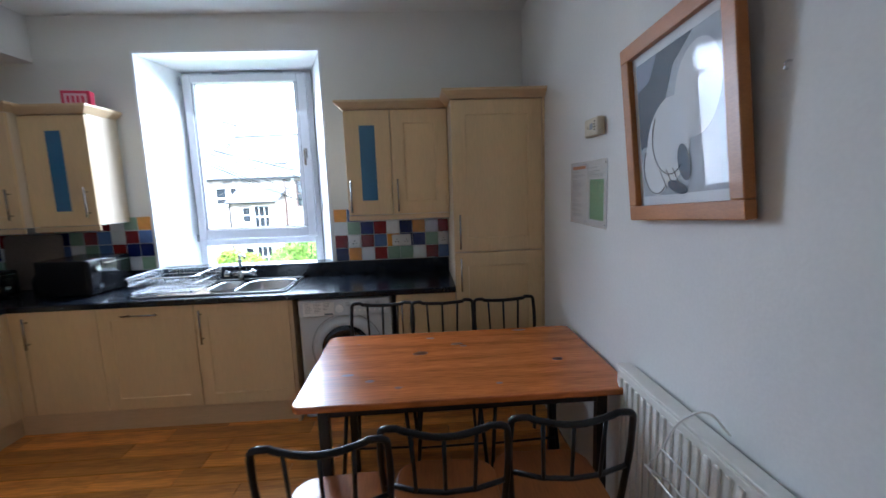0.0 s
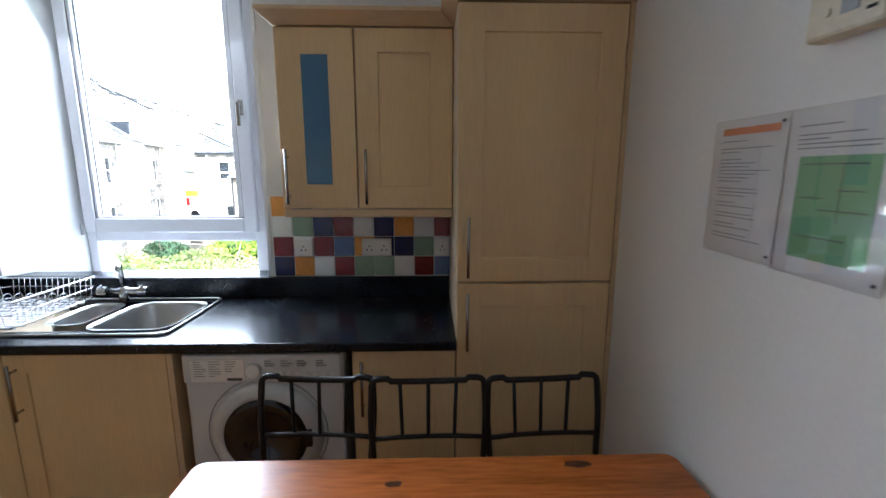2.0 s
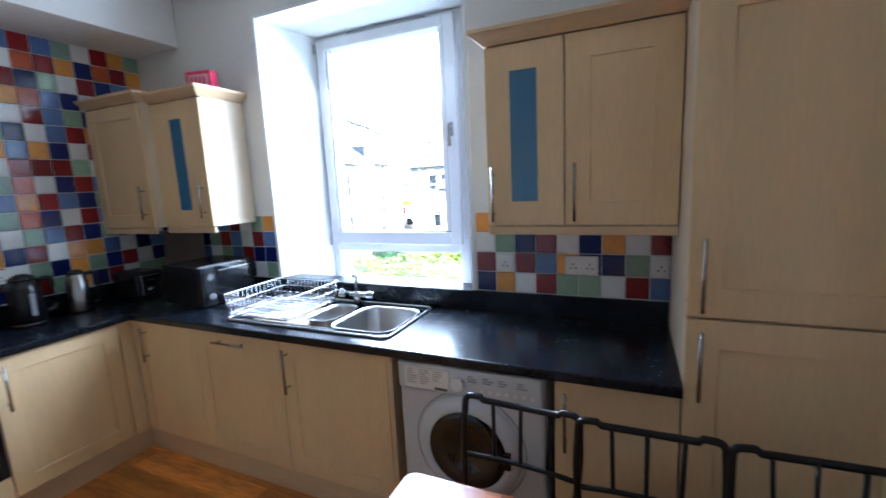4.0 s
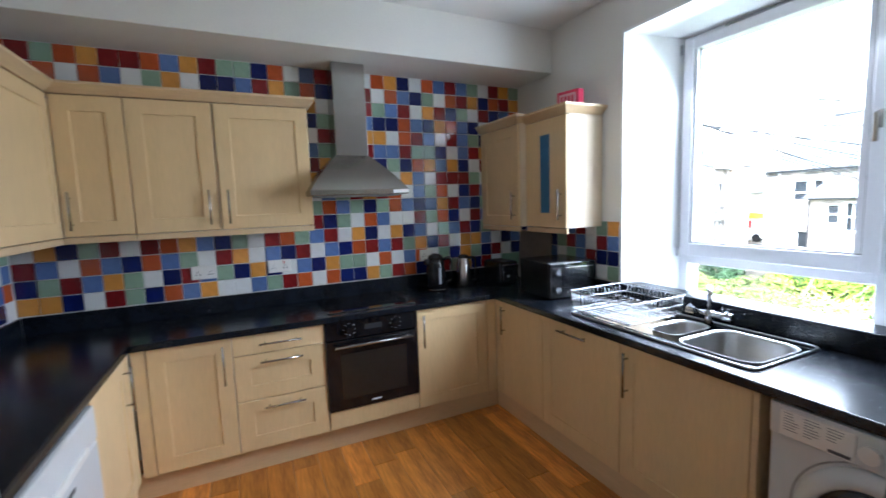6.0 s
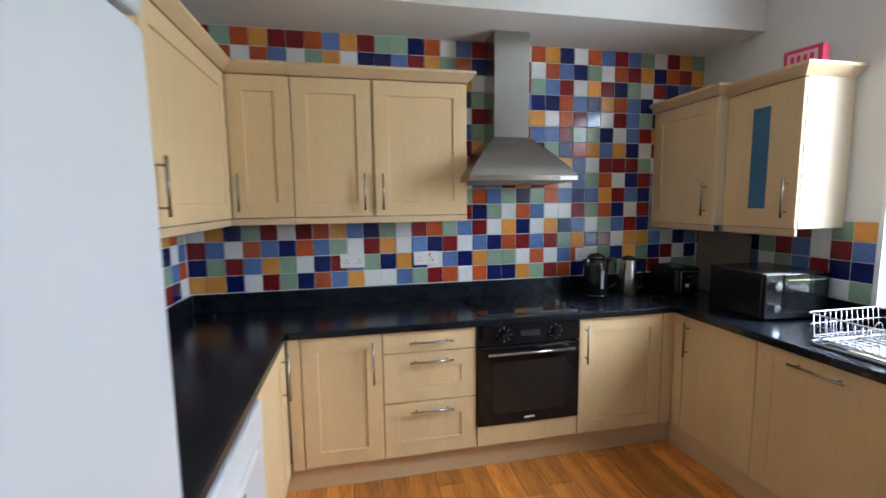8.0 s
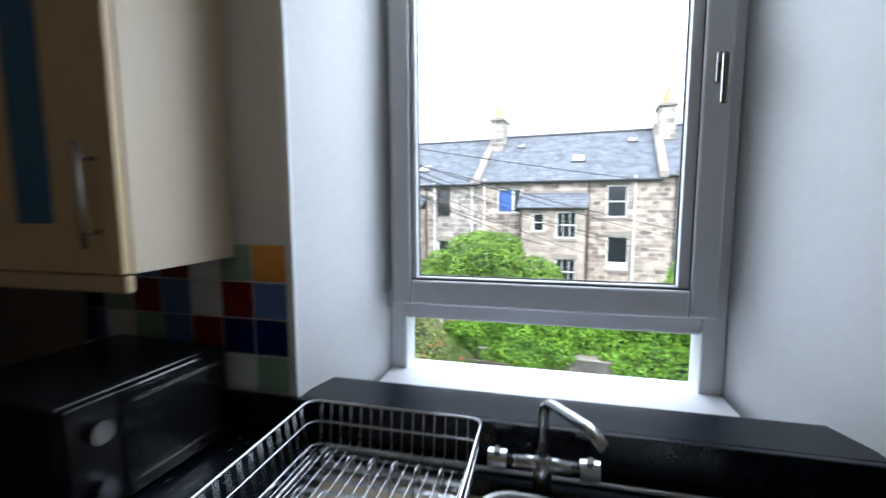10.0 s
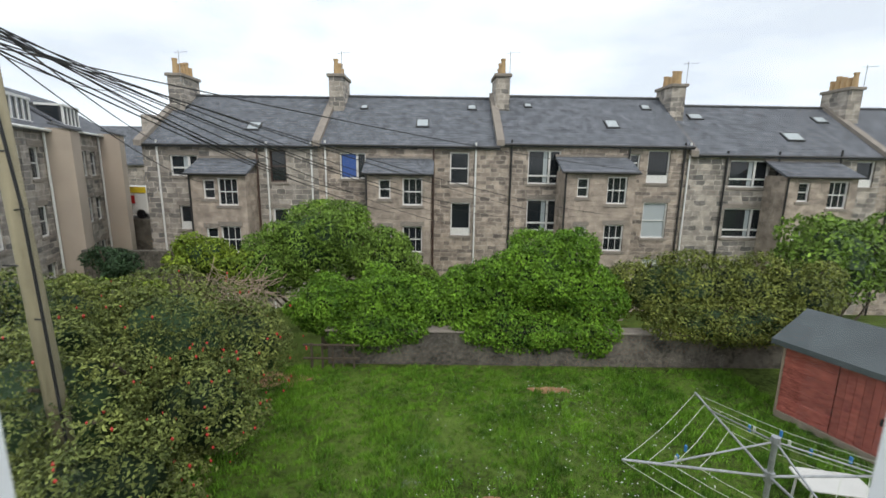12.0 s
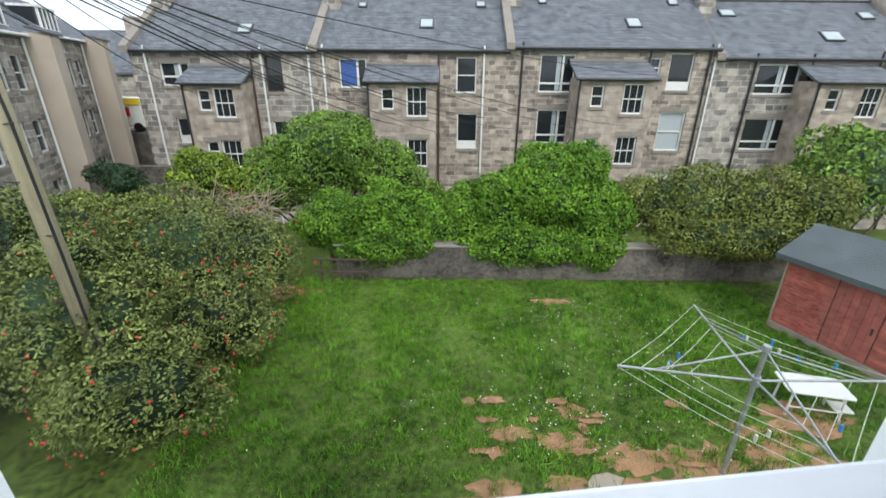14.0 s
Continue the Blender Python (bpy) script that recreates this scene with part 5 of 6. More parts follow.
def blades(name, n, lo, hi, h, w, material, label, keep):
    u, v = rn.uniform(lo[0], hi[0], n), rn.uniform(lo[1], hi[1], n)
    k = keep(u, v)
    u, v = u[k], v[k]
    n = len(u)
    clump = np.zeros(n)
    for _ in range(14):
        f, g, ph = rn.normal(0, 9, 3)
        clump += np.sin(u * f + v * g + ph)
    hh, a = rn.uniform(h * 0.4, h, n) * np.clip(0.75 + 0.30 * clump, 0.2, 1.9), rn.uniform(0, 6.28, n)
    dx, dy = np.cos(a) * w, np.sin(a) * w
    lx, ly = rn.normal(0, 0.4, n) * hh, rn.normal(0, 0.4, n) * hh
    p = np.stack([np.stack([u - dx, v - dy, np.full(n, GZ)], 1), np.stack([u + dx, v + dy, np.full(n, GZ)], 1), np.stack([u + lx, v + ly, GZ + hh], 1)], 1).reshape(-1, 3)
    me = bpy.data.meshes.new(name)
    me.from_pydata(p.tolist(), [], np.arange(3 * n).reshape(-1, 3).tolist())
    me.materials.append(material)
    ob = new(name, me)
    ob.matrix_basis = ME
    return tagged(ob, label, "grass", kind="stuff")


def bare(u, v):
    return (np.sin(u * 2.3 + 1) * np.sin(v * 3.1) > 0.45) & (v < 6.3) & (u > 0.5)


blades("grass", 170000, (-4.5, 2.2), (8.6, 11.4), 0.11, 0.010, M_BLADE, "long green lawn grass", lambda u, v: (~bare(u, v) | (rn.random(len(u)) > 0.72)) & ((v > 5) | (rn.random(len(u)) > 0.4)))
n = 420
u, v = rn.normal(3.0, 1.8, n), rn.uniform(5, 10.5, n)
vv, ff = [], []
for a, b in zip(u, v):
    i = len(vv)
    s = rn.uniform(0.006, 0.012)
    vv += [(a - s, b - s, GZ + 0.10), (a + s, b - s, GZ + 0.105), (a + s, b + s, GZ + 0.10), (a - s, b + s, GZ + 0.105)]
    ff.append((i, i + 1, i + 2, i + 3))
me = bpy.data.meshes.new("daisies")
me.from_pydata(vv, [], ff)
me.materials.append(M_DAISY)
ob = new("daisies", me)
ob.matrix_basis = ME
tagged(ob, "scattered small white daisies in the grass", "flowers", kind="stuff")


# foliage
def crown_mesh(name, blobs, count, size, material, seed):
    """Many small leaves scattered through the outer shell of overlapping lumps."""
    r = np.random.default_rng(seed)
    lumps = []
    for x, y, z, a, b, c in blobs:
        lumps.append((x, y, z, a * 0.82, b * 0.82, c * 0.82))
        for _ in range(26):
            d = r.normal(size=3)
            d /= np.linalg.norm(d)
            if d[2] < -0.35:
                continue
            s = r.uniform(0.22, 0.4)
            lumps.append((x + d[0] * a * 0.78, y + d[1] * b * 0.78, z + d[2] * c * 0.78, a * s, b * s, c * s * 0.9))
    L = np.array(lumps)
    area = (L[:, 3] * L[:, 4] + L[:, 4] * L[:, 5] + L[:, 3] * L[:, 5])
    pick = r.choice(len(L), size=count, p=area / area.sum())
    d = r.normal(size=(count, 3))
    d /= np.linalg.norm(d, axis=1)[:, None]
    wob = 1 + 0.10 * np.sin(d[:, 0] * 7 + pick) * np.sin(d[:, 1] * 9 + 1) + 0.06 * np.sin(d[:, 2] * 17 + pick)
    rad = (1 - 0.22 * r.random(count) ** 2) * wob + 0.10 * r.random(count) ** 6
    p = L[pick, :3] + d * L[pick, 3:] * rad[:, None]
    inside = np.zeros(count, bool)
    for x, y, z, a, b, c in lumps:
        inside |= ((p[:, 0] - x) / a) ** 2 + ((p[:, 1] - y) / b) ** 2 + ((p[:, 2] - z) / c) ** 2 < 0.55
    keep = ~inside & (p[:, 2] > GZ - 2.8)
    p, d = p[keep], d[keep]
    n = len(p)
    nrm = d + r.normal(size=(n, 3)) * 0.7 + np.array([0, 0, 0.35])
    nrm /= np.linalg.norm(nrm, axis=1)[:, None]
    t = np.cross(nrm, r.normal(size=(n, 3)))
    t /= np.linalg.norm(t, axis=1)[:, None]
    b = np.cross(nrm, t)
    s = (size * r.uniform(0.6, 1.3, n))[:, None]
    q = np.stack([p - t * s, p + b * s * 0.5 + nrm * s * 0.12, p + t * s, p - b * s * 0.5 + nrm * s * 0.12], 1).reshape(-1, 3)
    me = bpy.data.meshes.new(name)
    me.from_pydata(q.tolist(), [], np.arange(4 * n).reshape(-1, 4).tolist())
    me.materials.append(material)
    return me


def bush(name, blobs, count, size, material, label, category, seed):
    x, y, z, a, b, c = blobs[0]
    base = GZ if y < 12.5 else -5.6
    t = thing(name, ME @ Vector((x, y, base)), label, category)
    ob = new("crown", crown_mesh("crown", blobs, count, size, material, seed))
    ob.parent = t
    ob.matrix_parent_inverse = t.matrix_basis.inverted()
    ob.matrix_basis = ME
    rr = random.Random(seed)
    # opaque dark core in each blob, painted shade for the gaps between leaves
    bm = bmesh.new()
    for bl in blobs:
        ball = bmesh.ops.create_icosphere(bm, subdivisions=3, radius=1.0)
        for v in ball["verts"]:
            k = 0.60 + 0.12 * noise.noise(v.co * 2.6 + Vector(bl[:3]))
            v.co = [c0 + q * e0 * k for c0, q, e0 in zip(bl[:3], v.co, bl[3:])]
    part("inner_growth", bm, M_DEEP, t, "solid dark core standing in for shade between the leaves", M=ME)
    part("trunk", tube([(x, y, base - 0.1), (x + 0.1, y, base + (z - base) * 0.5), (x, y + 0.1, z)], 0.13, 8), M_BARK, t, M=ME)
    for bl in blobs:
        for _ in range(3):
            e = (bl[0] + rr.uniform(-0.7, 0.7) * bl[3], bl[1] + rr.uniform(-0.7, 0.7) * bl[4], bl[2] + rr.uniform(0.1, 0.8) * bl[5])
            m = [(a1 + b1) / 2 + rr.uniform(-0.15, 0.15) for a1, b1 in zip((x, y, base + 0.5), e)]
            part("limb", tube([(x, y, base + 0.4), m, e], 0.035, 6), M_BARK, t, M=ME)
    return t


bush("ivy_mound", [(3.5, 13.0, -1.75, 1.75, 1.4, 1.65), (1.6, 12.7, -2.3, 1.5, 1.1, 1.25), (4.6, 12.5, -2.6, 1.1, 1.0, 1.4), (0.3, 12.6, -2.7, 1.2, 0.9, 1.0), (2.4, 11.75, -3.15, 2.2, 0.5, 0.75), (4.5, 11.75, -3.3, 0.9, 0.45, 0.75)], 140000, 0.050, M_IVY, "large bright green ivy mound hanging over the garden wall", "bush", 31)
bush("ivy_mound", [(-1.5, 12.6, -2.55, 1.35, 1.0, 1.2), (-3.4, 12.6, -2.75, 1.4, 1.0, 1.0), (-1.9, 11.75, -3.15, 1.6, 0.45, 0.8)], 70000, 0.050, M_IVY, "rounded green ivy mound over the garden wall", "bush", 32)
bush("tree", [(-4.6, 16.2, -1.35, 2.3, 1.8, 1.75), (-2.3, 16.2, -2.1, 1.7, 1.5, 1.3), (-6.4, 15.8, -2.3, 1.6, 1.5, 1.3), (-0.9, 16.0, -2.9, 1.1, 1.1, 0.9)], 75000, 0.060, M_LEAF, "broad leafy green tree behind the garden wall", "tree", 33)
bush("hawthorn_bush", [(7.4, 12.9, -2.15, 2.1, 1.2, 1.4), (9.4, 12.9, -2.2, 1.8, 1.2, 1.35), (11.2, 12.6, -2.1, 1.4, 1.2, 1.2), (8.6, 11.6, -2.75, 2.6, 0.8, 0.8)], 62000, 0.052, M_OLIVE, "spreading olive-green hawthorn over the garden wall", "bush", 34)
bush("tree", [(13.4, 14.0, -1.4, 1.8, 1.6, 1.8), (15.5, 14.5, -1.2, 1.7, 1.6, 1.5)], 16000, 0.085, M_LEAF, "leafy green tree beyond the shed", "tree", 35)
bush("fuchsia_bush", [(-5.8, 8.8, -2.2, 2.0, 1.6, 1.5), (-4.5, 7.4, -3.0, 1.3, 1.2, 1.1), (-4.5, 9.3, -2.6, 1.3, 1.1, 1.25), (-6.6, 6.6, -2.6, 1.8, 1.4, 1.5), (-5.0, 5.6, -3.3, 1.4, 1.2, 1.0), (-8.0, 8.4, -2.0, 1.7, 1.5, 1.5)], 130000, 0.038, M_BUSH, "large fuchsia bush with small red flowers", "bush", 36)
bush("shrub", [(-9.2, 7.0, -1.6, 1.4, 1.3, 1.7), (-8.2, 5.0, -2.9, 1.4, 1.2, 1.2)], 18000, 0.055, M_DEEP, "dark green shrub beside the telegraph pole", "bush", 37)
bush("hedge", [(-9.6, 12.6, -2.6, 1.4, 0.9, 0.7), (-11.4, 12.8, -2.6, 1.4, 0.9, 0.7), (-7.8, 12.4, -2.9, 1.2, 0.8, 0.6)], 14000, 0.07, M_LIME, "dense row of yellow-green privet hedge", "hedge", 38)
bush("shrub", [(-8.8, 15.6, -1.85, 1.3, 1.0, 0.9), (-7.3, 15.2, -2.3, 1.0, 0.9, 0.8)], 9000, 0.075, M_LIME, "yellow-green shrub in front of the houses", "bush", 39)
bush("shrub", [(-13.5, 17.5, -2.7, 0.9, 0.8, 0.7), (-15.2, 19, -2.7, 0.9, 0.8, 0.6)], 5000, 0.07, M_DEEP, "small clipped dark shrub by the road", "bush", 40)

# red flowers and bleached twigs of the fuchsia
vv, ff = [], []
rb = random.Random(51)
BL = [(-5.8, 8.8, -2.2, 2.0, 1.6, 1.5), (-4.5, 7.4, -3.0, 1.3, 1.2, 1.1), (-4.5, 9.3, -2.6, 1.3, 1.1, 1.25), (-5.0, 5.6, -3.3, 1.4, 1.2, 1.0), (-6.6, 6.6, -2.6, 1.8, 1.4, 1.5)]
for _ in range(190):
    x, y, z, a, b, c = rb.choice(BL)
    d = Vector((rb.gauss(0.3, 1), rb.gauss(-0.5, 1), rb.gauss(0.2, 1))).normalized()
    q = Vector((x + d.x * a * 1.09, y + d.y * b * 1.09, z + d.z * c * 1.09))
    s = rb.uniform(0.018, 0.032)
    i = len(vv)
    vv += [tuple(q + Vector(o) * s) for o in ((1, 0, 0), (-1, 0, 0), (0, 1, 0), (0, -1, 0), (0, 0, 1.2), (0, 0, -1.6))]
    ff += [(i + e, i + f, i + g) for g in (4, 5) for e, f in ((0, 2), (2, 1), (1, 3), (3, 0))]
me = bpy.data.meshes.new("fuchsia_flowers")
me.from_pydata(vv, [], ff)
me.materials.append(M_BERRY)
ob = new("fuchsia_flowers", me)
ob.matrix_basis = ME
tagged(ob, "small hanging red fuchsia flowers", "flowers", kind="stuff")
bm = bmesh.new()
for _ in range(170):
    x, y, z = rb.uniform(-6.0, -4.3), rb.uniform(9.4, 10.8), rb.uniform(-1.75, -1.2)
    d = Vector((rb.gauss(0.2, 0.6), rb.gauss(-0.3, 0.5), rb.gauss(0, 0.45)))
    tube([(x, y, z), Vector((x, y, z)) + d * 0.35, Vector((x, y, z)) + d * 0.6 + Vector((0, 0, 0.1))], 0.008, 4, bm=bm)
tagged(part("dead_twigs", bm, M_TWIG, M=ME), "tangle of bleached dead twigs", "twigs", kind="stuff")

# garden end wall
gw = thing("garden_wall", ME @ Vector((3, 11.8, GZ)), "low dark rubble garden wall overhung by ivy", "wall")
part("masonry", B(((-3.2, 11.62, GZ - 0.2), (12.5, 12.0, GZ + 1.0)), bevel=0.02), M_WALLSTONE, gw, M=ME)
part("coping", B(((-3.25, 11.58, GZ + 1.0), (12.5, 12.04, GZ + 1.07)), bevel=0.02), M_COPE, gw, M=ME)
# old wooden frame lying by the wall
pf = thing("wooden_frame", ME @ Vector((-2.8, 11.2, GZ)), "old weathered timber frame leaning by the wall", "frame")
for k in range(5):
    part("slat", B(((-3.6 + 0.3 * k, 11.3, GZ), (-3.55 + 0.3 * k, 11.36, GZ + 0.75)), bevel=0.005), M_BARK, pf, M=ME)
for z in (0.3, 0.7):
    part("crossbar", B(((-3.8, 11.26, GZ + z), (-2.2, 11.30, GZ + z + 0.05)), bevel=0.005), M_BARK, pf, M=ME)


# tenement houses
def house_window(house, x0, x1, z0, z1, y, style, M):
    """A window set back in its opening: frame, sill, and dark or curtained panes."""
    paint = M_BROWNPAINT if style == "brown" else M_WPAINT
    w = part("window", B(((x0, y + 0.10, z0), (x0 + 0.07, y + 0.17, z1)), ((x1 - 0.07, y + 0.10, z0), (x1, y + 0.17, z1)), ((x0 + 0.07, y + 0.10, z1 - 0.07), (x1 - 0.07, y + 0.17, z1)), ((x0 + 0.07, y + 0.10, z0), (x1 - 0.07, y + 0.17, z0 + 0.08))), paint, house, M=M)
    zm, xm = (z0 + z1) / 2, x0 + (x1 - x0) * 0.66
    bars = []
    if style in ("sash", "grid", "net", "brown"):
        bars.append(((x0 + 0.07, y + 0.11, zm - 0.03), (x1 - 0.07, y + 0.16, zm + 0.03)))
    if style == "grid":
        for f in (1 / 3, 2 / 3):
            xx = x0 + (x1 - x0) * f
            bars.append(((xx - 0.015, y + 0.12, z0 + 0.08), (xx + 0.015, y + 0.15, z1 - 0.07)))
    if style in ("modern", "blue"):
        bars += [((xm - 0.06, y + 0.105, z0 + 0.08), (xm + 0.06, y + 0.165, z1 - 0.07))]
        if style == "modern":
            bars += [((x0 + 0.07, y + 0.105, z0 + 0.42), (x1 - 0.07, y + 0.165, z0 + 0.52))]
    if style == "panel":
        bars.append(((x0 + 0.07, y + 0.105, z0 + 0.08), (x1 - 0.07, y + 0.165, z0 + 0.45)))
    for a, b in bars:
        part("glazing_bar", B((a, b)), paint, w, M=M)
    part("pane", B(((x0 + 0.05, y + 0.18, z0 + 0.05), (x1 - 0.05, y + 0.20, z1 - 0.05))), M_NET if style == "net" else M_NIGHT, w, M=M)
    if style == "blue":
        part("blind", B(((x0 + 0.10, y + 0.172, z0 + 0.10), (xm - 0.06, y + 0.178, z1 - 0.09))), M_BLIND, w, "blue roller blind", M=M)
    if style == "modern":
        part("curtain", B(((xm - 0.34, y + 0.172, z0 + 0.1), (xm - 0.1, y + 0.178, z1 - 0.09))), M_NET, w, M=M)
    part("sill", B(((x0 - 0.1, y - 0.06, z0 - 0.14), (x1 + 0.1, y + 0.1, z0 - 0.005))), M_COPE, house, M=M)
    part("lintel", B(((x0 - 0.12, y - 0.012, z1 + 0.005), (x1 + 0.12, y + 0.09, z1 + 0.26))), M_COPE, house, M=M)


def slope(pts, t):
    """A thin slab on four roof corners."""
    bm = bmesh.new()
    a = [bm.verts.new(p) for p in pts]
    b = [bm.verts.new((p[0], p[1], p[2] - t)) for p in pts]
    bm.faces.new(a)
    bm.faces.new(b[::-1])
    for i in range(4):
        j = (i + 1) % 4
        bm.faces.new((a[i], b[i], b[j], a[j]))
    bmesh.ops.recalc_face_normals(bm, faces=bm.faces)
    return bm


def chimney(house, u, v, z, M, n=4, tall=1.95):
    st = part("chimney_stack", B(((u - 0.45, v - 1.0, z - 1.6), (u + 0.45, v + 1.0, z + tall - 1.0)), bevel=0.02), M_STONE2, house, M=M)
    part("chimney_cap", B(((u - 0.55, v - 1.1, z + tall - 1.0), (u + 0.55, v + 1.1, z + tall - 0.82)), bevel=0.02), M_COPE, st, M=M)
    for k in range(n):
        y = v - 0.8 + 1.6 * k / (n - 1)
        h = 0.62 + 0.25 * ((k * 7 + n) % 3) / 2
        part("chimney_pot", C(((u, y, z + tall - 0.82), (u, y, z + tall - 0.82 + h), 0.17, 0.13), ((u, y, z + tall - 0.9 + h), (u, y, z + tall - 0.80 + h), 0.165, 0.165), n=12), M_POT, st, M=M)
    part("aerial", C(((u + 0.4, v - 1.0, z + 0.6), (u + 0.4, v - 1.0, z + tall + 0.5), 0.02), ((u + 0.1, v - 1.0, z + tall + 0.35), (u + 1.0, v - 1.1, z + tall + 0.4), 0.012), n=5), M_GALV, st, M=M)


def skylight(house, u, t, eave, ridge, M, w=0.8, h=0.9):
    k = (ridge[1] - eave[1], ridge[0] - eave[0])
    y, z = eave[0] + t * k[1], eave[1] + t * k[0]
    ang = math.atan2(k[0], k[1])
    m = M @ Matrix.Translation((u, y, z)) @ Matrix.Rotation(ang, 4, "X")
    s = part("skylight", B(((-w / 2, -h / 2, 0.0), (w / 2, h / 2, 0.09)), bevel=0.01), M_LEAD, house, M=m)
    part("pane", B(((-w / 2 + 0.08, -h / 2 + 0.08, 0.09), (w / 2 - 0.08, h / 2 - 0.08, 0.098))), M_NET, s, M=m)


def tenement(u0, u1, eave, wins, outshot, lights, pipes, stone):
    """One house of the row, front on the plane y = 25."""
    Y, foot = 25.0, -7.2
    h = thing("tenement_house", ME @ Vector(((u0 + u1) / 2, Y, foot)), "granite tenement house with a slate roof and mixed windows", "house", "tenement row")
    part("wall", holed(u0, u1, foot, eave, [w[:4] for w in wins], 0.4, ME @ Matrix.Translation((0, Y, 0))), stone, h)
    part("back_wall", B(((u0, Y + 9.0, foot), (u1, Y + 9.3, eave)), ((u0, Y + 0.42, foot), (u0 + 0.3, Y + 9.0, eave)), ((u1 - 0.3, Y + 0.42, foot), (u1, Y + 9.0, eave))), stone, h, M=ME)
    ridge = eave + 3.35
    part("roof", slope([(u0, Y - 0.25, eave + 0.02), (u1, Y - 0.25, eave + 0.02), (u1, Y + 4.6, ridge), (u0, Y + 4.6, ridge)], 0.15), M_SLATE, h, M=ME)
    part("roof", slope([(u0, Y + 4.6, ridge), (u1, Y + 4.6, ridge), (u1, Y + 9.5, eave), (u0, Y + 9.5, eave)], 0.15), M_SLATE, h, M=ME)
    part("ridge", C(((u0, Y + 4.6, ridge + 0.03), (u1, Y + 4.6, ridge + 0.03), 0.10), n=8), M_LEAD, h, M=ME)
    part("gutter", C(((u0, Y - 0.28, eave - 0.02), (u1, Y - 0.28, eave - 0.02), 0.07), n=8), M_PIPE, h, M=ME)
    part("skew", slope([(u0 - 0.22, Y - 0.35, eave + 0.22), (u0 + 0.22, Y - 0.35, eave + 0.22), (u0 + 0.22, Y + 4.6, ridge + 0.22), (u0 - 0.22, Y + 4.6, ridge + 0.22)], 0.32), M_COPE, h, M=ME)
    chimney(h, u0 + 0.45, Y + 4.0, ridge, ME, 4 + int(abs(u0)) % 2)
    bm = bmesh.new()
    g = [bm.verts.new(ME @ Vector(p)) for p in ((u0 + 0.15, Y + 0.1, eave), (u0 + 0.15, Y + 9.0, eave), (u0 + 0.15, Y + 4.6, ridge - 0.1))]
    bm.faces.new(g)
    part("gable", bm, stone, h)
    for w in wins:
        house_window(h, *w[:4], Y, w[4], ME)
    for s in lights:
        skylight(h, s[0], s[1], (Y - 0.25, eave + 0.02), (Y + 4.6, ridge), ME, *(s[2:] or (0.8, 0.9)))
    for x, m in pipes:
        part("downpipe", C(((x, Y - 0.10, foot), (x, Y - 0.10, eave + 0.25), 0.055), n=8), m, h, M=ME)
    if outshot:
        a, b, top = outshot
        F = 23.4
        ow = []
        for zc in (top - 0.95, top - 3.6, top - 6.3):
            ow += [(a + 0.75, a + 1.4, zc - 0.45, zc + 0.6, "sash"), (b - 1.55, b - 0.45, zc - 0.8, zc + 0.7, "grid")]
        o = part("outshot", holed(a, b, foot, top, [w[:4] for w in ow], 0.3, ME @ Matrix.Translation((0, F, 0))), M_ASHLAR, h)
        part("side_wall", B(((a, F + 0.3, foot), (a + 0.25, Y - 0.01, top)), ((b - 0.25, F + 0.3, foot), (b, Y - 0.01, top))), M_ASHLAR, o, M=ME)
        part("lean_to_roof", slope([(a - 0.15, F - 0.2, top), (b + 0.15, F - 0.2, top), (b + 0.15, Y - 0.02, top + 0.85), (a - 0.15, Y - 0.02, top + 0.85)], 0.12), M_SLATE, o, M=ME)
        part("lead_flashing", B(((a - 0.15, Y - 0.12, top + 0.82), (b + 0.15, Y - 0.02, top + 0.95))), M_COPE, o, M=ME)
        part("gutter", C(((a - 0.15, F - 0.24, top - 0.06), (b + 0.15, F - 0.24, top - 0.06), 0.06), n=8), M_PIPE, o, M=ME)
        for w in ow:
            house_window(h, *w[:4], F, w[4], ME)
        part("downpipe", C(((a + 0.08, F - 0.07, foot), (a + 0.08, F - 0.07, top - 0.05), 0.05), n=8), M_PIPE, h, M=ME)
        part("downpipe", C(((b + 0.12, Y - 0.2, foot), (b + 0.12, Y - 0.2, top + 1.5), 0.055), n=8), M_PIPE if a > 0 else M_BROWNPAINT, h, M=ME)
    return h


tenement(-17.1, -7.05, 2.68, [(-15.6, -14.0, 0.92, 2.1, "modern"), (-9.85, -8.9, 0.65, 2.45, "brown"), (-15.3, -14.3, -2.2, -0.8, "panel"), (-9.8, -8.9, -2.6, -0.9, "sash")],
         (-13.7, -10.6, 1.13), [(-11.2, 0.35), (-16.4, 0.75, 0.6, 0.6)], [(-16.2, M_WPAINT), (-9.95, M_WPAINT), (-7.4, M_WPAINT)], M_STONE2)
tenement(-7.05, 3.42, 2.80, [(-5.8, -4.3, 0.90, 2.38, "blue"), (0.58, 1.68, 0.68, 2.5, "sash"), (0.66, 1.82, -2.35, -0.4, "panel"), (-5.4, -4.45, -2.4, -0.7, "sash")],
         (-4.1, -0.5, 1.28), [(-1.1, 0.42), (-4.9, 0.75, 0.5, 0.5), (2.0, 0.78, 0.6, 0.6)], [(-6.6, M_WPAINT), (2.05, M_WPAINT)], M_STONE)
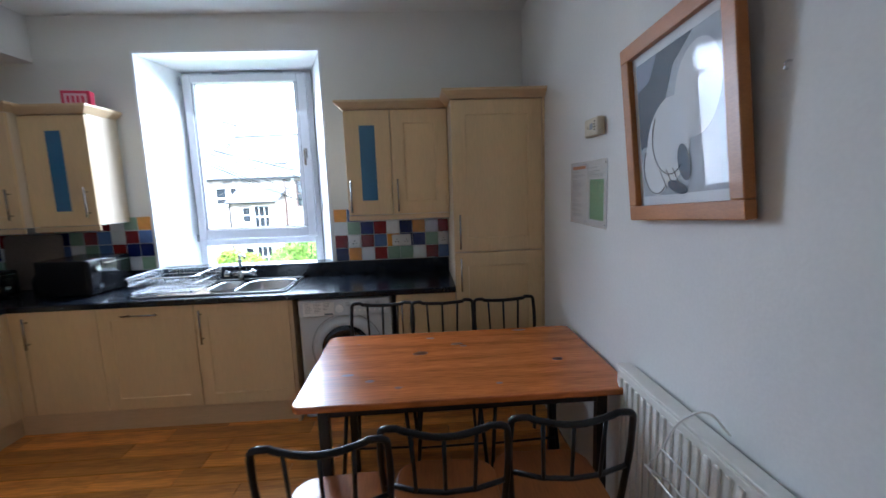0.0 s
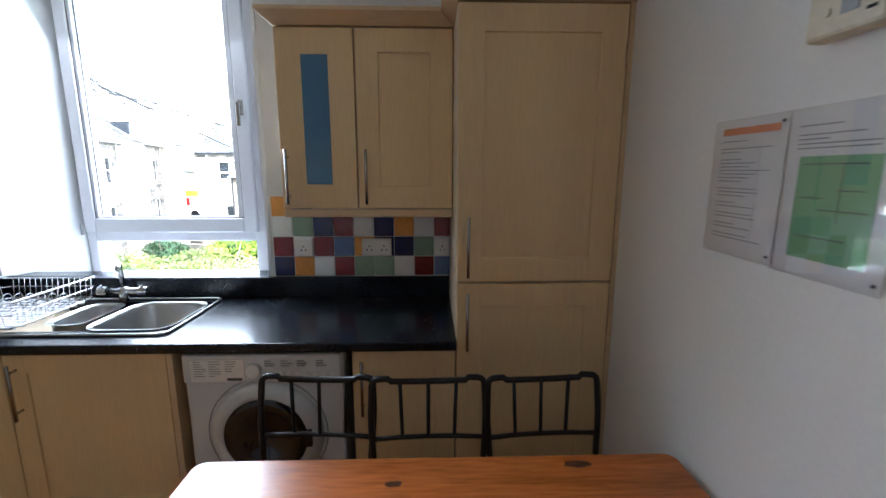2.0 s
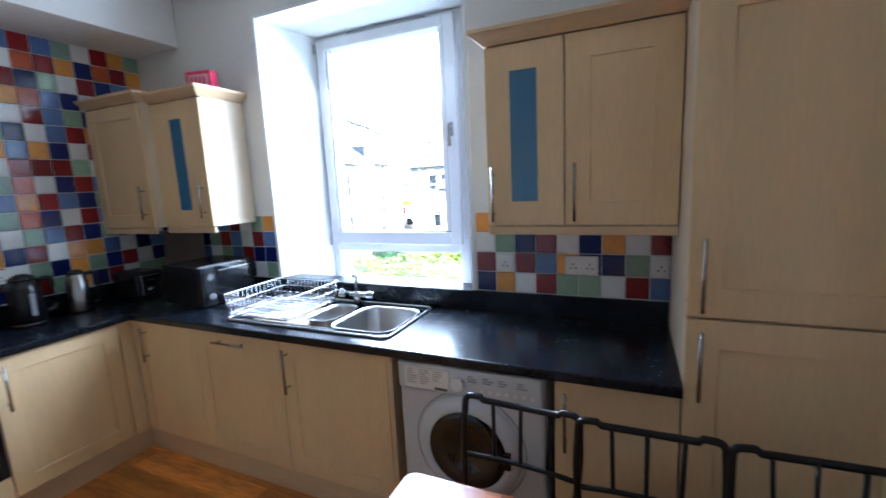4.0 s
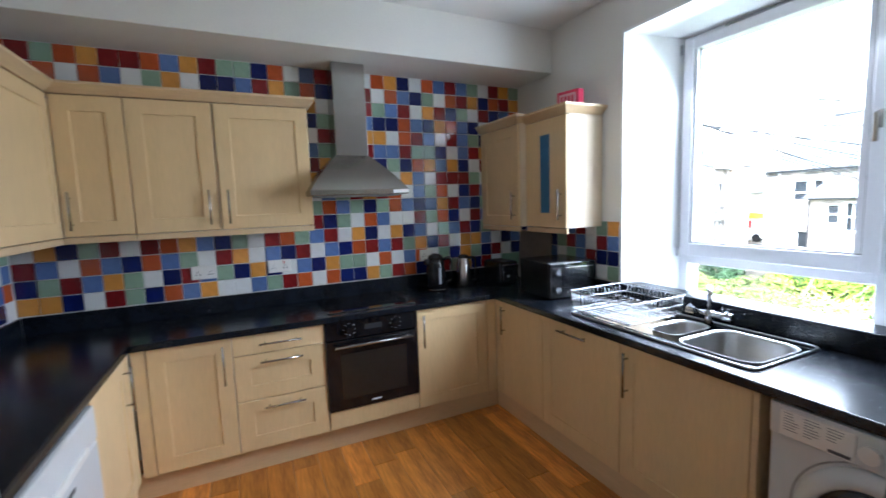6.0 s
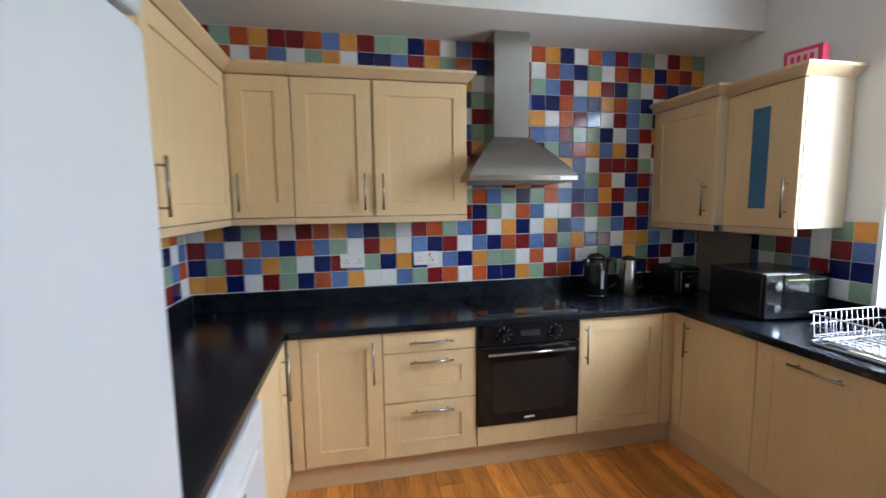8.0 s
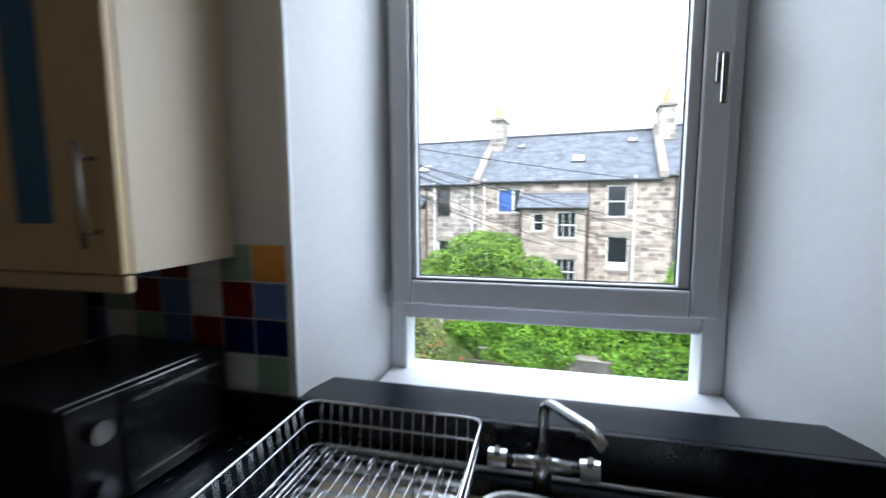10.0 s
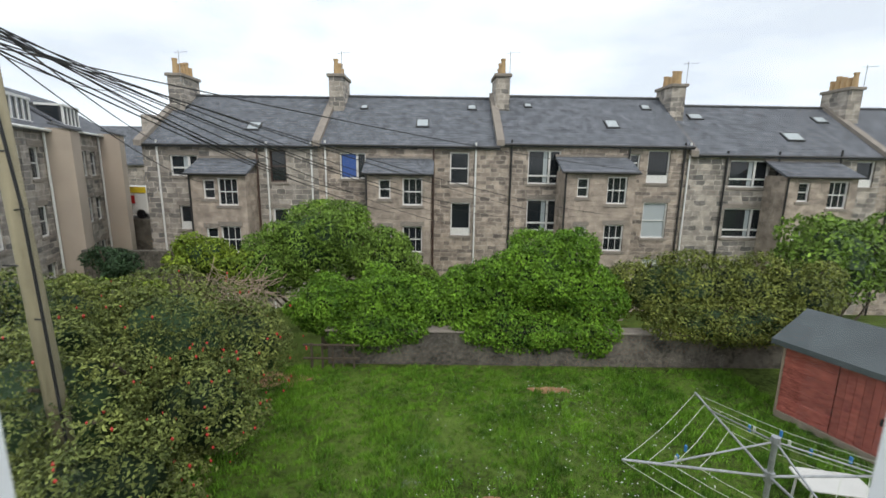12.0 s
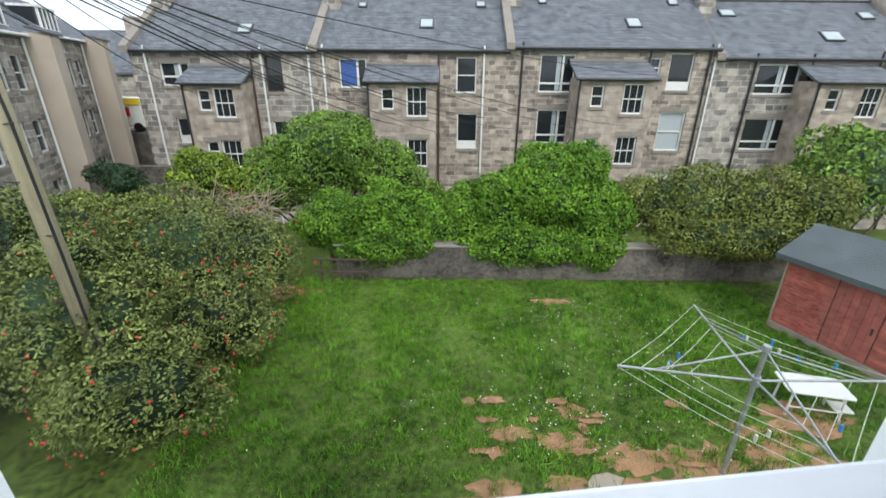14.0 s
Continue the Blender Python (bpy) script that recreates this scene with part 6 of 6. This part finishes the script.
tenement(3.42, 14.55, 2.98, [(5.1, 7.0, 0.76, 2.68, "modern"), (5.15, 7.0, -2.0, -0.15, "modern"), (12.05, 13.35, 0.92, 2.8, "panel"), (12.05, 13.5, -2.35, -0.22, "net"), (11.0, 11.6, 1.55, 2.55, "sash"), (12.3, 13.5, -4.2, -3.6, "net")],
         (6.8, 10.75, 1.52), [(10.4, 0.40), (13.2, 0.78, 0.6, 0.6), (5.6, 0.78, 0.5, 0.5)], [(4.1, M_PIPE), (14.1, M_PIPE), (14.4, M_WPAINT)], M_STONE)
tenement(14.55, 25.8, 2.55, [(16.9, 19.2, 0.75, 2.3, "modern"), (16.9, 19.5, -2.25, -0.5, "modern"), (24.3, 25.4, 0.85, 2.35, "panel")],
         (19.0, 23.0, 1.45), [(16.4, 0.75, 0.9, 0.7), (21.4, 0.35, 1.1, 0.9), (24.4, 0.72, 0.8, 0.7)], [(16.6, M_PIPE), (19.6, M_PIPE)], M_STONE2)
tenement(25.8, 36.0, 2.55, [(27.5, 29.0, 0.8, 2.3, "modern"), (27.5, 29.0, -2.2, -0.5, "sash"), (32.0, 33.2, 0.8, 2.3, "sash")], None, [(29, 0.5)], [(26.5, M_PIPE)], M_STONE)


# houses of the side street
SS = ME @ Matrix.Translation((-18.6, 18.5, 0)) @ Matrix.Rotation(math.atan2(15, -6), 4, "Z")   # local x runs up the street


def street_house(x0, x1, eave, outshot, columns, dormers):
    """A granite house facing the side street, with a tan outshot and glazed dormers."""
    h = thing("side_street_house", SS @ Vector(((x0 + x1) / 2, 2.0, -7)), "granite side-street house with a tan outshot and white dormers", "house", "side street")
    wins = [(x, x + 0.95, z, z + 1.55, "sash") for x in columns for z in (0.75, -2.1, -5.0)]
    part("wall", holed(x0, x1, -7.2, eave, [w[:4] for w in wins], 0.35, SS), M_STONE2, h)
    part("side_wall", B(((x0, 0.36, -7.2), (x0 + 0.3, 7.0, eave)), ((x1 - 0.3, 0.36, -7.2), (x1, 7.0, eave)), ((x0 + 0.3, 6.7, -7.2), (x1 - 0.3, 7.0, eave))), M_STONE2, h, M=SS)
    part("roof", slope([(x0, -0.25, eave + 0.02), (x1, -0.25, eave + 0.02), (x1, 3.5, eave + 2.5), (x0, 3.5, eave + 2.5)], 0.14), M_SLATE, h, M=SS)
    part("roof", slope([(x0, 3.5, eave + 2.5), (x1, 3.5, eave + 2.5), (x1, 7.2, eave), (x0, 7.2, eave)], 0.14), M_SLATE, h, M=SS)
    part("gutter", C(((x0, -0.3, eave), (x1, -0.3, eave), 0.07), n=8), M_WPAINT, h, M=SS)
    for w in wins:
        house_window(h, *w[:4], 0.0, w[4], SS)
    a, b, d = outshot
    o = part("outshot", B(((a, -d, -7.2), (b, -0.005, eave + 0.15)), bevel=0.02), M_HARL, h, "tan rendered outshot", M=SS)
    part("cap_roof", slope([(a - 0.12, -d - 0.12, eave + 0.16), (b + 0.12, -d - 0.12, eave + 0.16), (b + 0.12, -0.26, eave + 0.42), (a - 0.12, -0.26, eave + 0.42)], 0.1), M_LEAD, o, M=SS)
    part("downpipe", C(((a - 0.25, -0.1, -7.2), (a - 0.25, -0.1, eave), 0.06), n=8), M_WPAINT, h, M=SS)
    for p, q in dormers:
        dm = part("dormer", B(((p, 0.45, eave + 0.15), (q, 2.8, eave + 1.55)), bevel=0.02), M_LEAD, h, M=SS)
        part("dormer_pane", B(((p + 0.1, 0.40, eave + 0.45), (q - 0.1, 0.445, eave + 1.4)), ((p - 0.045, 0.55, eave + 0.55), (p - 0.004, 1.5, eave + 1.4))), M_NIGHT, dm, M=SS)
        n = 4
        for k in range(n + 1):
            x = p + (q - p - 0.1) * k / n
            part("dormer_bar", B(((x, 0.34, eave + 0.35), (x + 0.1, 0.44, eave + 1.45))), M_WPAINT, dm, M=SS)
        part("dormer_sill", B(((p - 0.1, 0.30, eave + 0.30), (q + 0.1, 0.44, eave + 0.42)), ((p - 0.1, 0.30, eave + 1.42), (q + 0.1, 0.44, eave + 1.54)), ((p - 0.1, 0.45, eave + 0.40), (p - 0.01, 1.6, eave + 0.52)), ((p - 0.1, 0.45, eave + 1.42), (p - 0.01, 1.6, eave + 1.54))), M_WPAINT, dm, M=SS)
    return h


street_house(-7.0, 7.2, 3.15, (4.0, 5.2, 1.1), (-5.2, -1.8, 0.6, 2.3), ((1.6, 3.9),))
street_house(7.21, 16.2, 3.35, (11.6, 12.7, 1.2), (8.4, 9.9, 13.8), ((7.8, 10.0),))
eh = thing("side_street_house", ME @ Vector((-30, 41, -7)), "grey granite gable house closing the side street", "house", "side street")
part("wall", B(((-36.0, 40.0, -7.2), (-25.0, 47.0, 1.6)), bevel=0.03), M_STONE2, eh, M=ME)
part("roof", slope([(-36.2, 39.7, 1.6), (-24.8, 39.7, 1.6), (-24.8, 43.5, 5.2), (-36.2, 43.5, 5.2)], 0.16), M_SLATE, eh, M=ME)
part("roof", slope([(-36.2, 43.5, 5.2), (-24.8, 43.5, 5.2), (-24.8, 47.3, 1.6), (-36.2, 47.3, 1.6)], 0.16), M_SLATE, eh, M=ME)
part("chimney_stack", B(((-29.2, 43.0, 4.6), (-28.2, 44.0, 6.3)), bevel=0.03), M_STONE2, eh, M=ME)
kw = thing("street_wall", ME @ Vector((-14, 22, -7)), "low stone wall along the side street", "wall")
part("masonry", B(((-18.0, 21.0, -7.1), (-11.5, 21.35, -2.75)), bevel=0.02), M_WALLSTONE, kw, M=ME)
bs = thing("parked_van", ME @ Vector((-23.6, 33, -2.4)), "white van with a yellow and red sign parked in the street", "vehicle")
part("body", B(((-25.1, 32.5, -2.2), (-22.2, 34.0, -0.1)), bevel=0.12), M_WPAINT, bs, M=ME)
part("sign_panel", B(((-25.0, 32.44, -0.6), (-22.3, 32.49, -0.15))), mat("yellow_sign", (0.75, 0.55, 0.03), 0.5), bs, M=ME)
part("sign_panel", B(((-24.2, 32.44, -1.4), (-23.2, 32.49, -0.8))), M_RED, bs, M=ME)
part("tyre", C(((-24.4, 32.45, -2.2), (-24.4, 32.75, -2.2), 0.35), n=16), M_BLACK, bs, M=ME)
part("tyre", C(((-22.8, 32.45, -2.2), (-22.8, 32.75, -2.2), 0.35), n=16), M_BLACK, bs, M=ME)
part("plinth", B(((-26.6, 32.0, -7.1), (-21.1, 35, -2.55))), M_WALLSTONE, bs, M=ME)

# telegraph pole and its cables
PT = Vector((-6.05, 6.0, 3.72))
tp = thing("telegraph_pole", ME @ Vector((-5.85, 6.0, GZ)), "weathered wooden telegraph pole with a bunch of cables", "pole")
part("pole", C(((-5.80, 6.0, GZ - 0.3), (PT.x, PT.y, PT.z), 0.15, 0.11), n=16), M_POLE, tp, M=ME, smooth=True)
part("junction_box", B(((-6.16, 5.80, 2.35), (-5.92, 5.93, 3.15)), bevel=0.02), M_CABLE, tp, M=ME)
part("cable_drop", tube([(-5.90, 5.87, 2.4), (-5.76, 5.86, 1.0), (-5.70, 5.85, -1.0), (-5.64, 5.85, -4.0)], 0.022, 6), M_CABLE, tp, M=ME)
for k, z in enumerate((1.7, 0.9, 0.1, -0.7, -1.5)):
    part("step_iron", C(((-5.90, 5.9, z), (-5.68 if k % 2 else -6.12, 5.82, z + 0.02), 0.012), n=6), M_PIPE, tp, M=ME)
for k in range(7):
    part("cable_loop", tube([PT + Vector((0.18 * math.cos(a * 0.7) + 0.02 * k, -0.15, -0.35 + 0.16 * math.sin(a * 0.7 + k) - 0.03 * k)) for a in range(9)], 0.012, 5), M_CABLE, tp, M=ME)
ends = ((-15.5, 24.8, 2.6), (-9.0, 24.8, 1.2), (-6.8, 24.8, 2.4), (-4.0, 23.3, 0.2), (-0.4, 24.7, 0.2), (0.4, 24.8, -1.6), (2.2, 24.8, -0.6), (4.2, 24.8, -1.2), (7.0, 23.3, -1.0), (-2.3, 23.2, -0.9), (10.8, 24.7, -1.0), (-12.0, 23.2, 0.6), (-7.0, 24.8, 0.4), (14.3, 24.8, 1.5), (-17.0, 24.9, 5.9))
for i, e in enumerate(ends):
    e = Vector(e)
    cb = thing("overhead_cable", ME @ PT, "thin black overhead cable from pole to house", "cable", "overhead cables")
    sag = 0.25 + 0.1 * (i % 4)
    s = PT + Vector((0, 0, -0.25 - 0.03 * i))
    part("wire", tube([s.lerp(e, k / 14) - Vector((0, 0, sag * 4 * (k / 14) * (1 - k / 14))) for k in range(15)], 0.011 + 0.004 * (i % 3 == 0), 5), M_CABLE, cb, M=ME)

# red timber shed
SM = ME @ Matrix.Translation((8.12, 9.17, GZ)) @ Matrix.Rotation(radians(-67.5), 4, "Z")   # local x along the door side
sd = thing("garden_shed", SM.translation, "old garden shed of peeling red boards with a felt roof", "shed")
SL, SD, SH = 3.4, 2.4, 1.9
part("core", B(((0.03, 0.03, 0.0), (SL - 0.03, SD - 0.03, SH - 0.03))), M_BROWNPAINT, sd, M=SM)
part("footing", B(((-0.02, -0.03, -0.1), (SL, SD, 0.16)), bevel=0.01), M_PAVE, sd, M=SM)
for k in range(14):
    z = 0.17 + k * 0.122
    for a, b in ((0.0, 1.02), (1.92, SL)):
        part("board", B(((a, -0.004 - 0.010 * (k % 2 == 0), z), (b, 0.028, z + 0.119)), bevel=0.004), M_BOARD, sd, M=SM)
    part("board", B(((-0.006, 0.03, z), (0.028, SD, z + 0.119)), bevel=0.004), M_BOARD, sd, M=SM)
dd = part("door", B(((1.04, -0.012, 0.14), (1.90, 0.028, 1.80)), bevel=0.004), M_BOARD, sd, "red ledged shed door", M=SM)
for k in range(6):
    part("door_plank", B(((1.05 + k * 0.142, -0.024, 0.15), (1.05 + k * 0.142 + 0.134, -0.0125, 1.79)), bevel=0.003), M_BOARD, dd, M=SM)
part("latch", B(((1.80, -0.045, 0.82), (1.84, -0.025, 0.98)), bevel=0.004), M_PIPE, dd, M=SM)
part("corner_post", B(((-0.03, -0.03, 0.0), (0.02, 0.02, SH)), bevel=0.004), M_TWIG, sd, M=SM)
rf = part("roof", slope([(-0.2, -0.22, SH + 0.02), (SL + 0.2, -0.22, SH + 0.02), (SL + 0.2, 1.0, SH + 0.60), (-0.2, 1.0, SH + 0.60)], 0.06), M_FELT, sd, M=SM)
part("roof", slope([(-0.2, 1.0, SH + 0.60), (SL + 0.2, 1.0, SH + 0.60), (SL + 0.2, SD + 0.2, SH), (-0.2, SD + 0.2, SH)], 0.06), M_FELT, sd, M=SM)
part("fascia", B(((-0.2, -0.24, SH - 0.10), (SL + 0.2, -0.215, SH + 0.03)), bevel=0.004), M_FELT, sd, M=SM)
bm = bmesh.new()
bm.faces.new([bm.verts.new(p) for p in ((0.0, 0.0, SH - 0.02), (0.0, SD, SH - 0.02), (0.0, 1.0, SH + 0.56))])
part("gable_board", bm, M_BOARD, sd, M=SM)

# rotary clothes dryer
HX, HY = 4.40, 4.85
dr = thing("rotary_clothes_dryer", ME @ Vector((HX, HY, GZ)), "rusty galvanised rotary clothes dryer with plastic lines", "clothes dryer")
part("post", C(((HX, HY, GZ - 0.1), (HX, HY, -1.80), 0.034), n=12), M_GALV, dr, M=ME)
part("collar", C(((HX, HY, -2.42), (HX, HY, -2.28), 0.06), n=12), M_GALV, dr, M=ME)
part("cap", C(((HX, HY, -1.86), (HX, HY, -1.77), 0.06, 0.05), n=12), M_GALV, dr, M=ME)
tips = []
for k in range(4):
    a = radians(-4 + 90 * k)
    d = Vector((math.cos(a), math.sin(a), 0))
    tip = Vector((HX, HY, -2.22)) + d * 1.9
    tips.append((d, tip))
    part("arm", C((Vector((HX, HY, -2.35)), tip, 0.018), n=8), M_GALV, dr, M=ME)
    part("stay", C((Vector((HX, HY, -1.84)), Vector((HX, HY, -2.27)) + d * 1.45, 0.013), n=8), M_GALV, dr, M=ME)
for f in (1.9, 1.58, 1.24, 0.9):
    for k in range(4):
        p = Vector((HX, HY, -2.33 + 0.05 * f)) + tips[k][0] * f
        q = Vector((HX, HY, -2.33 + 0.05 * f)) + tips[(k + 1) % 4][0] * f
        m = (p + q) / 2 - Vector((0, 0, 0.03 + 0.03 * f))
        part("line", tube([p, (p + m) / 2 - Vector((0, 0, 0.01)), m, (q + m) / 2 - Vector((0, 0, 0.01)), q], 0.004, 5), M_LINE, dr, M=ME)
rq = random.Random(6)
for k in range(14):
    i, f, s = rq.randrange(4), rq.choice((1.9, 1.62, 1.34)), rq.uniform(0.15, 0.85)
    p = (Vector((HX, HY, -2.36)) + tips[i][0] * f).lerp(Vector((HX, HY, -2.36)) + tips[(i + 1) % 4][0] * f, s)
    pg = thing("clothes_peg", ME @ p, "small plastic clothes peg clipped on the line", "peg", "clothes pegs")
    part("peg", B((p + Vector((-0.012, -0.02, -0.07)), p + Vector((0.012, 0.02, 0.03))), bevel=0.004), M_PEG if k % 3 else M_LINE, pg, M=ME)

# low white table on the grass
BM_ = ME @ Matrix.Translation((6.75, 6.25, GZ)) @ Matrix.Rotation(radians(-12), 4, "Z")
wb = thing("garden_table", BM_.translation, "low folding table with a worn white top", "table")
part("tabletop", prism(rounded(-0.52, -0.30, 0.52, 0.30, 0.06), 0.54, 0.57, bevel=0.008), M_BENCH, wb, M=BM_)
for x in (-0.42, 0.42):
    for y in (-0.22, 0.22):
        part("leg", C(((x, y, 0), (x * 0.95, y * 0.95, 0.54), 0.02), n=8), M_BENCH, wb, M=BM_)
part("crossbar", C(((-0.42, -0.22, 0.2), (0.42, -0.22, 0.2), 0.014), n=8), M_BENCH, wb, M=BM_)
part("shelf", B(((0.30, -0.24, 0.22), (0.60, 0.05, 0.25)), bevel=0.008), M_BENCH, wb, M=BM_)

# ---- tiles and planks, piece by piece ----
PITCH = 0.0991
ROWS_WEST = [
    "OYYNWRGNOBYWWBGROWONNYGRONBRGYNRWG",
    "BNGRBYGWNRBGNYNWBNYGGWOWBOWGNYGNRW",
    "GRBWOBNOBGWRYWBNRWBNORBRGYNRWYYBWN",
    "WWYNGRWROYBNGWROGBRWYNWYNBWGBRNGRB",
    ".................RNGWOBWWRGONWRBGR",
    "................WGOBGNGOBNBYRBNGWO",
    "................OWBGRYROWBGOWNRBYG",
    "................OYWRGNRWYBWRRRGWNB",
    "................GRYNWBNGNOYBYNWRGO",
    "................OBGNWRBBRGGNWBRYWN",
    "................BWRYNYYWORBWRBGNOW",
    "................ONGWYBNNOBNYOBNWRG",
    "................OYWBGRGBRWYRNGWRNB",
    ".NROWOBWGYWNNBRYGONBWRWOBNGWORYNOR",
    "YORGOYRROBYRGGNOWBRGNWOYNWOBRBGWRY",
]


def tile_mesh(name, material, w):
    """A glazed square tile lying in the plane x = 0, its face towards +x, with softened edges."""
    h, e = w / 2, 0.003
    v = [(0, -h, -h), (0, h, -h), (0, h, h), (0, -h, h), (0.006, -h, -h), (0.006, h, -h), (0.006, h, h), (0.006, -h, h),
         (0.008, -h + e, -h + e), (0.008, h - e, -h + e), (0.008, h - e, h - e), (0.008, -h + e, h - e)]
    f = [(8, 9, 10, 11)] + [(a, (a + 1) % 4, 4 + (a + 1) % 4, 4 + a) for a in range(4)] + [(4 + a, 4 + (a + 1) % 4, 8 + (a + 1) % 4, 8 + a) for a in range(4)]
    me = bpy.data.meshes.new(name)
    me.from_pydata(v, [], f)
    me.materials.append(material)
    return me


TILE = {k: tile_mesh("tile", m, PITCH - 0.0032) for k, m in TILES.items()}


def lay(parent, key, x, y, z, turn=0):
    o = new("tile", TILE[key])
    o.parent = parent
    o.matrix_basis = pose(x, y, z, 0, 0, turn)


rt = random.Random(3)
far = []
for r, row in enumerate(ROWS_WEST):
    z = 0.986 + (r + 0.5) * 0.0996
    for c, key in enumerate(row + "GNBWROYGNBWROYG"[r]):
        if c == 0:
            continue
        y = 0.201 + (c - 0.5) * PITCH
        if key == ".":
            key = rt.choice("WNBGROY")
        if 4 <= r <= 11 and c <= 16:
            continue                      # cabinets cover these
        if y > 1.0:
            lay(wall_west, key, XW - 0.006, y + rt.uniform(-0.0005, 0.0005), z)
        else:
            far.append((key, y, z))
vs, fs, ms = [], [], []
keys = list(TILES)
for key, y, z in far:
    base = len(vs)
    vs += [(XW - 0.006 + v.co.x, y + v.co.y, z + v.co.z) for v in TILE[key].vertices]
    for p in TILE[key].polygons:
        fs.append([base + i for i in p.vertices])
        ms.append(keys.index(key))
me = bpy.data.meshes.new("tile_field")
me.from_pydata(vs, [], fs)
for k in keys:
    me.materials.append(TILES[k])
for p, i in zip(me.polygons, ms):
    p.material_index = i
tf = new("tile_field", me)
tf.parent = wall_west
tagged(tf, kind="stuff")
for r, row in enumerate(("NYWRGGWRB", "RWRBYNNGW", "WGNRWNYWR", "YBGNRWGBO")):
    for c, key in enumerate(row):
        if r == 3 and c > 1:
            continue
        lay(wall_north, key, -0.692 + c * 0.0993, YN + 0.005, 1.031 + r * 0.0996, -90)
for r, row in enumerate(("GWNBRGWNRBG", "NNRBGWBNOGW", "BRWBRGNWBYR", "YGWRBNGOWBN")):
    for c, key in enumerate(row):
        lay(wall_north, key, -2.140 - c * 0.0993, YN + 0.005, 1.031 + r * 0.0996, -90)
for r, row in enumerate(("WNRBGYWNOG", "OBGWNRYBGW", "BWNORGBWYN", "GOYBWNRGBO")):
    for c, key in enumerate(row):
        lay(wall_west, key, -3.125 + c * 0.0993, YS - 0.005, 1.036 + r * 0.0996, 90)
# short oak strips laid east to west
PLANKS = {}
rp = random.Random(8)
y, row = -1.09, 0
while y < 3.55:
    x = XW - rp.uniform(0, 0.5)
    while x < XE:
        n = rp.choice((0.45, 0.6, 0.75, 0.9))
        k = rp.randrange(3)
        if (n, k) not in PLANKS:
            h, e, l = 0.0715, 0.0015, n - 0.003
            v = [(0, -h, -0.013), (l, -h, -0.013), (l, h, -0.013), (0, h, -0.013), (0, -h, -0.001), (l, -h, -0.001), (l, h, -0.001), (0, h, -0.001),
                 (e, -h + e, 0), (l - e, -h + e, 0), (l - e, h - e, 0), (e, h - e, 0)]
            f = [(8, 9, 10, 11)] + [(a, (a + 1) % 4, 4 + (a + 1) % 4, 4 + a) for a in range(4)] + [(4 + a, 4 + (a + 1) % 4, 8 + (a + 1) % 4, 8 + a) for a in range(4)]
            m2 = bpy.data.meshes.new("plank")
            m2.from_pydata([(a + k * 0.0, b, c) for a, b, c in v], [], f)
            m2.materials.append(M_OAK)
            PLANKS[n, k] = m2
        if x + n > XW and not (y < YS - 0.15 and x + n < -0.62) and x < XE - 0.02:
            o = new("plank", PLANKS[n, k])
            o.parent = floor
            o.matrix_basis = pose(x, y + 0.0725, rp.uniform(-0.0008, 0.0004))
        x += n
    y += 0.1455
